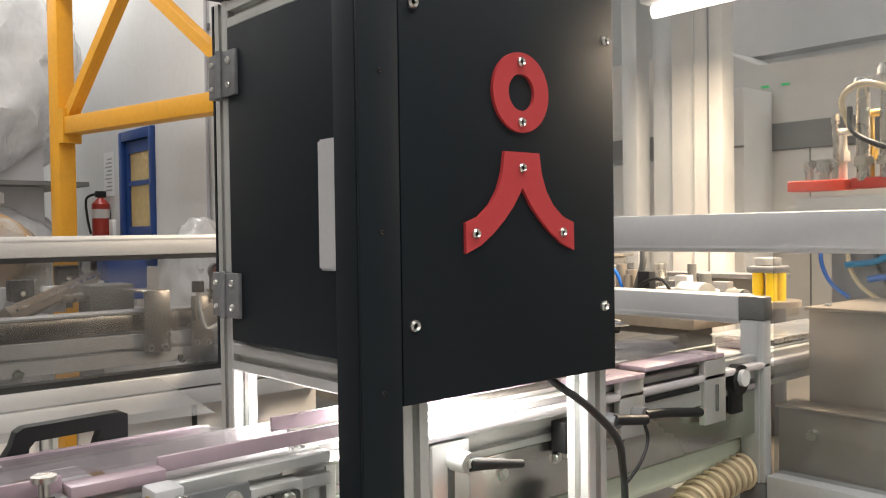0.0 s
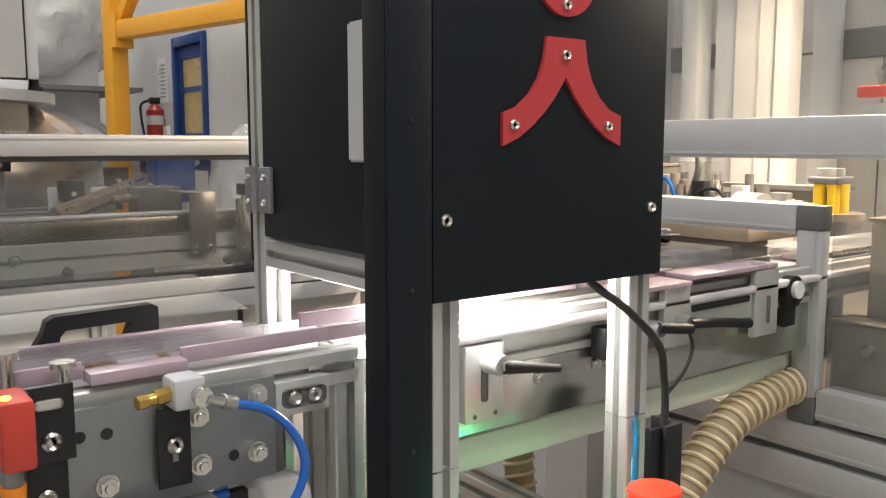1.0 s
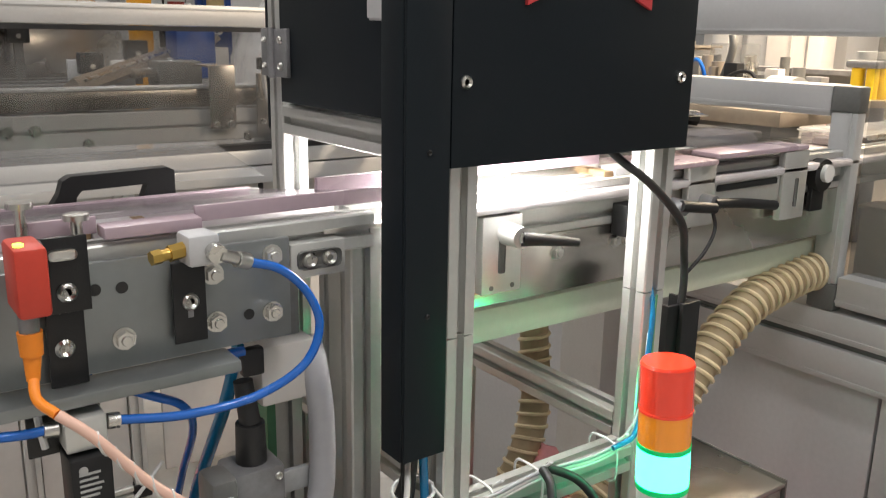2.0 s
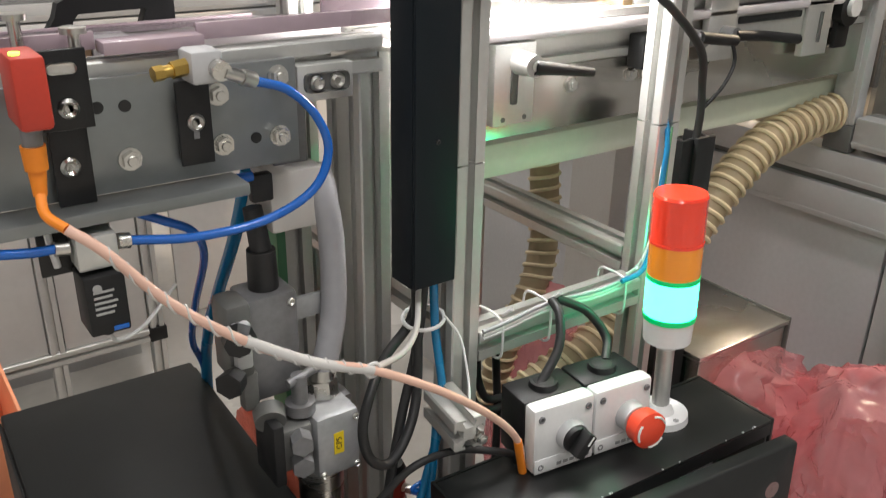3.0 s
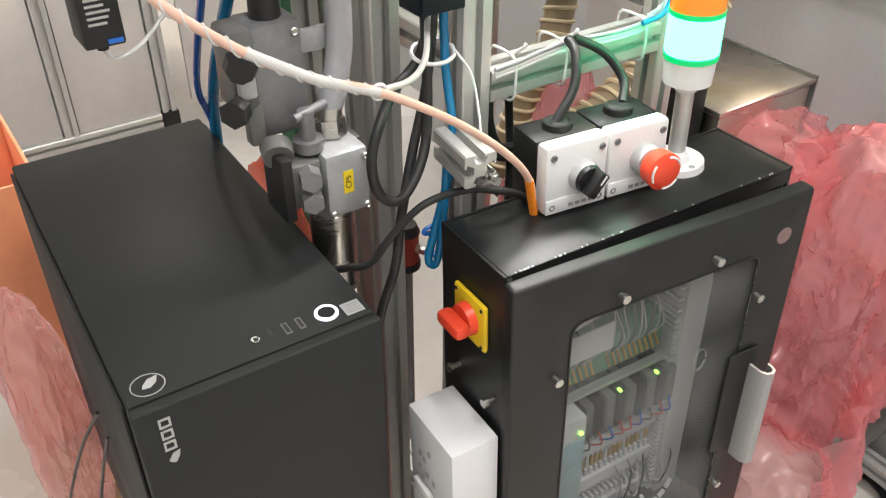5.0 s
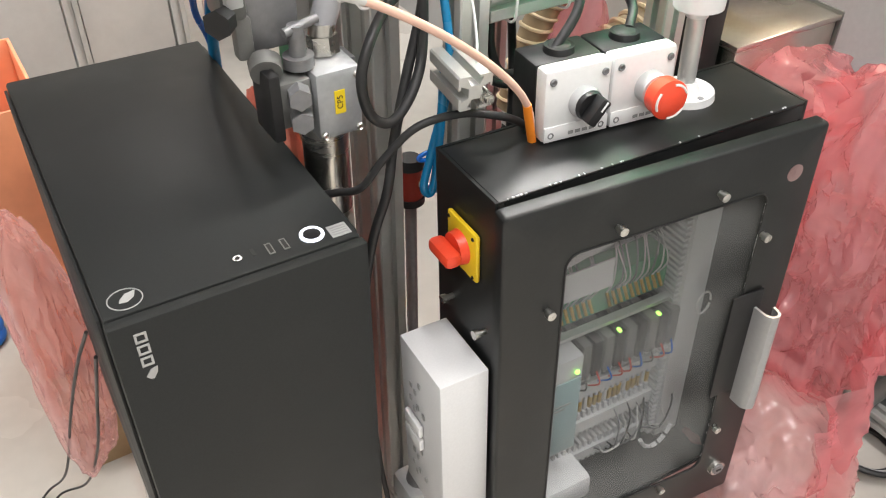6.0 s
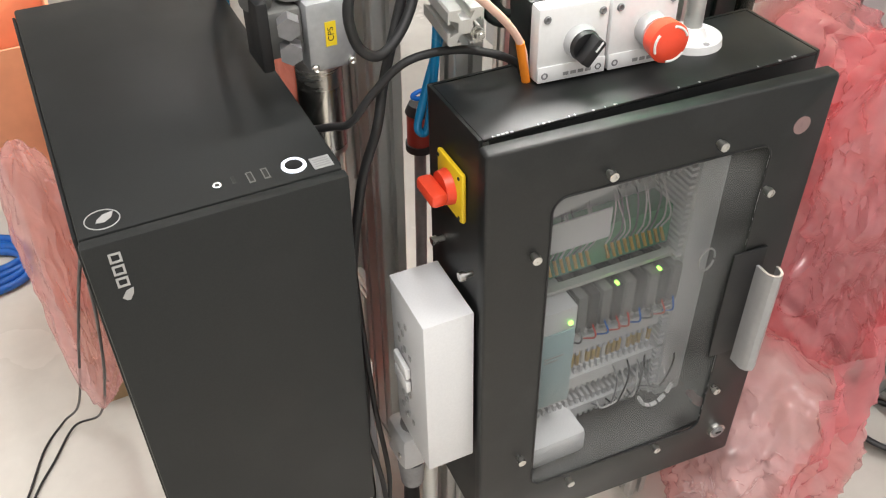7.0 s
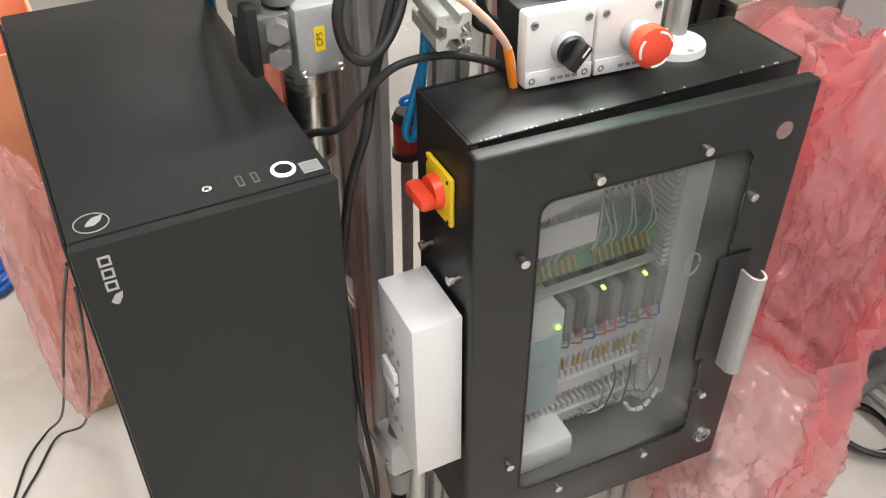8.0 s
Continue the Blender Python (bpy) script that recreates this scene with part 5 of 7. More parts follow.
    part("knob", B(0.615, 0.725, 0.322, 0.632, 0.742, 0.352, 0.003), WHITE_PLASTIC, u)
    part("stem", C((0.61, 0.745, 0.0), (0.61, 0.745, 0.262), 0.010, seg=14), ALU, u)
    for y in (0.725, 0.752):
        part("body_screw", screw((0.560, y, 0.29), (-1, 0, 0), 0.004, 0.002), BOLT, u)

    st = thing("profile_stub", "short open-ended aluminium profile on the frame post", "profile")
    part("profile", profile(new_bm(), (0.637, 0.774, 0.824), (0.629, 0.716, 0.824), 0.030, 0.030, 1, 1, (1, 0, 0)), ALU, st)
    part("nut", screw((0.6385, 0.7155, 0.818), (0, -1, 0), 0.0045, 0.006, True), BOLT, st)


pneumatics()


# ---- cables and tubes ----
def cable(name, points, r, material, label, category="cable", steps=8):
    return single(name, T(points, r, 10, steps), material, label, category)


def cables():
    main = [(0.339, 0.774, 1.080), (0.338, 0.762, 1.070), (0.346, 0.75, 1.063), (0.363, 0.74, 1.048), (0.396, 0.73, 1.008), (0.439, 0.72, 0.972), (0.483, 0.71, 0.946), (0.528, 0.705, 0.927),
            (0.587, 0.70, 0.890), (0.640, 0.70, 0.846), (0.674, 0.705, 0.805), (0.685, 0.708, 0.764)]
    s = thing("sensor_cable", "salmon sensor cable partly wrapped in white spiral sleeve", "cable")
    part("orange_end", T(main[:3], 0.0033, 10), ORANGE, s)
    part("sheath", T(main[2:], 0.0034, 10), SALMON, s)
    part("clear_sleeve", T(main[5:8], 0.0039, 10), CLEAR_TUBE, s, "white spiral sleeve")
    line = smooth_line(main[3:8], 40)
    spiral = []
    for i, c in enumerate(line):
        a = i * 0.55
        spiral.append(c + Vector((0.0042 * math.cos(a) * 0.5, 0.0042 * math.cos(a) * 0.6, 0.0044 * math.sin(a))))
    part("spiral_wrap", tube(new_bm(), spiral, 0.0011, 5, 1), CLEAR_TUBE, s, "milky spiral wrap")
    part("tie", T([(0.528 + 0.0055 * math.cos(a), 0.705, 0.927 + 0.0055 * math.sin(a)) for a in [k * 0.7 for k in range(10)]], 0.0014, 6, 3), WHITE_PLASTIC, s)
    part("orange_end", T(main[-2:], 0.0040, 10), ORANGE, s)
    cable("clear_branch_cable", [(0.531, 0.706, 0.927), (0.571, 0.73, 0.916), (0.600, 0.755, 0.918), (0.622, 0.785, 0.935), (0.630, 0.79, 0.957)], 0.0026, CLEAR_TUBE, "thin milky cable joining the black duct")
    cable("air_tube", [(0.489, 0.796, 1.127), (0.514, 0.793, 1.118), (0.534, 0.79, 1.097), (0.543, 0.79, 1.069), (0.529, 0.79, 1.041), (0.490, 0.792, 1.024), (0.440, 0.798, 1.020), (0.393, 0.801, 1.027)], 0.0034, BLUE_TUBE, "glossy blue air tube in a loop", "air tube")
    cable("air_tube", [(0.347, 0.802, 1.031), (0.328, 0.80, 1.033), (0.29, 0.80, 1.040), (0.2, 0.82, 1.05)], 0.0034, BLUE_TUBE, "glossy blue air tube at the valve", "air tube")
    cable("air_tube", [(0.385, 0.86, 1.040), (0.430, 0.85, 1.018), (0.458, 0.86, 0.998), (0.478, 0.90, 0.956), (0.489, 0.97, 0.879), (0.501, 1.03, 0.805), (0.521, 1.06, 0.74), (0.524, 1.07, 0.60), (0.524, 1.08, 0.02)], 0.0036, BLUE_TUBE, "blue air tube hanging down behind the computer", "air tube")
    cable("air_tube", [(0.515, 0.88, 1.035), (0.516, 0.90, 1.00), (0.516, 0.93, 0.95), (0.516, 0.98, 0.88), (0.516, 1.02, 0.819), (0.522, 1.06, 0.735), (0.526, 1.075, 0.55), (0.526, 1.09, 0.02)], 0.0062, TEAL_TUBE, "thick light blue air tube hanging behind the computer", "air tube")
    cable("air_tube", [(0.543, 0.868, 0.80), (0.543, 0.866, 0.70), (0.545, 0.868, 0.45), (0.55, 0.88, 0.17)], 0.0055, TEAL_TUBE, "light blue air tube beside the steel cylinder", "air tube")
    cable("air_tube", [(0.39, 0.84, 1.043), (0.44, 0.838, 1.043), (0.50, 0.835, 1.044)], 0.0040, BLUE_TUBE, "blue air tube along the rail", "air tube")
    cable("thin_white_cable", [(0.371, 0.801, 0.962), (0.378, 0.80, 0.954), (0.40, 0.81, 0.957), (0.43, 0.83, 0.972)], 0.0015, CLEAR_TUBE, "thin white cable from the coil")
    cable("grey_conduit", [(0.570, 0.862, 1.03), (0.566, 0.845, 1.014), (0.569, 0.84, 0.97), (0.566, 0.835, 0.912), (0.556, 0.83, 0.875), (0.549, 0.829, 0.857)], 0.0115, GREY_HOSE, "smooth grey conduit bent down to the valve", "conduit")
    cable("black_cable_loop", [(0.635, 0.79, 0.957), (0.620, 0.795, 0.90), (0.586, 0.78, 0.884), (0.559, 0.76, 0.869), (0.544, 0.75, 0.842), (0.551, 0.75, 0.809), (0.571, 0.75, 0.798), (0.601, 0.765, 0.816), (0.618, 0.78, 0.853), (0.622, 0.79, 0.957)], 0.0045, RUBBER, "black cable hanging in a loop")
    cable("black_cable", [(0.629, 0.785, 0.957), (0.624, 0.79, 0.877), (0.602, 0.78, 0.82), (0.576, 0.76, 0.768), (0.563, 0.75, 0.729), (0.545, 0.755, 0.66), (0.533, 0.77, 0.5), (0.53, 0.79, 0.2), (0.54, 0.81, 0.006)], 0.0045, RUBBER, "thick black cable running down the post")
    cable("black_cable", [(0.505, 0.82, 0.70), (0.529, 0.78, 0.723), (0.543, 0.76, 0.735), (0.561, 0.75, 0.764), (0.588, 0.74, 0.792), (0.629, 0.735, 0.795), (0.659, 0.72, 0.791), (0.684, 0.722, 0.775), (0.690, 0.722, 0.764)], 0.0036, RUBBER, "black cable arching to the cabinet top")
    cable("air_tube", [(0.640, 0.79, 0.957), (0.640, 0.785, 0.89), (0.640, 0.772, 0.815), (0.621, 0.772, 0.738), (0.613, 0.772, 0.703), (0.622, 0.770, 0.700), (0.628, 0.768, 0.76), (0.632, 0.768, 0.83)], 0.0040, TEAL_TUBE, "blue air tube folded beside the post", "air tube")
    cable("cable_tie", [(0.621 + 0.012 * math.cos(a), 0.774, 0.735 + 0.004 * math.sin(a)) for a in [k * 0.7 for k in range(10)]], 0.0022, BLUE_TUBE, "dark blue tie round the air tube", "cable tie", 3)
    cable("cable_tie", [(0.628 + 0.020 * math.cos(a), 0.786 + 0.014 * math.sin(a), 0.905 + 0.005 * math.sin(a)) for a in [k * 0.7 for k in range(10)]], 0.0018, WHITE_PLASTIC, "white tie round the cables", "cable tie", 3)
    cable("tie_tail", [(0.645, 0.778, 0.905), (0.654, 0.766, 0.885), (0.650, 0.748, 0.855), (0.640, 0.732, 0.841)], 0.0012, WHITE_PLASTIC, "loose white tail of a cable tie", "cable tie")
    cable("box_cable", [(0.717, 0.728, 0.835), (0.744, 0.735, 0.861), (0.757, 0.75, 0.885), (0.763, 0.768, 0.892)], 0.0045, RUBBER, "black cable rising from the selector box")
    cable("box_cable", [(0.795, 0.722, 0.838), (0.812, 0.740, 0.850), (0.800, 0.757, 0.874), (0.768, 0.768, 0.893)], 0.0045, RUBBER, "black cable rising from the emergency stop box")
    for k, (dx, dz, m) in enumerate(((0, 0.0, CLEAR_TUBE), (0.002, 0.004, GREY_HOSE), (-0.002, -0.003, WHITE_PLASTIC))):
        cable("bar_wire", [(0.684, 0.772, 0.876 + dz), (0.708, 0.770, 0.879 + dz), (0.762, 0.771, 0.884 + dz), (0.838, 0.772, 0.879 + dz), (0.884, 0.776, 0.886 + dz), (0.900 + dx, 0.770, 0.929), (0.903 + dx, 0.770, 1.0)], 0.0021, m, "thin pale wire tied along the cross bar")
    cable("air_tube", [(0.86, 0.77, 0.885), (0.888, 0.768, 0.893), (0.898, 0.768, 0.93), (0.900, 0.768, 0.98), (0.905, 0.772, 1.03), (0.92, 0.80, 1.06)], 0.0028, TEAL_TUBE, "light blue tube climbing the post", "air tube")
    cable("green_wire", [(0.885, 0.770, 0.886), (0.903, 0.768, 0.93), (0.9055, 0.768, 1.04)], 0.0012, GREEN_POST, "thin green wire climbing the post")
    for x in (0.705, 0.764, 0.866):
        t = [(x, 0.789 + 0.0205 * math.copysign(abs(math.cos(a)) ** 0.5, math.cos(a)), 0.8655 + 0.0225 * math.copysign(abs(math.sin(a)) ** 0.5, math.sin(a))) for a in [2 * math.pi * k / 16 for k in range(17)]]
        cable("cable_tie", t, 0.0013, WHITE_PLASTIC, "white cable tie round the cross bar", "cable tie", 3)
        cable("tie_tail", [(x, 0.77, 0.892), (x + 0.003, 0.762, 0.900), (x - 0.002, 0.756, 0.905)], 0.0016, WHITE_PLASTIC, "short white tail of a cable tie", "cable tie", 3)
    cable("lamp_cable", [(0.838, 0.80, 1.20), (0.852, 0.782, 1.178), (0.877, 0.762, 1.154), (0.925, 0.762, 1.113), (0.964, 0.785, 1.07), (0.974, 0.79, 1.035), (0.974, 0.792, 1.0)], 0.0042, RUBBER, "black cable hanging from the inspection box")
    rngc = random.Random(31)
    for k in range(7):
        x0, y0 = 0.535 + 0.006 * (k % 4), 0.765 + 0.016 * k
        cable("hanging_cable", [(x0, y0, 0.62 - 0.03 * k), (x0 + rngc.uniform(-0.008, 0.010), y0 - 0.01, 0.50 - 0.02 * k), (x0 + rngc.uniform(-0.006, 0.014), y0 + rngc.uniform(-0.02, 0.02), 0.34),
              (x0 + rngc.uniform(0.0, 0.02), y0 + rngc.uniform(-0.02, 0.02), 0.18), (x0 + 0.01, y0, 0.006)], rngc.choice((0.0032, 0.0042, 0.005)), GREY_HOSE if k == 3 else RUBBER, "dark cable hanging between computer and frame")
    for pts in ([(0.700, 0.806, 0.850), (0.690, 0.798, 0.820), (0.694, 0.792, 0.788), (0.712, 0.790, 0.775), (0.735, 0.795, 0.77)],
                [(0.706, 0.808, 0.848), (0.702, 0.800, 0.812), (0.712, 0.796, 0.785), (0.74, 0.80, 0.776)],
                [(0.690, 0.810, 0.850), (0.682, 0.806, 0.80), (0.684, 0.803, 0.74), (0.686, 0.803, 0.60), (0.688, 0.806, 0.27)],
                [(0.728, 0.808, 0.846), (0.731, 0.806, 0.80), (0.730, 0.80, 0.74), (0.726, 0.80, 0.60), (0.724, 0.81, 0.27)]):
        cable("cabinet_cable", pts, 0.0042, RUBBER, "black cable dropping from the cross bar behind the cabinet")
    red = thing("red_valve_coil", "small red valve coil with blue tube end behind the frame", "valve")
    part("coil", C((0.728, 1.0, 0.515), (0.728, 1.0, 0.560), 0.017, seg=20), DARK_RED, red)
    part("collar", C((0.728, 1.0, 0.505), (0.728, 1.0, 0.515), 0.019, seg=20), BLACK_MATT, red)
    part("cap", C((0.728, 1.0, 0.560), (0.728, 1.0, 0.572), 0.019, 0.014, 20), BLACK_MATT, red)
    part("port", C((0.735, 0.984, 0.540), (0.741, 0.972, 0.540), 0.006, seg=12), BOLT, red)
    part("tube_end", C((0.741, 0.972, 0.540), (0.747, 0.958, 0.540), 0.005, seg=12), BLUE_TUBE, red)
    part("stem", C((0.728, 1.0, 0.0), (0.728, 1.0, 0.505), 0.008, seg=12), ALU_DARK, red)
    cable("sensor_lead", [(1.09, 0.85, 1.095), (1.094, 0.845, 1.07), (1.075, 0.842, 1.045), (1.055, 0.85, 1.02)], 0.0022, RUBBER, "thin black lead under the lever")
    d = thing("cable_trunking", "matt black open cable trunking beside the frame post", "cable duct")
    tr = prism(new_bm(), [(0.953, 0.79), (0.997, 0.79), (0.997, 0.823), (0.993, 0.823), (0.993, 0.794), (0.957, 0.794), (0.957, 0.823), (0.953, 0.823)], "z", 0.60, 1.012)
    part("channel", tr, BLACK_MATT, d)
    part("lid", B(0.969, 0.7835, 0.60, 0.997, 0.7895, 1.014, 0.001), BLACK_MATT, d)
    part("clip", B(0.939, 0.80, 0.70, 0.953, 0.82, 0.72), BLACK_MATT, d)
    cable("floor_cable", [(0.302, 0.86, 0.60), (0.285, 0.95, 0.48), (0.262, 1.04, 0.33), (0.225, 1.14, 0.12), (0.187, 1.215, 0.012), (0.150, 1.18, 0.004), (0.108, 1.09, 0.004), (0.05, 1.0, 0.004)], 0.0019, RUBBER, "thin black cable trailing to the floor")
    cable("floor_cable", [(0.302, 0.84, 0.585), (0.294, 0.93, 0.45), (0.275, 1.03, 0.26), (0.245, 1.15, 0.07), (0.200, 1.20, 0.010), (0.160, 1.15, 0.004), (0.125, 1.10, 0.004), (0.06, 0.98, 0.004)], 0.0019, RUBBER, "thin black cable trailing to the floor")
    for k in range(4):
        cable("floor_air_tube", [(-0.2, 1.70 + 0.02 * k, 0.009), (0.10, 1.72 + 0.015 * k, 0.009), (0.19, 1.66 + 0.012 * k, 0.009 + 0.012 * (k % 2)), (0.14, 1.59 + 0.02 * k, 0.009), (-0.2, 1.60 + 0.02 * k, 0.009)], 0.008, BLUE_TUBE, "coiled blue air tube on the floor", "air tube")


cables()


def ribbed_hose(name, points, label, r=0.026):
    h = thing(name, label, "hose")
    line = smooth_line(points, 26)
    part("web", tube(new_bm(), line, r * 0.93, 18, 1), BROWN_HOSE, h)
    # a spiral rib wound round the middle line
    up = Vector((0.3, 0.2, 0.93))
    sp = []
    length = 0.0
    for i, c in enumerate(line[:-1]):
        dvec = line[i + 1] - c
        d = dvec.normalized()
        a = (up - d * up.dot(d)).normalized()
        up = a
        b = d.cross(a)
        for k in range(6):
            s = length + dvec.length * k / 6
            ang = 2 * math.pi * s / 0.0165
            sp.append(c + dvec * (k / 6) + (a * math.cos(ang) + b * math.sin(ang)) * r * 0.97)
        length += dvec.length
    part("spiral_rib", tube(new_bm(), sp, r * 0.125, 6, 1), CREAM_HOSE, h, "cream spiral rib")


ribbed_hose("suction_hose", [(1.42, 0.895, 0.957), (1.389, 0.90, 0.957), (1.305, 0.90, 0.944), (1.25, 0.90, 0.927), (1.19, 0.90, 0.886), (1.14, 0.90, 0.84), (1.09, 0.90, 0.79), (1.04, 0.90, 0.755), (0.99, 0.90, 0.725), (0.925, 0.905, 0.696), (0.86, 0.92, 0.66)],
            "cream ribbed suction hose curving down beside the guard")
ribbed_hose("suction_hose", [(0.972, 1.02, 0.965), (0.967, 1.01, 0.898), (0.960, 0.995, 0.85), (0.945, 0.985, 0.80), (0.925, 0.98, 0.76), (0.90, 0.99, 0.70), (0.88, 1.0, 0.60)],
            "cream ribbed suction hose hanging under the conveyor", 0.020)


# ---- packing machine behind its guard ----
ALU_SATIN = mat("satin_aluminium_rail", (0.53, 0.535, 0.54), 0.42, 0.35, 0.04, 150, 3, 0.003, stretch=(1, 1, 1))


def right_guard():
    g = thing("machine_guard", "silver aluminium guard frame with clear panels and grey base", "machine guard")
    part("corner_post", B(1.41, 0.862, 0.945, 1.432, 0.902, 1.19, 0.003), ALU_SATIN, g)
    part("post_bead", B(1.4085, 0.870, 0.945, 1.41, 0.873, 1.19), ALU_SATIN, g)
    for z0, z1 in ((1.19, 1.226), (0.905, 0.945)):
        part("corner_cap", B(1.4085, 0.861, z0, 1.4335, 0.9035, z1, 0.003), CORNER, g, "dark grey corner cap")
    rails = (("top_rail", -0.6, 2.0, 1.292, 1.352), ("middle_rail", 0.9035, 2.0, 1.183, 1.226), ("lower_rail", -0.6, 0.860, 0.914, 0.958), ("base_rail", -0.6, 2.0, 0.862, 0.904), ("base_rail", -0.6, 2.0, 0.800, 0.852))
    for name, y0, y1, z0, z1 in rails:
        r = part(name, B(1.41, y0, z0, 1.46, y1, z1, 0.002), ALU_SATIN, g)
        part("rail_bead", B(1.4085, y0, z0 + 0.006, 1.41, y1, z0 + 0.0095), ALU_SATIN, r)
    part("base_gap", B(1.42, -0.6, 0.852, 1.455, 2.0, 0.862), CORNER, g)
    for y0, y1 in ((-0.6, 0.78), (0.785, 1.4), (1.405, 2.0)):
        part("base_panel", B(1.425, y0, 0.03, 1.44, y1, 0.80, 0.001), GREY_PAINT, g, "grey painted base panel")
    part("clear_panel", B(1.432, 0.28, 1.352, 1.436, 1.94, 2.25), CLEAR, g, "clear upper panel").visible_shadow = False
    part("clear_panel", B(1.436, -0.6, 0.958, 1.440, 0.861, 1.292), CLEAR, g, "clear lower panel").visible_shadow = False
    part("upper_post", B(1.41, 0.22, 1.352, 1.46, 0.28, 2.25, 0.002), ALU_SATIN, g)
    part("upper_post", B(1.41, 1.94, 1.352, 1.46, 2.0, 2.25, 0.002), ALU_SATIN, g)
    part("roof_rail", B(1.41, 0.22, 2.25, 1.46, 2.0, 2.31, 0.002), ALU_SATIN, g)
    part("foot", B(1.43, 0.3, 0.0, 1.46, 1.9, 0.03), BLACK_MATT, g)
    part("leg", profile(new_bm(), (1.393, 0.690, 0.0), (1.393, 0.690, 0.798), 0.03, 0.06, 1, 2), ALU, g)
    part("floor_rail", P((1.393, 0.30, 0.055), (1.393, 0.655, 0.055)), ALU, g)

    c = thing("packing_machine_column", "tall warm-lit aluminium column inside the packing machine", "machine column")
    part("face", B(2.30, 1.46, 0.0, 2.36, 1.62, 2.4, 0.003), CREAM_PAINT, c)
    part("face", B(2.32, 1.625, 0.0, 2.38, 1.70, 2.4, 0.012), ALU_SATIN, c)
    part("face", B(2.29, 1.73, 0.0, 2.36, 1.79, 2.4, 0.014), ALU_SATIN, c)
    part("bead", B(2.295, 1.545, 0.0, 2.30, 1.55, 2.4), ALU, c)
    part("bead", B(2.295, 1.50, 0.0, 2.30, 1.503, 2.4), ALU_DARK, c)

    b = thing("packing_machine", "stainless steel deck of the packing machine", "machine")
    part("deck", B(1.55, 0.2, 0.86, 3.0, 2.8, 0.90), STEEL_DARK, b)
    part("body", B(1.6, 0.25, 0.0, 2.95, 2.75, 0.86), GREY_PAINT, b)

    t = thing("steel_bin", "low stainless steel bin behind the guard panel", "bin")
    tk = new_bm()
    box(tk, 1.470, 0.30, 0.902, 1.526, 0.872, 1.051, 0.002)
    part("body", tk, STEEL_DARK, t)
    part("rim", B(1.466, 0.295, 1.0515, 1.526, 0.875, 1.056, 0.001), STEEL_DARK, t)
    part("knob", C((1.470, 0.815, 1.018), (1.458, 0.815, 1.018), 0.008, seg=14), BOLT, t)
    h = thing("steel_housing", "tall stainless steel housing with flat warm-lit lid", "housing")
    part("body", B(1.530, 0.32, 0.902, 1.755, 0.852, 1.198, 0.002), STEEL_DARK, h)
    part("lid", B(1.524, 0.31, 1.1985, 1.76, 0.856, 1.204, 0.001), STEEL_DARK, h)
    part("lid_screw", screw((1.56, 0.835, 1.204), (0, 0, 1), 0.006, 0.004), BOLT, h)
    part("bracket", B(1.515, 0.60, 1.12, 1.530, 0.66, 1.15), ALU_DARK, h)

    f = thing("rod_gripper", "orange-red gripper plate with steel rods and pale air tubes", "gripper")
    part("plate", B(1.78, 0.905, 1.396, 1.83, 1.015, 1.416, 0.003), RED_PLASTIC, f, "orange-red plate")
    part("plate", B(1.80, 0.60, 1.398, 1.84, 0.9045, 1.418, 0.003), SENSOR_RED, f, "dark red plate")
    part("under_block", B(1.79, 0.80, 1.34, 1.84, 0.99, 1.372, 0.003), ALU_DARK, f)
    part("under_block", B(1.785, 0.72, 1.355, 1.84, 1.0, 1.385, 0.003), ALU_SATIN, f)
    part("column", B(1.80, 0.82, 1.0, 1.84, 0.94, 1.34, 0.003), ALU_DARK, f)
    for y, r, z1 in ((0.985, 0.008, 1.435), (0.935, 0.005, 1.52), (0.885, 0.012, 1.58), (0.845, 0.010, 1.60), (0.80, 0.012, 1.57), (0.76, 0.014, 1.61), (0.955, 0.010, 1.43)):
        b2 = new_bm()
        cyl(b2, (1.81, y, 1.412), (1.81, y, z1), r, seg=16)
        cyl(b2, (1.81, y, z1), (1.81, y, z1 + 0.018), r * 1.5, r * 1.3, 12)
        cyl(b2, (1.81, y, 1.44), (1.81, y, 1.455), r * 1.6, seg=6)
        part("rod", b2, BOLT, f, "bright steel rod")
    part("loop_tube", T([(1.80, 0.90, 1.50), (1.79, 0.915, 1.56), (1.79, 0.88, 1.585), (1.79, 0.83, 1.57), (1.79, 0.78, 1.54)], 0.006, 8), CREAM_HOSE, f, "pale looped tube")
    part("loop_tube", T([(1.79, 0.90, 1.545), (1.78, 0.89, 1.50), (1.78, 0.84, 1.47), (1.78, 0.78, 1.455), (1.78, 0.70, 1.44)], 0.005, 8), RUBBER, f)
    part("loop_tube", T([(1.79, 0.72, 1.40), (1.78, 0.78, 1.31), (1.77, 0.84, 1.27), (1.77, 0.90, 1.26)], 0.006, 8), TEAL_TUBE, f)
    part("loop_tube", T([(1.79, 0.70, 1.40), (1.78, 0.74, 1.30), (1.77, 0.80, 1.25), (1.77, 0.86, 1.235)], 0.006, 8), BLUE_TUBE, f)

    hub = thing("valve_gripper", "round grey flange with ball-ended valves and brass nuts", "gripper")
    part("flange", C((1.86, 0.88, 1.358), (1.86, 0.88, 1.366), 0.075, seg=40), CAST_GREY, hub)
    part("flange", C((1.86, 0.88, 1.342), (1.86, 0.88, 1.352), 0.055, seg=40), STEEL_DARK, hub)
    part("stem", C((1.86, 0.88, 0.902), (1.86, 0.88, 1.342), 0.03, seg=24), STEEL_DARK, hub)
    part("tank", C((1.87, 0.79, 1.45), (1.87, 0.79, 1.53), 0.045, 0.040, 32), CREAM_PAINT, hub)
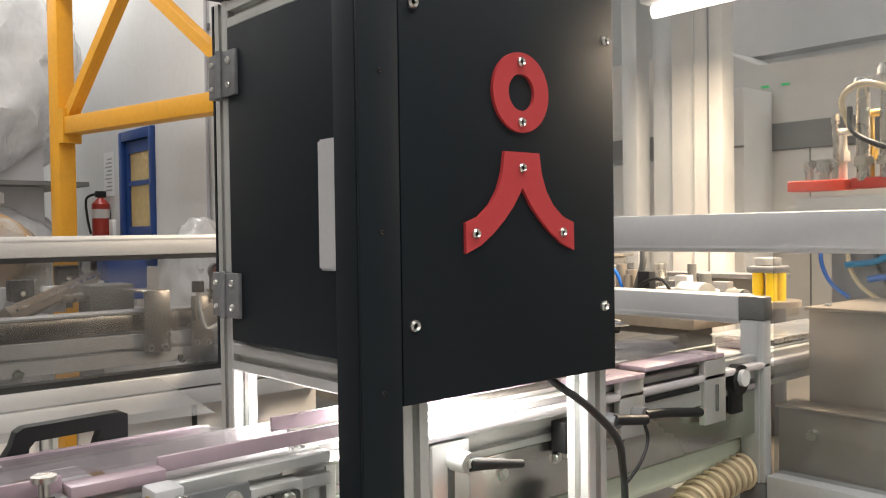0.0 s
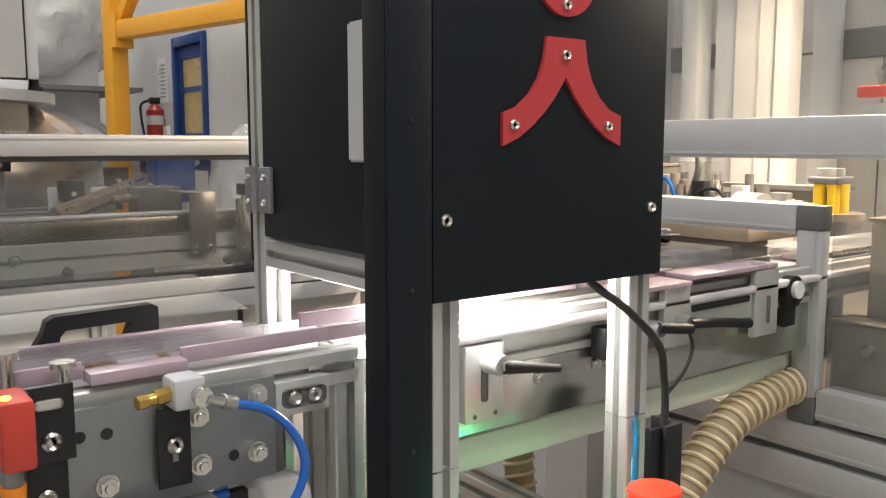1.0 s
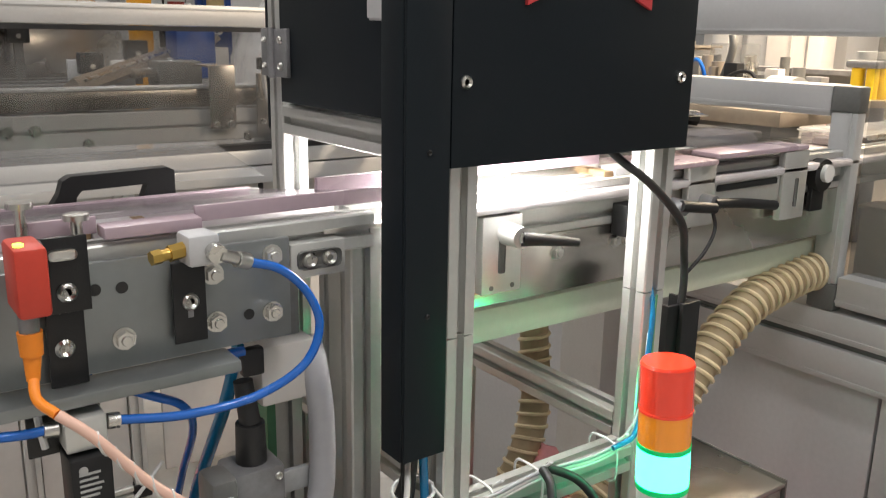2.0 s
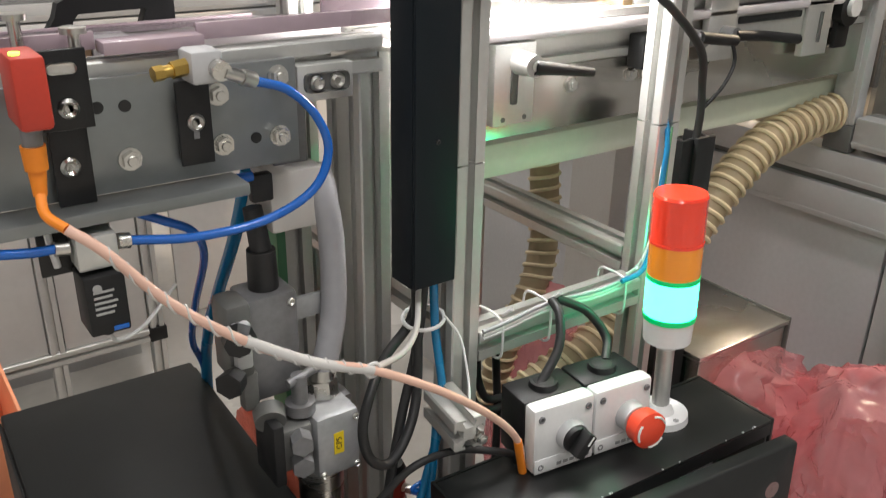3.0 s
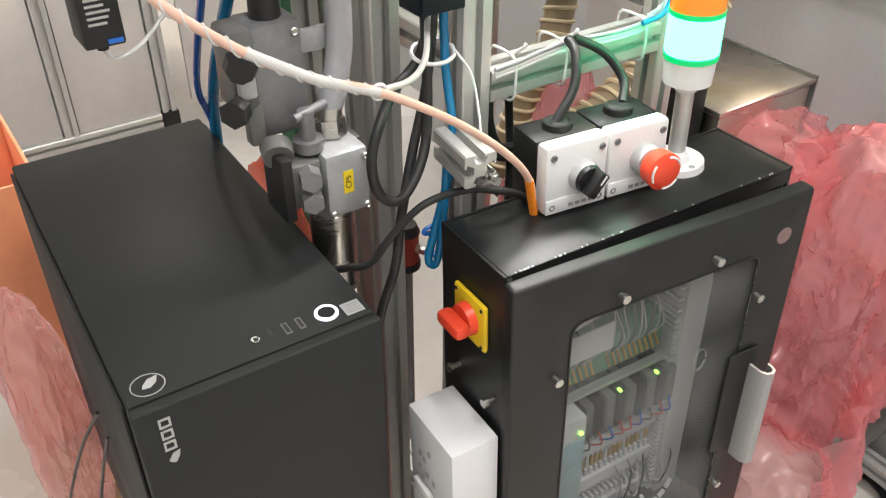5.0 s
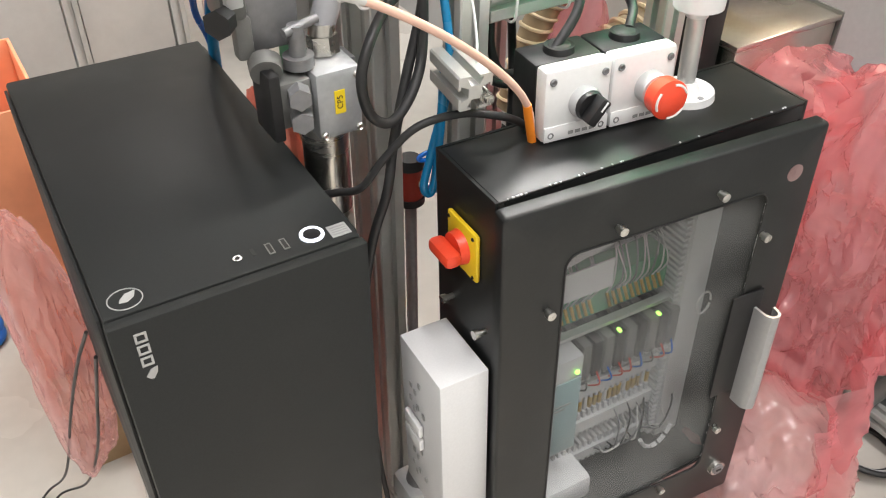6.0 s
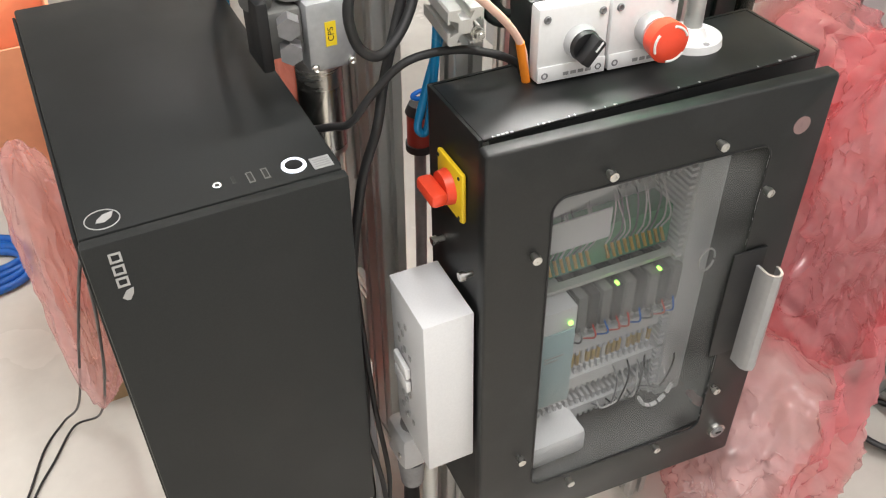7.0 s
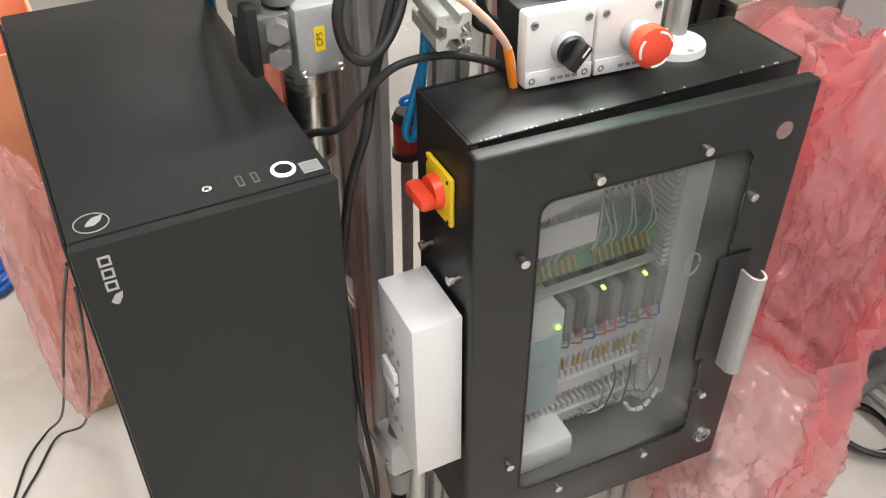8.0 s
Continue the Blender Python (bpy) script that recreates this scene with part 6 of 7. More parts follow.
    part("tank_band", C((1.87, 0.79, 1.485), (1.87, 0.79, 1.495), 0.0475, seg=32), BOLT, hub)
    for q in range(5):
        yy = 0.93 - 0.05 * q
        st = new_bm()
        cyl(st, (1.83, yy, 1.418), (1.83, yy, 1.50 + 0.03 * (q % 3)), 0.007, seg=14)
        cyl(st, (1.83, yy, 1.45), (1.83, yy, 1.47), 0.013, seg=6)
        cyl(st, (1.83, yy - 0.018, 1.505 + 0.03 * (q % 3)), (1.83, yy + 0.018, 1.505 + 0.03 * (q % 3)), 0.007, seg=12)
        part("valve", st, BRASS if q % 2 else CREAM_PAINT, hub)
    for q in range(4):
        y0 = 0.96 - 0.05 * q
        part("lead", T([(1.80, y0, 1.30), (1.785, y0 - 0.01, 1.26), (1.78, y0 - 0.03, 1.225), (1.785, y0 - 0.06, 1.20)], 0.004, 8), (BLUE_TUBE, CREAM_HOSE, RUBBER, BLUE_TUBE)[q], hub)

    y = thing("yellow_spring_stack", "yellow cylinders under a grey cap on a round plate", "spring stack")
    part("base_plate", C((1.9, 1.118, 1.165), (1.9, 1.118, 1.178), 0.065, seg=32), STEEL_DARK, y)
    part("post", C((1.9, 1.118, 0.90), (1.9, 1.118, 1.165), 0.035, seg=24), ALU_DARK, y)
    for a in range(5):
        part("cylinder", C((1.9 + 0.018 * math.cos(a * 1.26), 1.118 + 0.025 * math.sin(a * 1.26), 1.178), (1.9 + 0.018 * math.cos(a * 1.26), 1.118 + 0.025 * math.sin(a * 1.26), 1.235), 0.0115, seg=16), YELLOW, y, "yellow cylinder")
    part("cap", B(1.868, 1.085, 1.2355, 1.932, 1.151, 1.250, 0.005), ALU_DARK, y)
    part("cap_disc", C((1.9, 1.118, 1.252), (1.9, 1.118, 1.266), 0.026, seg=24), ALU, y)

    k = thing("feed_unit", "cluster of steel blocks, clear manifold and dark motor behind the guard", "feed unit")
    part("bed", B(1.75, 1.20, 1.12, 2.2, 2.1, 1.150, 0.002), STEEL_DARK, k)
    # support block coloured dark to imitate the shade in the cavity under the bed
    part("legs", B(1.8, 1.25, 0.90, 1.9, 2.0, 1.12), CORNER, k)
    part("steel_block", B(1.86, 1.55, 1.150, 2.0, 1.80, 1.262, 0.004), STEEL_X, k)
    part("lid", B(1.85, 1.54, 1.2625, 2.01, 1.81, 1.268), STEEL_DARK, k)
    part("dark_block", B(1.84, 1.47, 1.150, 1.90, 1.53, 1.245, 0.004), CORNER, k)
    part("clear_manifold", B(1.86, 1.38, 1.150, 1.93, 1.46, 1.275, 0.003), CLEAR, k)
    part("cap_block", B(1.83, 1.20, 1.150, 1.92, 1.36, 1.20, 0.004), CREAM_PAINT, k)
    part("shelf", B(1.98, 1.15, 1.215, 2.06, 1.45, 1.225), ALU_DARK, k)
    part("shelf_foot", B(1.99, 1.2, 1.15, 2.04, 1.4, 1.215), CORNER, k)
    part("roller_motor", C((1.82, 1.27, 1.19), (1.80, 1.20, 1.19), 0.026, seg=20), ALU, k)
    part("roller_motor", C((1.82, 1.16, 1.185), (1.81, 1.12, 1.185), 0.020, seg=16), CORNER, k)
    part("sensor_tube", T([(1.79, 1.39, 1.16), (1.79, 1.365, 1.215), (1.79, 1.35, 1.27), (1.80, 1.37, 1.31), (1.82, 1.40, 1.32)], 0.008, 10), CORNER, k, "dark bent tube")
    part("tube_tip", C((1.79, 1.40, 1.15), (1.79, 1.39, 1.168), 0.009, seg=12), BLUE_TUBE, k)
    part("dark_rod", C((1.86, 1.83, 1.18), (1.80, 1.66, 1.185), 0.016, seg=14), RUBBER, k)
    part("bright_rod", C((1.84, 1.62, 1.19), (1.80, 1.52, 1.19), 0.012, seg=14), BOLT, k)
    for q in range(6):
        part("top_valve", C((1.90 + 0.01 * (q % 2), 1.30 + 0.085 * q, 1.268 if q > 2 else 1.20), (1.90, 1.30 + 0.085 * q, 1.31 if q > 2 else 1.25), 0.010 + 0.003 * (q % 2), seg=12), (CORNER, BOLT, ALU_DARK)[q % 3], k)
    for q in range(7):
        part("bright_fitting", B(1.79 + 0.01 * (q % 3), 1.24 + 0.07 * q, 1.1505, 1.82, 1.28 + 0.07 * q, 1.165 + 0.01 * (q % 2), 0.003), (BOLT, CREAM_PAINT, ALU_DARK)[q % 3], k)

    rng2 = random.Random(17)
    for q in range(34):
        x0, y0, z0 = 1.76 + rng2.uniform(0, 0.10), 1.17 + rng2.uniform(0, 0.72), 1.1502
        hgt, wd = rng2.uniform(0.02, 0.10), rng2.uniform(0.012, 0.035)
        m = (CORNER, ALU_DARK, BOLT, STEEL_DARK, BLACK_MATT, CREAM_PAINT)[q % 6]
        if q % 3:
            part("small_block", B(x0, y0, z0, x0 + wd, y0 + wd * 1.3, z0 + hgt, 0.002), m, k)
        else:
            part("small_cylinder", C((x0, y0, z0), (x0, y0, z0 + hgt), wd * 0.5, wd * 0.4, 12), m, k)
    for q in range(5):
        y0 = 1.25 + 0.13 * q
        part("air_lead", T([(1.77, y0, 1.16), (1.76, y0 + 0.03, 1.22 + 0.02 * (q % 2)), (1.77, y0 + 0.09, 1.21), (1.78, y0 + 0.13, 1.165)], 0.004, 8), (RUBBER, BLUE_TUBE, CLEAR_TUBE)[q % 3], k)

    d = thing("dark_tray", "dark open tray with blue tube beyond the conveyor", "tray")
    part("tray", B(1.12, 1.10, 1.120, 1.55, 1.40, 1.135, 0.004), BLACK_MATT, d)
    part("tray_wall", B(1.12, 1.40, 1.120, 1.55, 1.41, 1.205, 0.002), BLACK_MATT, d)
    part("tray_leg", B(1.3, 1.2, 0.0, 1.34, 1.3, 1.12), ALU, d)
    part("blue_tube", T([(1.16, 1.20, 1.145), (1.24, 1.18, 1.158), (1.32, 1.16, 1.148), (1.38, 1.17, 1.142)], 0.006, 8), BLUE_TUBE, d)
    part("dark_bundle", T([(1.2, 1.30, 1.15), (1.30, 1.26, 1.165), (1.42, 1.24, 1.16), (1.5, 1.2, 1.15)], 0.014, 8), RUBBER, d)
    part("foil", prism(new_bm(), [(1.26, 1.13), (1.40, 1.10), (1.44, 1.16), (1.30, 1.19)], "z", 1.166, 1.168), BOLT, d)
    part("tray_block", B(1.14, 1.12, 1.1355, 1.22, 1.18, 1.155, 0.003), CORNER, d)

    p = thing("rear_machine", "grey sheet metal machine with a dark band and rounded hood", "machine")
    part("lower", B(3.3, 0.2, 0.0, 3.7, 2.6, 1.62, 0.01), GREY_SHEET, p)
    part("dark_band", B(3.29, 0.2, 1.6205, 3.7, 2.6, 1.72), CORNER, p)
    part("hood", prism(new_bm(), [(0.2, 1.721), (2.6, 1.721), (2.6, 2.05), (2.1, 2.05), (1.9, 1.95), (0.2, 1.95)], "x", 3.3, 3.7), GREY_SHEET, p)
    part("upper", B(3.6, 0.2, 2.0505, 3.7, 2.6, 2.8), GREY_PAINT, p)
    part("door_line", B(3.297, 1.70, 0.3, 3.30, 1.705, 1.62), CORNER, p)
    part("side_box", B(3.08, 1.84, 0, 3.2895, 2.06, 1.84, 0.01), GREY_SHEET, p)
    part("box_seam", B(3.078, 1.84, 1.62, 3.08, 2.06, 1.628), CORNER, p)
    for y in (1.78, 1.86):
        part("green_lamp", B(3.295, y, 1.86, 3.30, y + 0.03, 1.868), GREEN_RIM, p)
    part("white_lamp", B(3.295, 1.72, 1.40, 3.30, 1.80, 1.408), WHITE_PLASTIC, p)

    l = thing("tube_lamp", "glowing fluorescent tube inside the packing machine", "lamp")
    part("tube", C((1.95, 0.55, 1.848), (1.95, 1.43, 1.848), 0.016, seg=20), TUBE_GLOW, l)
    part("holder", B(1.92, 0.53, 1.866, 1.98, 1.45, 1.89, 0.004), WHITE_PAINT, l)
    for y in (0.62, 1.36):
        part("hanger", B(1.94, y, 1.89, 1.96, y + 0.03, 2.4), WHITE_PAINT, l)
    part("crossbar", B(1.90, 0.3, 2.4, 2.4, 2.8, 2.44), ALU_SATIN, l)
    tr = thing("tray_row", "clear and pink trays lit on the belt in the machine", "trays")
    for k in range(6):
        x = 1.50 + 0.085 * k
        part("tray", B(x, 0.92, 1.1285, x + 0.07, 1.0, 1.146, 0.003), (PINK_CLEAR, CLEAR, WHITE_FILM)[k % 3], tr)
        part("insert", B(x + 0.012, 0.935, 1.130, x + 0.055, 0.985, 1.140, 0.002), (WHITE_PLASTIC, CARD, PINK_EDGE)[k % 3], tr)
    # added white sheet: its whiteness imitates the strong light on the belt here
    w = thing("lit_belt_sheet", "white sheet added over the trays in place of the brightly lit belt", "film")
    part("web", B(1.52, 0.905, 1.1465, 1.86, 1.02, 1.1485), WHITE_FILM, w)
    part("web_edge", B(1.52, 0.899, 1.143, 1.86, 0.9045, 1.1505, 0.001), BOLT, w)


right_guard()


# ---- machine behind the conveyor ----
def left_guard():
    g = thing("rear_guard", "silver profile guard with clear panel behind the conveyor", "machine guard")
    part("top_rail", B(-2.5, 2.0, 1.290, 1.38, 2.06, 1.332, 0.002), ALU_SATIN, g)
    part("rail_bead", B(-2.5, 1.998, 1.322, 1.38, 2.0, 1.325), ALU_SATIN, g)
    part("rail_seal", B(-2.5, 1.999, 1.280, 1.38, 2.05, 1.2895), RUBBER, g)
    for z0, z1 in ((0.996, 1.028), (0.955, 0.992)):
        part("lower_rail", B(-2.5, 2.0, z0, 1.38, 2.06, z1, 0.002), ALU_SATIN, g)
    part("dark_gap", B(-2.5, 2.01, 1.028, 1.38, 2.05, 1.040), RUBBER, g)
    part("clear_panel", B(-2.5, 2.03, 1.04, 1.38, 2.034, 1.280), SMOKE_CLEAR, g, "clear plastic panel").visible_shadow = False
    for x in (0.02, 0.335, 0.52, 0.735):
        part("base_post", P((x, 2.03, 0.30), (x, 2.03, 0.955)), ALU, g)
        part("leg", P((x, 2.03, 0.0), (x, 2.03, 0.27)), ALU, g)
    for x0, x1 in ((-2.5, 0.0), (0.04, 0.317), (0.353, 0.502), (0.538, 0.717)):
        part("base_panel", B(x0, 2.025, 0.30, x1, 2.04, 0.955, 0.001), CREAM_PAINT, g, "cream base panel")
        part("panel_seam", B(x0, 2.0235, 0.66, x1, 2.0245, 0.664), GREY_INK, g)
    part("base_rail", P((-2.5, 2.03, 0.285), (0.72, 2.03, 0.285), side=(0, 1, 0)), ALU, g)
    part("corner_block", B(0.715, 2.012, 0.268, 0.755, 2.05, 0.302, 0.003), BLACK_MATT, g)
    for x0, x1 in ((0.80, 1.05), (1.06, 1.38)):
        part("base_panel", B(x0, 2.05, 0.30, x1, 2.06, 0.955, 0.001), CREAM_PAINT, g, "cream base panel")
    part("panel_edge", B(1.05, 2.045, 0.30, 1.06, 2.06, 0.955), INK, g)

    c = thing("rear_conveyor", "brownish steel conveyor channel with bolts inside the rear machine", "conveyor")
    part("channel", B(-2.5, 2.10, 1.118, 1.38, 2.16, 1.158, 0.002), STEEL_X, c)
    part("channel_top", B(-2.5, 2.095, 1.1585, 1.38, 2.17, 1.163), ALU_SATIN, c)
    part("side_profile", profile(new_bm(), (-2.5, 2.12, 1.078), (1.38, 2.12, 1.078), 0.05, 0.07, 1, 1, (0, 1, 0)), ALU_SATIN, c)
    for x in (0.55, 0.60, 0.70, 1.05, 0.20):
        part("bolt", screw((x, 2.095, 1.082 if x < 0.65 else 1.05), (0, -1, 0), 0.010, 0.006, True), BOLT, c)
    part("floor_stand", B(-1.0, 2.12, 0.0, -0.9, 2.18, 1.04), ALU, c)
    part("floor_stand", B(1.1, 2.12, 0.0, 1.2, 2.18, 1.04), ALU, c)

    b = thing("steel_bracket", "folded stainless bracket bolted to the rear conveyor", "bracket")
    part("front_leg", B(0.955, 2.075, 1.070, 1.015, 2.079, 1.208, 0.001), STEEL_X, b)
    part("top", B(0.955, 2.079, 1.204, 1.015, 2.20, 1.208, 0.001), STEEL_X, b)
    part("rear_leg", B(1.012, 2.0795, 1.12, 1.016, 2.20, 1.2035), STEEL_X, b)
    for x in (0.968, 1.002):
        part("bracket_bolt", screw((x, 2.075, 1.080), (0, -1, 0), 0.008, 0.005), BOLT, b)
    s = thing("reflector_stand", "steel stand with round pink reflector and pale tube", "sensor stand")
    part("plate", B(1.065, 2.075, 1.050, 1.118, 2.079, 1.19, 0.001), STEEL_X, s)
    part("head", C((1.13, 2.07, 1.245), (1.13, 2.085, 1.245), 0.020, seg=24), ALU_DARK, s)
    part("reflector", C((1.13, 2.069, 1.247), (1.13, 2.0695, 1.247), 0.013, seg=24), mat("pink_reflector", (0.65, 0.2, 0.22), 0.3), s, "round pink reflector")
    part("head_stem", B(1.112, 2.072, 1.18, 1.148, 2.082, 1.245, 0.003), ALU_DARK, s)
    for z in (1.175, 1.186, 1.197):
        part("arm", B(1.11, 2.07, z, 1.20, 2.09, z + 0.007), BOLT, s)
    part("sensor", C((1.075, 2.06, 1.20), (1.075, 2.06, 1.225), 0.014, seg=16), BLACK_MATT, s)
    part("pale_tube", T([(1.075, 2.06, 1.20), (1.078, 2.058, 1.16), (1.085, 2.056, 1.13), (1.095, 2.055, 1.115), (1.12, 2.055, 1.125), (1.13, 2.056, 1.15)], 0.005, 8), CLEAR_TUBE, s)
    for x in (1.078, 1.106):
        part("stand_bolt", screw((x, 2.075, 1.082), (0, -1, 0), 0.008, 0.005), BOLT, s)

    i = thing("infeed_track", "grey inclined track with black clips inside the rear machine", "track")
    part("track", T([(0.72, 2.28, 1.150), (1.05, 2.75, 1.195), (1.46, 3.33, 1.25)], 0.026, 4, 3), STEEL_DARK, i)
    part("track_lip", T([(0.745, 2.265, 1.170), (1.075, 2.735, 1.215), (1.485, 3.315, 1.27)], 0.005, 4, 3), BOLT, i)
    part("bed", B(-1.5, 2.4, 1.10, 0.9, 3.4, 1.13), ALU_DARK, i)
    part("bed_stand", B(-1.4, 2.45, 0.0, 0.8, 2.5, 1.10), GREY_PAINT, i)
    part("track_stand", B(1.38, 3.2, 0.0, 1.46, 3.3, 1.22), GREY_PAINT, i)
    for x, y, z in ((0.846, 2.60, 1.165), (1.00, 2.72, 1.195), (1.163, 2.90, 1.225), (0.55, 2.75, 1.20), (0.75, 3.0, 1.235)):
        k = part("clip", B(x - 0.03, y, z, x + 0.03, y + 0.04, z + 0.055, 0.004), BLACK_MATT, i)
        part("clip_post", B(x - 0.012, y + 0.01, 1.13, x + 0.012, y + 0.03, z), CORNER, k)
        part("clip_bolt", C((x, y, z + 0.02), (x, y - 0.006, z + 0.02), 0.007, seg=10), BOLT, k)
    for x, y in ((0.90, 2.62), (0.80, 2.66), (1.06, 2.78)):
        part("white_stop", B(x, y, 1.13, x + 0.06, y + 0.02, 1.20, 0.003), WHITE_PLASTIC, i)
    for q in range(5):
        part("bed_seam", B(-1.5, 2.5 + 0.16 * q, 1.1305, 0.9, 2.506 + 0.16 * q, 1.1345), CORNER, i)
    m = thing("blue_actuator", "blue and dark actuator cluster inside the rear machine", "actuator")
    part("blue_housing", B(1.12, 2.75, 1.14, 1.24, 2.85, 1.29, 0.01), BLUE_PAINT, m)
    part("dark_head", B(1.00, 2.55, 1.12, 1.12, 2.65, 1.20, 0.008), CORNER, m)
    part("rod", C((0.92, 2.52, 1.17), (1.0, 2.58, 1.17), 0.012, seg=12), BOLT, m)
    part("stand", B(1.05, 2.6, 0.0, 1.2, 2.8, 1.12), GREY_PAINT, m)

    h = thing("hopper_machine", "cream cabinet over a rounded stainless hopper", "machine")
    part("cabinet", B(-0.6, 3.0, 1.506, 0.835, 3.6, 2.6, 0.006), CREAM_PAINT, h)
    part("cabinet_edge", B(0.8355, 3.005, 1.506, 0.8395, 3.6, 2.6), INK, h)
    part("side_panel", B(0.840, 3.01, 1.506, 0.872, 3.6, 2.6, 0.003), WHITE_PAINT, h)
    part("cabinet_seam", B(-0.6, 3.003, 1.501, 0.838, 3.6, 1.5055), INK, h)
    part("plinth", B(-0.6, 3.0, 1.473, 0.838, 3.6, 1.5005, 0.003), WHITE_PAINT, h)
    part("post", C((0.865, 3.05, 1.472), (0.865, 3.05, 1.4845), 0.024, seg=20), BLACK_MATT, h)
    part("post", C((0.865, 3.05, 1.485), (0.865, 3.05, 1.5055), 0.014, seg=20), BLACK_MATT, h)
    part("flange", C((0.53, 3.3, 1.440), (0.53, 3.3, 1.4715), 0.44, seg=64), ALU_SATIN, h)
    part("neck", C((0.50, 3.3, 1.30), (0.50, 3.3, 1.4395), 0.39, seg=64), STEEL_DARK, h)
    part("neck_band", C((0.50, 3.3, 1.345), (0.50, 3.3, 1.355), 0.394, seg=64), BOLT, h)
    part("cabinet_bolt", C((0.70, 2.995, 1.58), (0.70, 3.0, 1.58), 0.006, seg=12), INK, h)
    dome = new_bm()
    bmesh.ops.create_uvsphere(dome, u_segments=40, v_segments=24, radius=1.0, matrix=Matrix.Translation((0.70, 3.45, 1.22)) @ Matrix.Diagonal((0.46, 0.36, 0.26, 1)))
    part("dome", dome, STEEL_X, h, "rounded stainless dome")
    part("stand", B(0.0, 3.0, 0, 0.9, 3.5, 1.10), GREY_PAINT, h)


left_guard()


# ---- far side of the hall ----
def far_side():
    g = thing("yellow_gantry", "yellow painted steel column and braced beam", "steel frame", at=pose(1.873, 5.543, 0, 0, 0, 12))
    part("column", B(-0.052, -0.052, 0, 0.052, 0.052, 4.0, 0.004), YELLOW_STEEL, g)
    part("beam", B(-0.05, -2.9, 1.93, 0.05, -0.052, 2.03, 0.003), YELLOW_STEEL, g)
    part("upper_beam", B(-0.05, -2.9, 2.75, 0.05, -0.052, 2.86, 0.003), YELLOW_STEEL, g)
    for y0, y1 in ((-0.10, -0.72), (-1.66, -0.75)):
        part("brace", profile(new_bm(), (0, y0, 2.05), (0, y1, 2.74), 0.07, 0.06, 1, 1, (1, 0, 0), 0.001, 0.001), YELLOW_STEEL, g)
    part("gusset", B(-0.057, -0.11, 1.88, 0.057, -0.052, 2.08), YELLOW_STEEL, g)
    part("column", B(-0.07, -3.04, 0, 0.07, -2.9, 2.8, 0.004), YELLOW_STEEL, g)

    d = thing("door_1", "blue framed door with two yellowish panes, closed", "door", kind="structure")
    part("frame", B(2.62, 6.05, 0, 2.66, 6.10, 2.10, 0.003), DOOR_BLUE, d)
    part("frame", B(2.62, 6.61, 0, 2.66, 6.66, 2.10, 0.003), DOOR_BLUE, d)
    part("frame", B(2.62, 6.1005, 2.03, 2.66, 6.6095, 2.10, 0.003), DOOR_BLUE, d)
    leaf = new_bm()
    box(leaf, 2.655, 6.103, 0.02, 2.695, 6.155, 2.025)
    box(leaf, 2.655, 6.555, 0.02, 2.695, 6.607, 2.025)
    for z0, z1 in ((0.02, 1.40), (1.70, 1.735), (1.94, 2.025)):
        box(leaf, 2.655, 6.1555, z0, 2.695, 6.5545, z1)
    part("leaf", leaf, DOOR_BLUE, d)
    amber = mat("yellowed_glass", (0.50, 0.36, 0.14), 0.25, 0.0, 0.15, 20, 4, 0.02)
    part("pane", B(2.67, 6.1555, 1.4005, 2.68, 6.5545, 1.6995), amber, d, "yellowish pane")
    part("pane", B(2.67, 6.1555, 1.7355, 2.68, 6.5545, 1.9395), amber, d, "yellowish pane")
    part("handle", C((2.62, 6.58, 1.32), (2.655, 6.58, 1.32), 0.015, seg=12), BOLT, d)

    e = thing("fire_extinguisher", "red fire extinguisher with pale label on the wall", "fire extinguisher", at=pose(0.02, -0.34, 0.02))
    part("cylinder", C((2.56, 7.28, 1.22), (2.56, 7.28, 1.56), 0.066, seg=28), DARK_RED, e)
    part("shoulder", C((2.56, 7.28, 1.56), (2.56, 7.28, 1.61), 0.066, 0.02, 28), DARK_RED, e)
    part("valve", B(2.52, 7.26, 1.61, 2.60, 7.30, 1.66, 0.008), BLACK_MATT, e)
    part("hose", T([(2.53, 7.30, 1.64), (2.48, 7.36, 1.60), (2.49, 7.37, 1.45), (2.51, 7.36, 1.33)], 0.010, 8), RUBBER, e)
    part("label", C((2.56, 7.28, 1.45), (2.56, 7.28, 1.52), 0.0665, seg=28), CREAM_PAINT, e)
    part("band", C((2.56, 7.28, 1.22), (2.56, 7.28, 1.27), 0.0667, seg=28), GREEN_POST, e)
    part("wall_hook", B(2.60, 7.26, 1.35, 2.65, 7.30, 1.5), CORNER, e)
    n = thing("wall_notice", "white notice sheet on the wall", "notice", at=pose(0, -0.19, -0.04))
    part("sheet", B(2.643, 7.02, 1.68, 2.649, 7.22, 2.02), WHITE_PAINT, n)
    for k in range(9):
        part("print_bar", B(2.6415, 7.05, 1.72 + 0.03 * k, 2.643, 7.19 - 0.02 * (k % 3), 1.732 + 0.03 * k), GREY_INK, n)
    part("switch_box", B(2.62, 7.0, 1.3, 2.65, 7.08, 1.5, 0.004), WHITE_PLASTIC, n)
    cd = thing("wall_conduit", "thin grey conduit running up the wall", "conduit")
    part("pipe", C((2.63, 5.2, 1.0), (2.63, 5.2, 4.0), 0.012, seg=12), GREY_HOSE, cd)
    part("clip", B(2.63, 5.18, 2.6, 2.65, 5.22, 2.64), ALU_DARK, cd)


far_side()


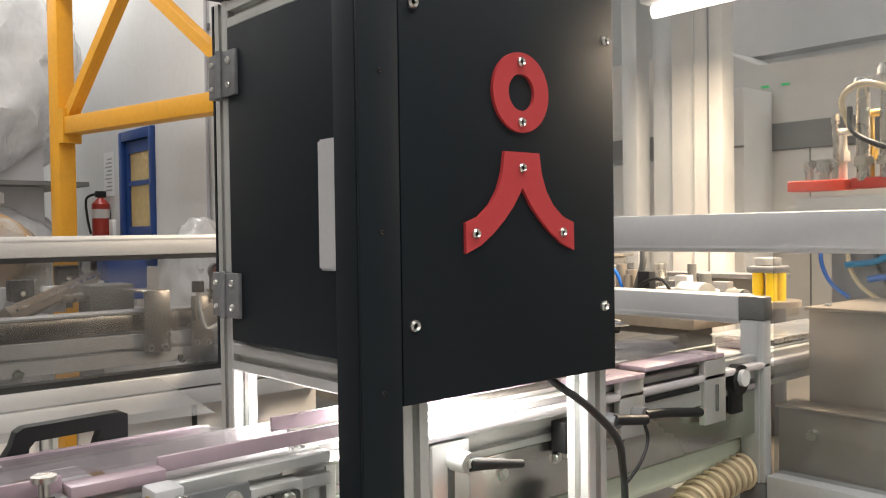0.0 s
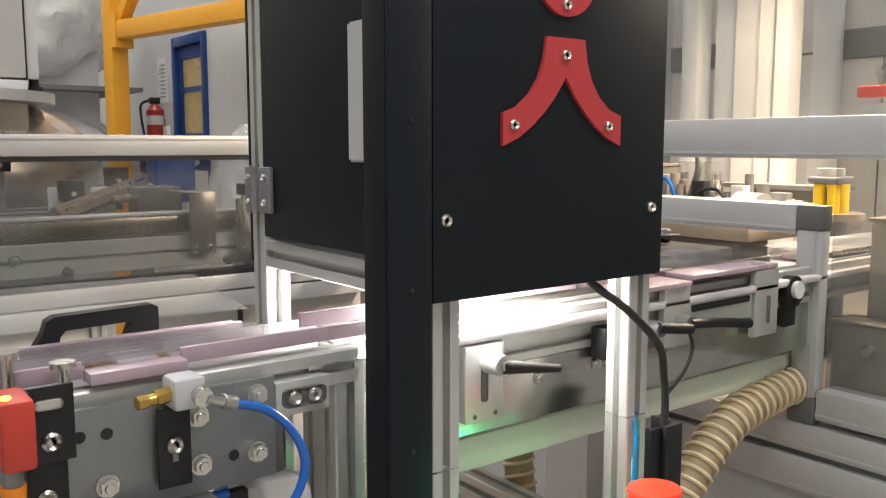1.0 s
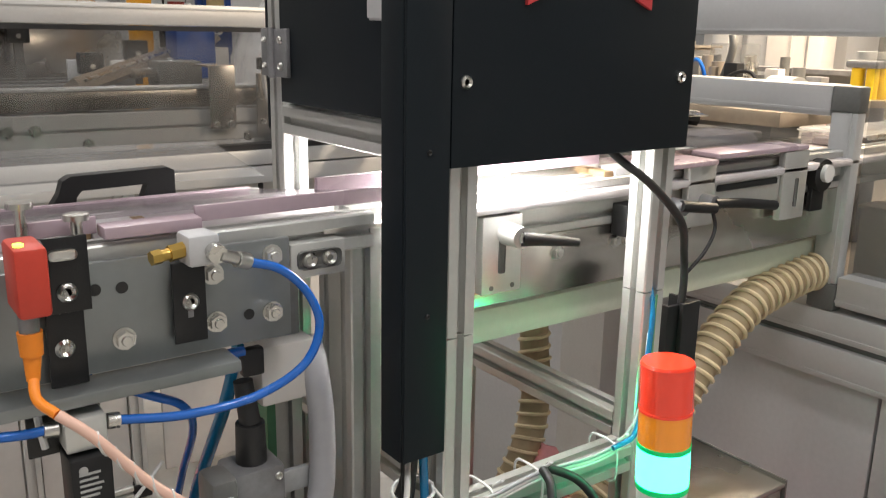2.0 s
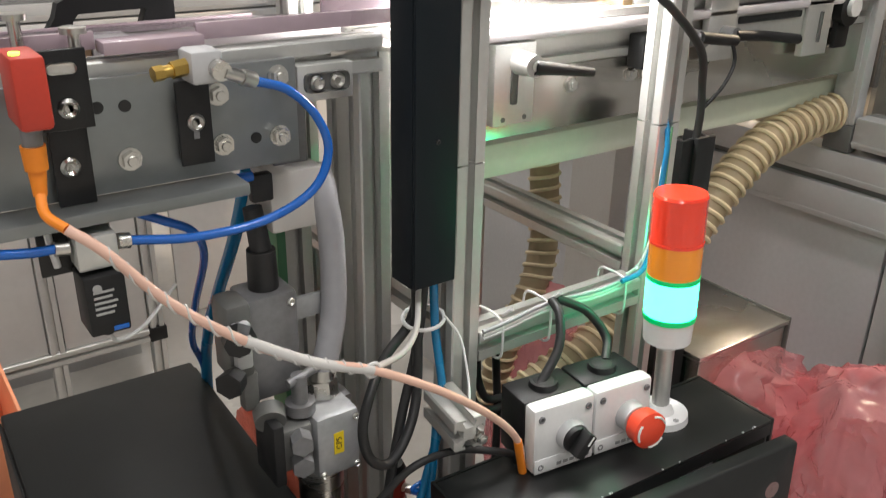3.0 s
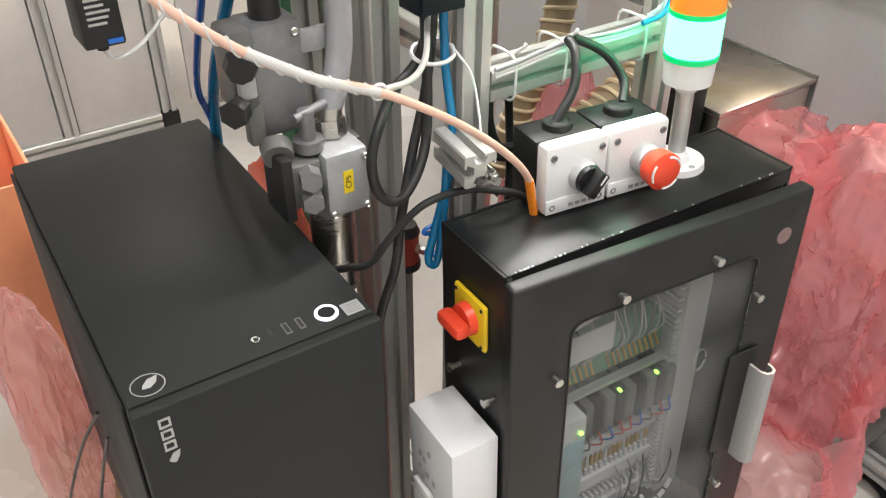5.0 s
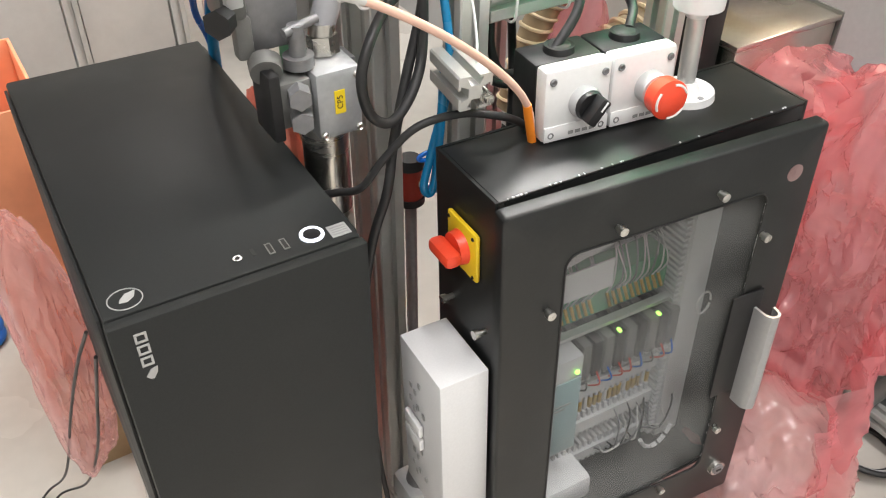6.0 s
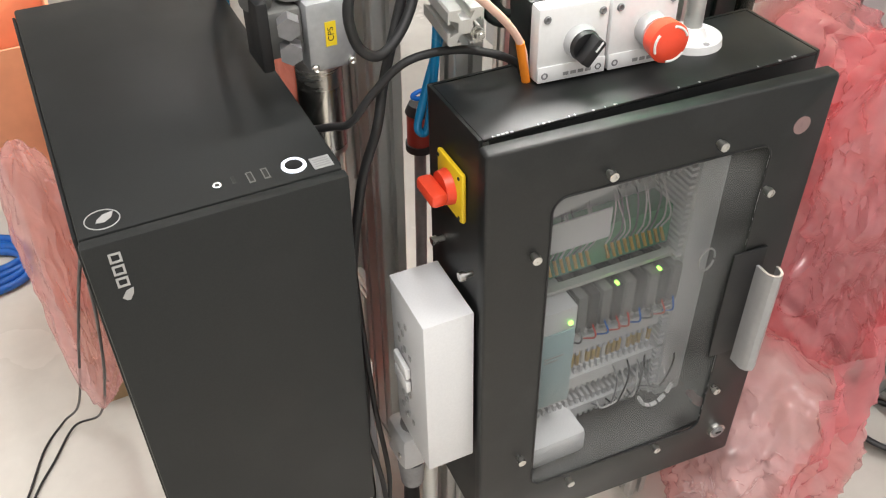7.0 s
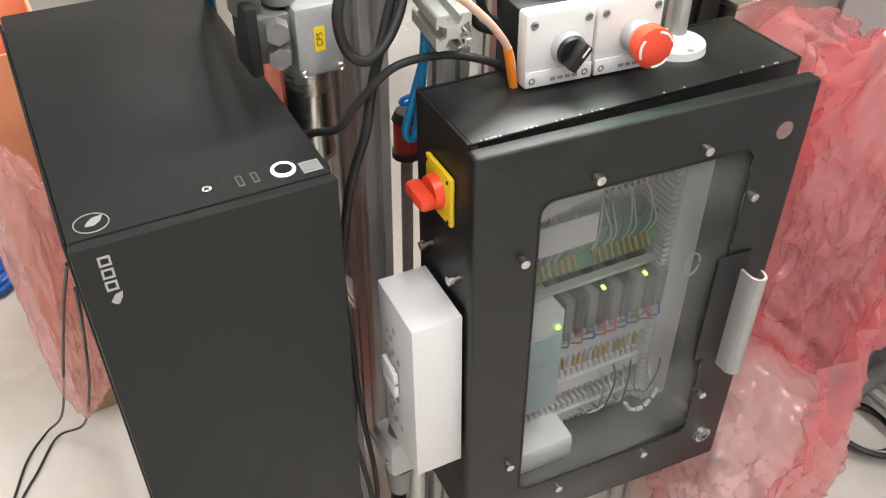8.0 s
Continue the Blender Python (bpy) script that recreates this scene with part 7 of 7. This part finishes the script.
def film_blob(cx, cy, cz, rx, ry, rz, seed, rough=0.16, fold=4.0, rest=True, subs=5, drape=0.35):
    """A crumpled film bag: a rounded form with long soft folds that run downwards, flattened where it rests."""
    bm = new_bm()
    bmesh.ops.create_icosphere(bm, subdivisions=subs, radius=1.0)
    off = Vector((seed * 3.7, seed * 1.9, seed * 2.3))
    for v in bm.verts:
        p = v.co.normalized()
        q = Vector((p.x + 0.25 * p.z, p.y, p.z * drape)) + off
        a = noise.noise(q * 1.5)
        b = 1 - 2.2 * abs(noise.noise(q * fold * 0.55))
        c = 1 - 2.4 * abs(noise.noise(Vector((p.x - 0.5 * p.z, p.y + 0.3 * p.z, p.z * 0.6)) * fold * 0.8 - off))
        e = 1 - 2.6 * abs(noise.noise(Vector((p.x + 0.7 * p.z, p.y - 0.4 * p.z, p.z * 0.9)) * fold * 1.9 + off))
        k = 1 + rough * (0.9 * a + 0.65 * b + 0.30 * c + 0.20 * e - 0.60)
        # fuller than a ball, so the sides hang steep
        s = max(0.0, 1 - abs(p.z) ** 2.6) ** 0.5 / max(0.05, (1 - p.z * p.z) ** 0.5) if abs(p.z) < 0.995 else 1.0
        z = cz + rz * p.z * (1 + rough * 0.5 * (a + 0.3 * c))
        v.co = Vector((cx + rx * p.x * k * s, cy + ry * p.y * k * s, z))
        if rest and v.co.z < 0.004:
            v.co.z = 0.004 + 0.002 * (c + 1.3)
    return bm


def film_sheet(p00, p10, p11, p01, seed, swell=0.02, fold=5.0, nu=26, nv=40):
    """A loose sheet of film hung between four corners, with long folds and a few creases."""
    bm = new_bm()
    c00, c10, c11, c01 = [Vector(p) for p in (p00, p10, p11, p01)]
    nrm = (c10 - c00).cross(c01 - c00).normalized()
    off = Vector((seed * 2.1, seed * 4.3, seed))
    rows = []
    for j in range(nv + 1):
        row = []
        for i in range(nu + 1):
            u, v = i / nu, j / nv
            p = c00 * (1 - u) * (1 - v) + c10 * u * (1 - v) + c11 * u * v + c01 * (1 - u) * v
            q = Vector((u * fold + 0.8 * v, v * fold * 0.30, 0)) + off
            d = 1 - 2.4 * abs(noise.noise(q)) + 0.5 * (1 - 2.4 * abs(noise.noise(q * 2.1 + off))) + 0.8 * noise.noise(q * 0.6)
            row.append(bm.verts.new(p + nrm * swell * (d - 0.6)))
        rows.append(row)
    for j in range(nv):
        for i in range(nu):
            bm.faces.new((rows[j][i], rows[j][i + 1], rows[j + 1][i + 1], rows[j + 1][i]))
    return bm


def bags():
    w = thing("wrapped_pallet", "stacked goods wrapped in crumpled white plastic film", "pallet")
    part("lower_wrap", film_blob(1.55, 7.0, 0.84, 0.88, 0.6, 0.84, 1, 0.14, 6), WHITE_FILM, w)
    part("board", B(0.7, 6.42, 1.685, 2.32, 7.5, 1.715), CORNER, w, "dark board between the stacks")
    part("upper_wrap", film_blob(1.55, 7.0, 2.52, 0.90, 0.65, 0.80, 2, 0.14, 6, False), WHITE_FILM, w)
    part("core", B(1.0, 6.7, 0.0, 2.1, 7.3, 1.685), GREY_PLASTIC, w)
    part("core", B(1.0, 6.7, 1.7155, 2.1, 7.3, 3.1), GREY_PLASTIC, w)
    w2 = thing("wrapped_goods", "low stack wrapped in white plastic film by the wall", "pallet")
    part("wrap", film_blob(2.34, 4.75, 0.70, 0.22, 0.4, 0.69, 3, 0.16, 6), WHITE_FILM, w2)
    part("core", B(2.24, 4.5, 0.0, 2.44, 5.0, 1.15), GREY_PLASTIC, w2)

    s = thing("steel_box", "dusty stainless steel box on the floor beside the guard", "box")
    bx = new_bm()
    box(bx, 1.003, 0.765, 0.0, 1.170, 0.905, 0.744, 0.002)
    part("body", bx, STEEL_X, s)
    part("lid", B(1.000, 0.762, 0.7445, 1.173, 0.908, 0.752, 0.001), STEEL, s)
    part("edge", B(1.1735, 0.762, 0.60, 1.176, 0.908, 0.754), CORNER, s)

    single("pink_film_bag", film_blob(1.160, 0.655, 0.50, 0.108, 0.110, 0.245, 4, 0.36, 4.5, False, 6), PINK_BAG, "tall crumpled pink plastic film draped beside the cabinet", "plastic bag")
    single("pink_film_bag", film_blob(1.035, 0.615, 0.150, 0.122, 0.125, 0.17, 5, 0.22, 5, True, 6), PINK_BAG_2, "full pink plastic bag lying on the floor", "plastic bag")
    single("pink_film_bag", film_blob(1.10, 0.80, 0.62, 0.12, 0.10, 0.11, 8, 0.30, 5, False), PINK_BAG, "pink plastic film draped over the steel box", "plastic bag")
    single("loose_pink_film", film_sheet((0.98, 0.49, 0.04), (1.14, 0.54, 0.24), (1.19, 0.58, 0.48), (1.02, 0.52, 0.34), 3, 0.026), PINK_BAG, "loose pink film pulled slantwise across the full bag", "plastic film")
    fill = thing("bag_filling", "clear plastic cups filling the pink bag", "cups")
    rng = random.Random(9)
    for k in range(44):
        x, y, z = 1.035 + rng.uniform(-0.08, 0.08), 0.615 + rng.uniform(-0.065, 0.05), 0.05 + rng.uniform(0, 0.11)
        d = Vector((rng.uniform(-1, 1), rng.uniform(-1, 1), rng.uniform(-0.3, 1))).normalized() * 0.035
        part("cup", C((x, y, z), (x + d.x, y + d.y, max(0.02, z + d.z)), 0.022, 0.028, 14), WHITE_FILM, fill)
    single("pink_film_bag", film_blob(0.95, 0.96, 0.37, 0.065, 0.09, 0.38, 6, 0.25, 5), PINK_BAG, "crumpled pink plastic film behind the cabinet", "plastic bag")
    single("pink_film_bag", film_blob(0.547, 0.975, 0.385, 0.022, 0.125, 0.335, 7, 0.30, 5), ORANGE_FILM, "salmon plastic film between computer and conveyor leg", "plastic bag")
    o = thing("orange_bin", "orange plastic bin standing behind the pink bag", "bin")
    for name, q in (("wall", (0.235, 1.37, 0.365, 1.375)), ("wall", (0.235, 1.605, 0.365, 1.61)), ("wall", (0.235, 1.3755, 0.240, 1.6045)), ("wall", (0.360, 1.3755, 0.365, 1.6045))):
        part(name, B(q[0], q[1], 0.0, q[2], q[3], 0.575, 0.001), ORANGE_BIN, o)
    part("bottom", B(0.2405, 1.3755, 0.0, 0.3595, 1.6045, 0.01), ORANGE_BIN, o)
    single("pink_film_bag", film_blob(0.272, 1.150, 0.335, 0.044, 0.09, 0.225, 11, 0.24, 5, False), PINK_BAG_2, "pink plastic film bag hanging beside the computer", "plastic bag")
    c = thing("cardboard_box", "small brown cardboard box on the floor", "cardboard box")
    part("body", B(0.248, 1.232, 0.0, 0.345, 1.36, 0.10, 0.001), CARD, c)
    part("flap", B(0.248, 1.232, 0.1005, 0.345, 1.29, 0.103), CARD, c)
    k = thing("floor_clutter", "dark cable coil and bent pipe on the floor", "clutter")
    for q in range(4):
        part("coil", T([(1.36 + (0.045 + 0.008 * q) * math.cos(a), 0.60 + (0.05 + 0.008 * q) * math.sin(a), 0.010 + 0.008 * q) for a in [2 * math.pi * j / 12 for j in range(13)]], 0.005, 8, 4), (RUBBER, CLEAR_TUBE, GREY_HOSE, RUBBER)[q], k)
    part("pipe", T([(1.30, 0.66, 0.02), (1.34, 0.64, 0.05), (1.39, 0.63, 0.10), (1.41, 0.60, 0.18)], 0.014, 10), CORNER, k)


bags()


# ---- goods on the belt ----
def carton(label, at):
    c = thing("carton", label, "carton", "cartons on the belt", at=at)
    part("white_block", B(-0.018, -0.02, 0, 0.014, 0.02, 0.019, 0.002), WHITE_PLASTIC, c)
    part("brown_end", B(-0.034, -0.019, 0, -0.0185, 0.019, 0.016, 0.002), CARD, c)
    part("brown_end", B(0.0145, -0.019, 0, 0.030, 0.019, 0.014, 0.002), CARD, c)
    return c


GOODS = [carton("small white and brown carton riding on the belt", pose(0.425 - 0.55 * k, 0.90, 1.1285)) for k in range(3)]
STILL = carton("small brown and white carton resting on the belt", pose(1.17, 0.95, 1.1285))
single("clear_pouch", film_blob(1.24, 0.97, 1.150, 0.075, 0.035, 0.018, 12, 0.2, 5, False, 4), PINK_CLEAR, "clear wrinkled pouch lying on the belt", "pouch")


def motions():
    # the belt creeps, then indexes on and stops
    for k, c in enumerate(GOODS):
        x = 0.420 - 0.55 * k
        rows = [(0.0, x), (0.7, x + 0.024), (1.0, x + 0.034), (1.15, x + 0.22), (1.3, x + 0.46), (1.45, x + 0.55), (4.6, x + 0.56), (5.0, x + 0.80), (5.3, x + 1.09), (5.5, x + 1.10), (8.0, x + 1.11)]
        walk(c, [(t, pose(u, 0.90, 1.1285)) for t, u in rows])


motions()
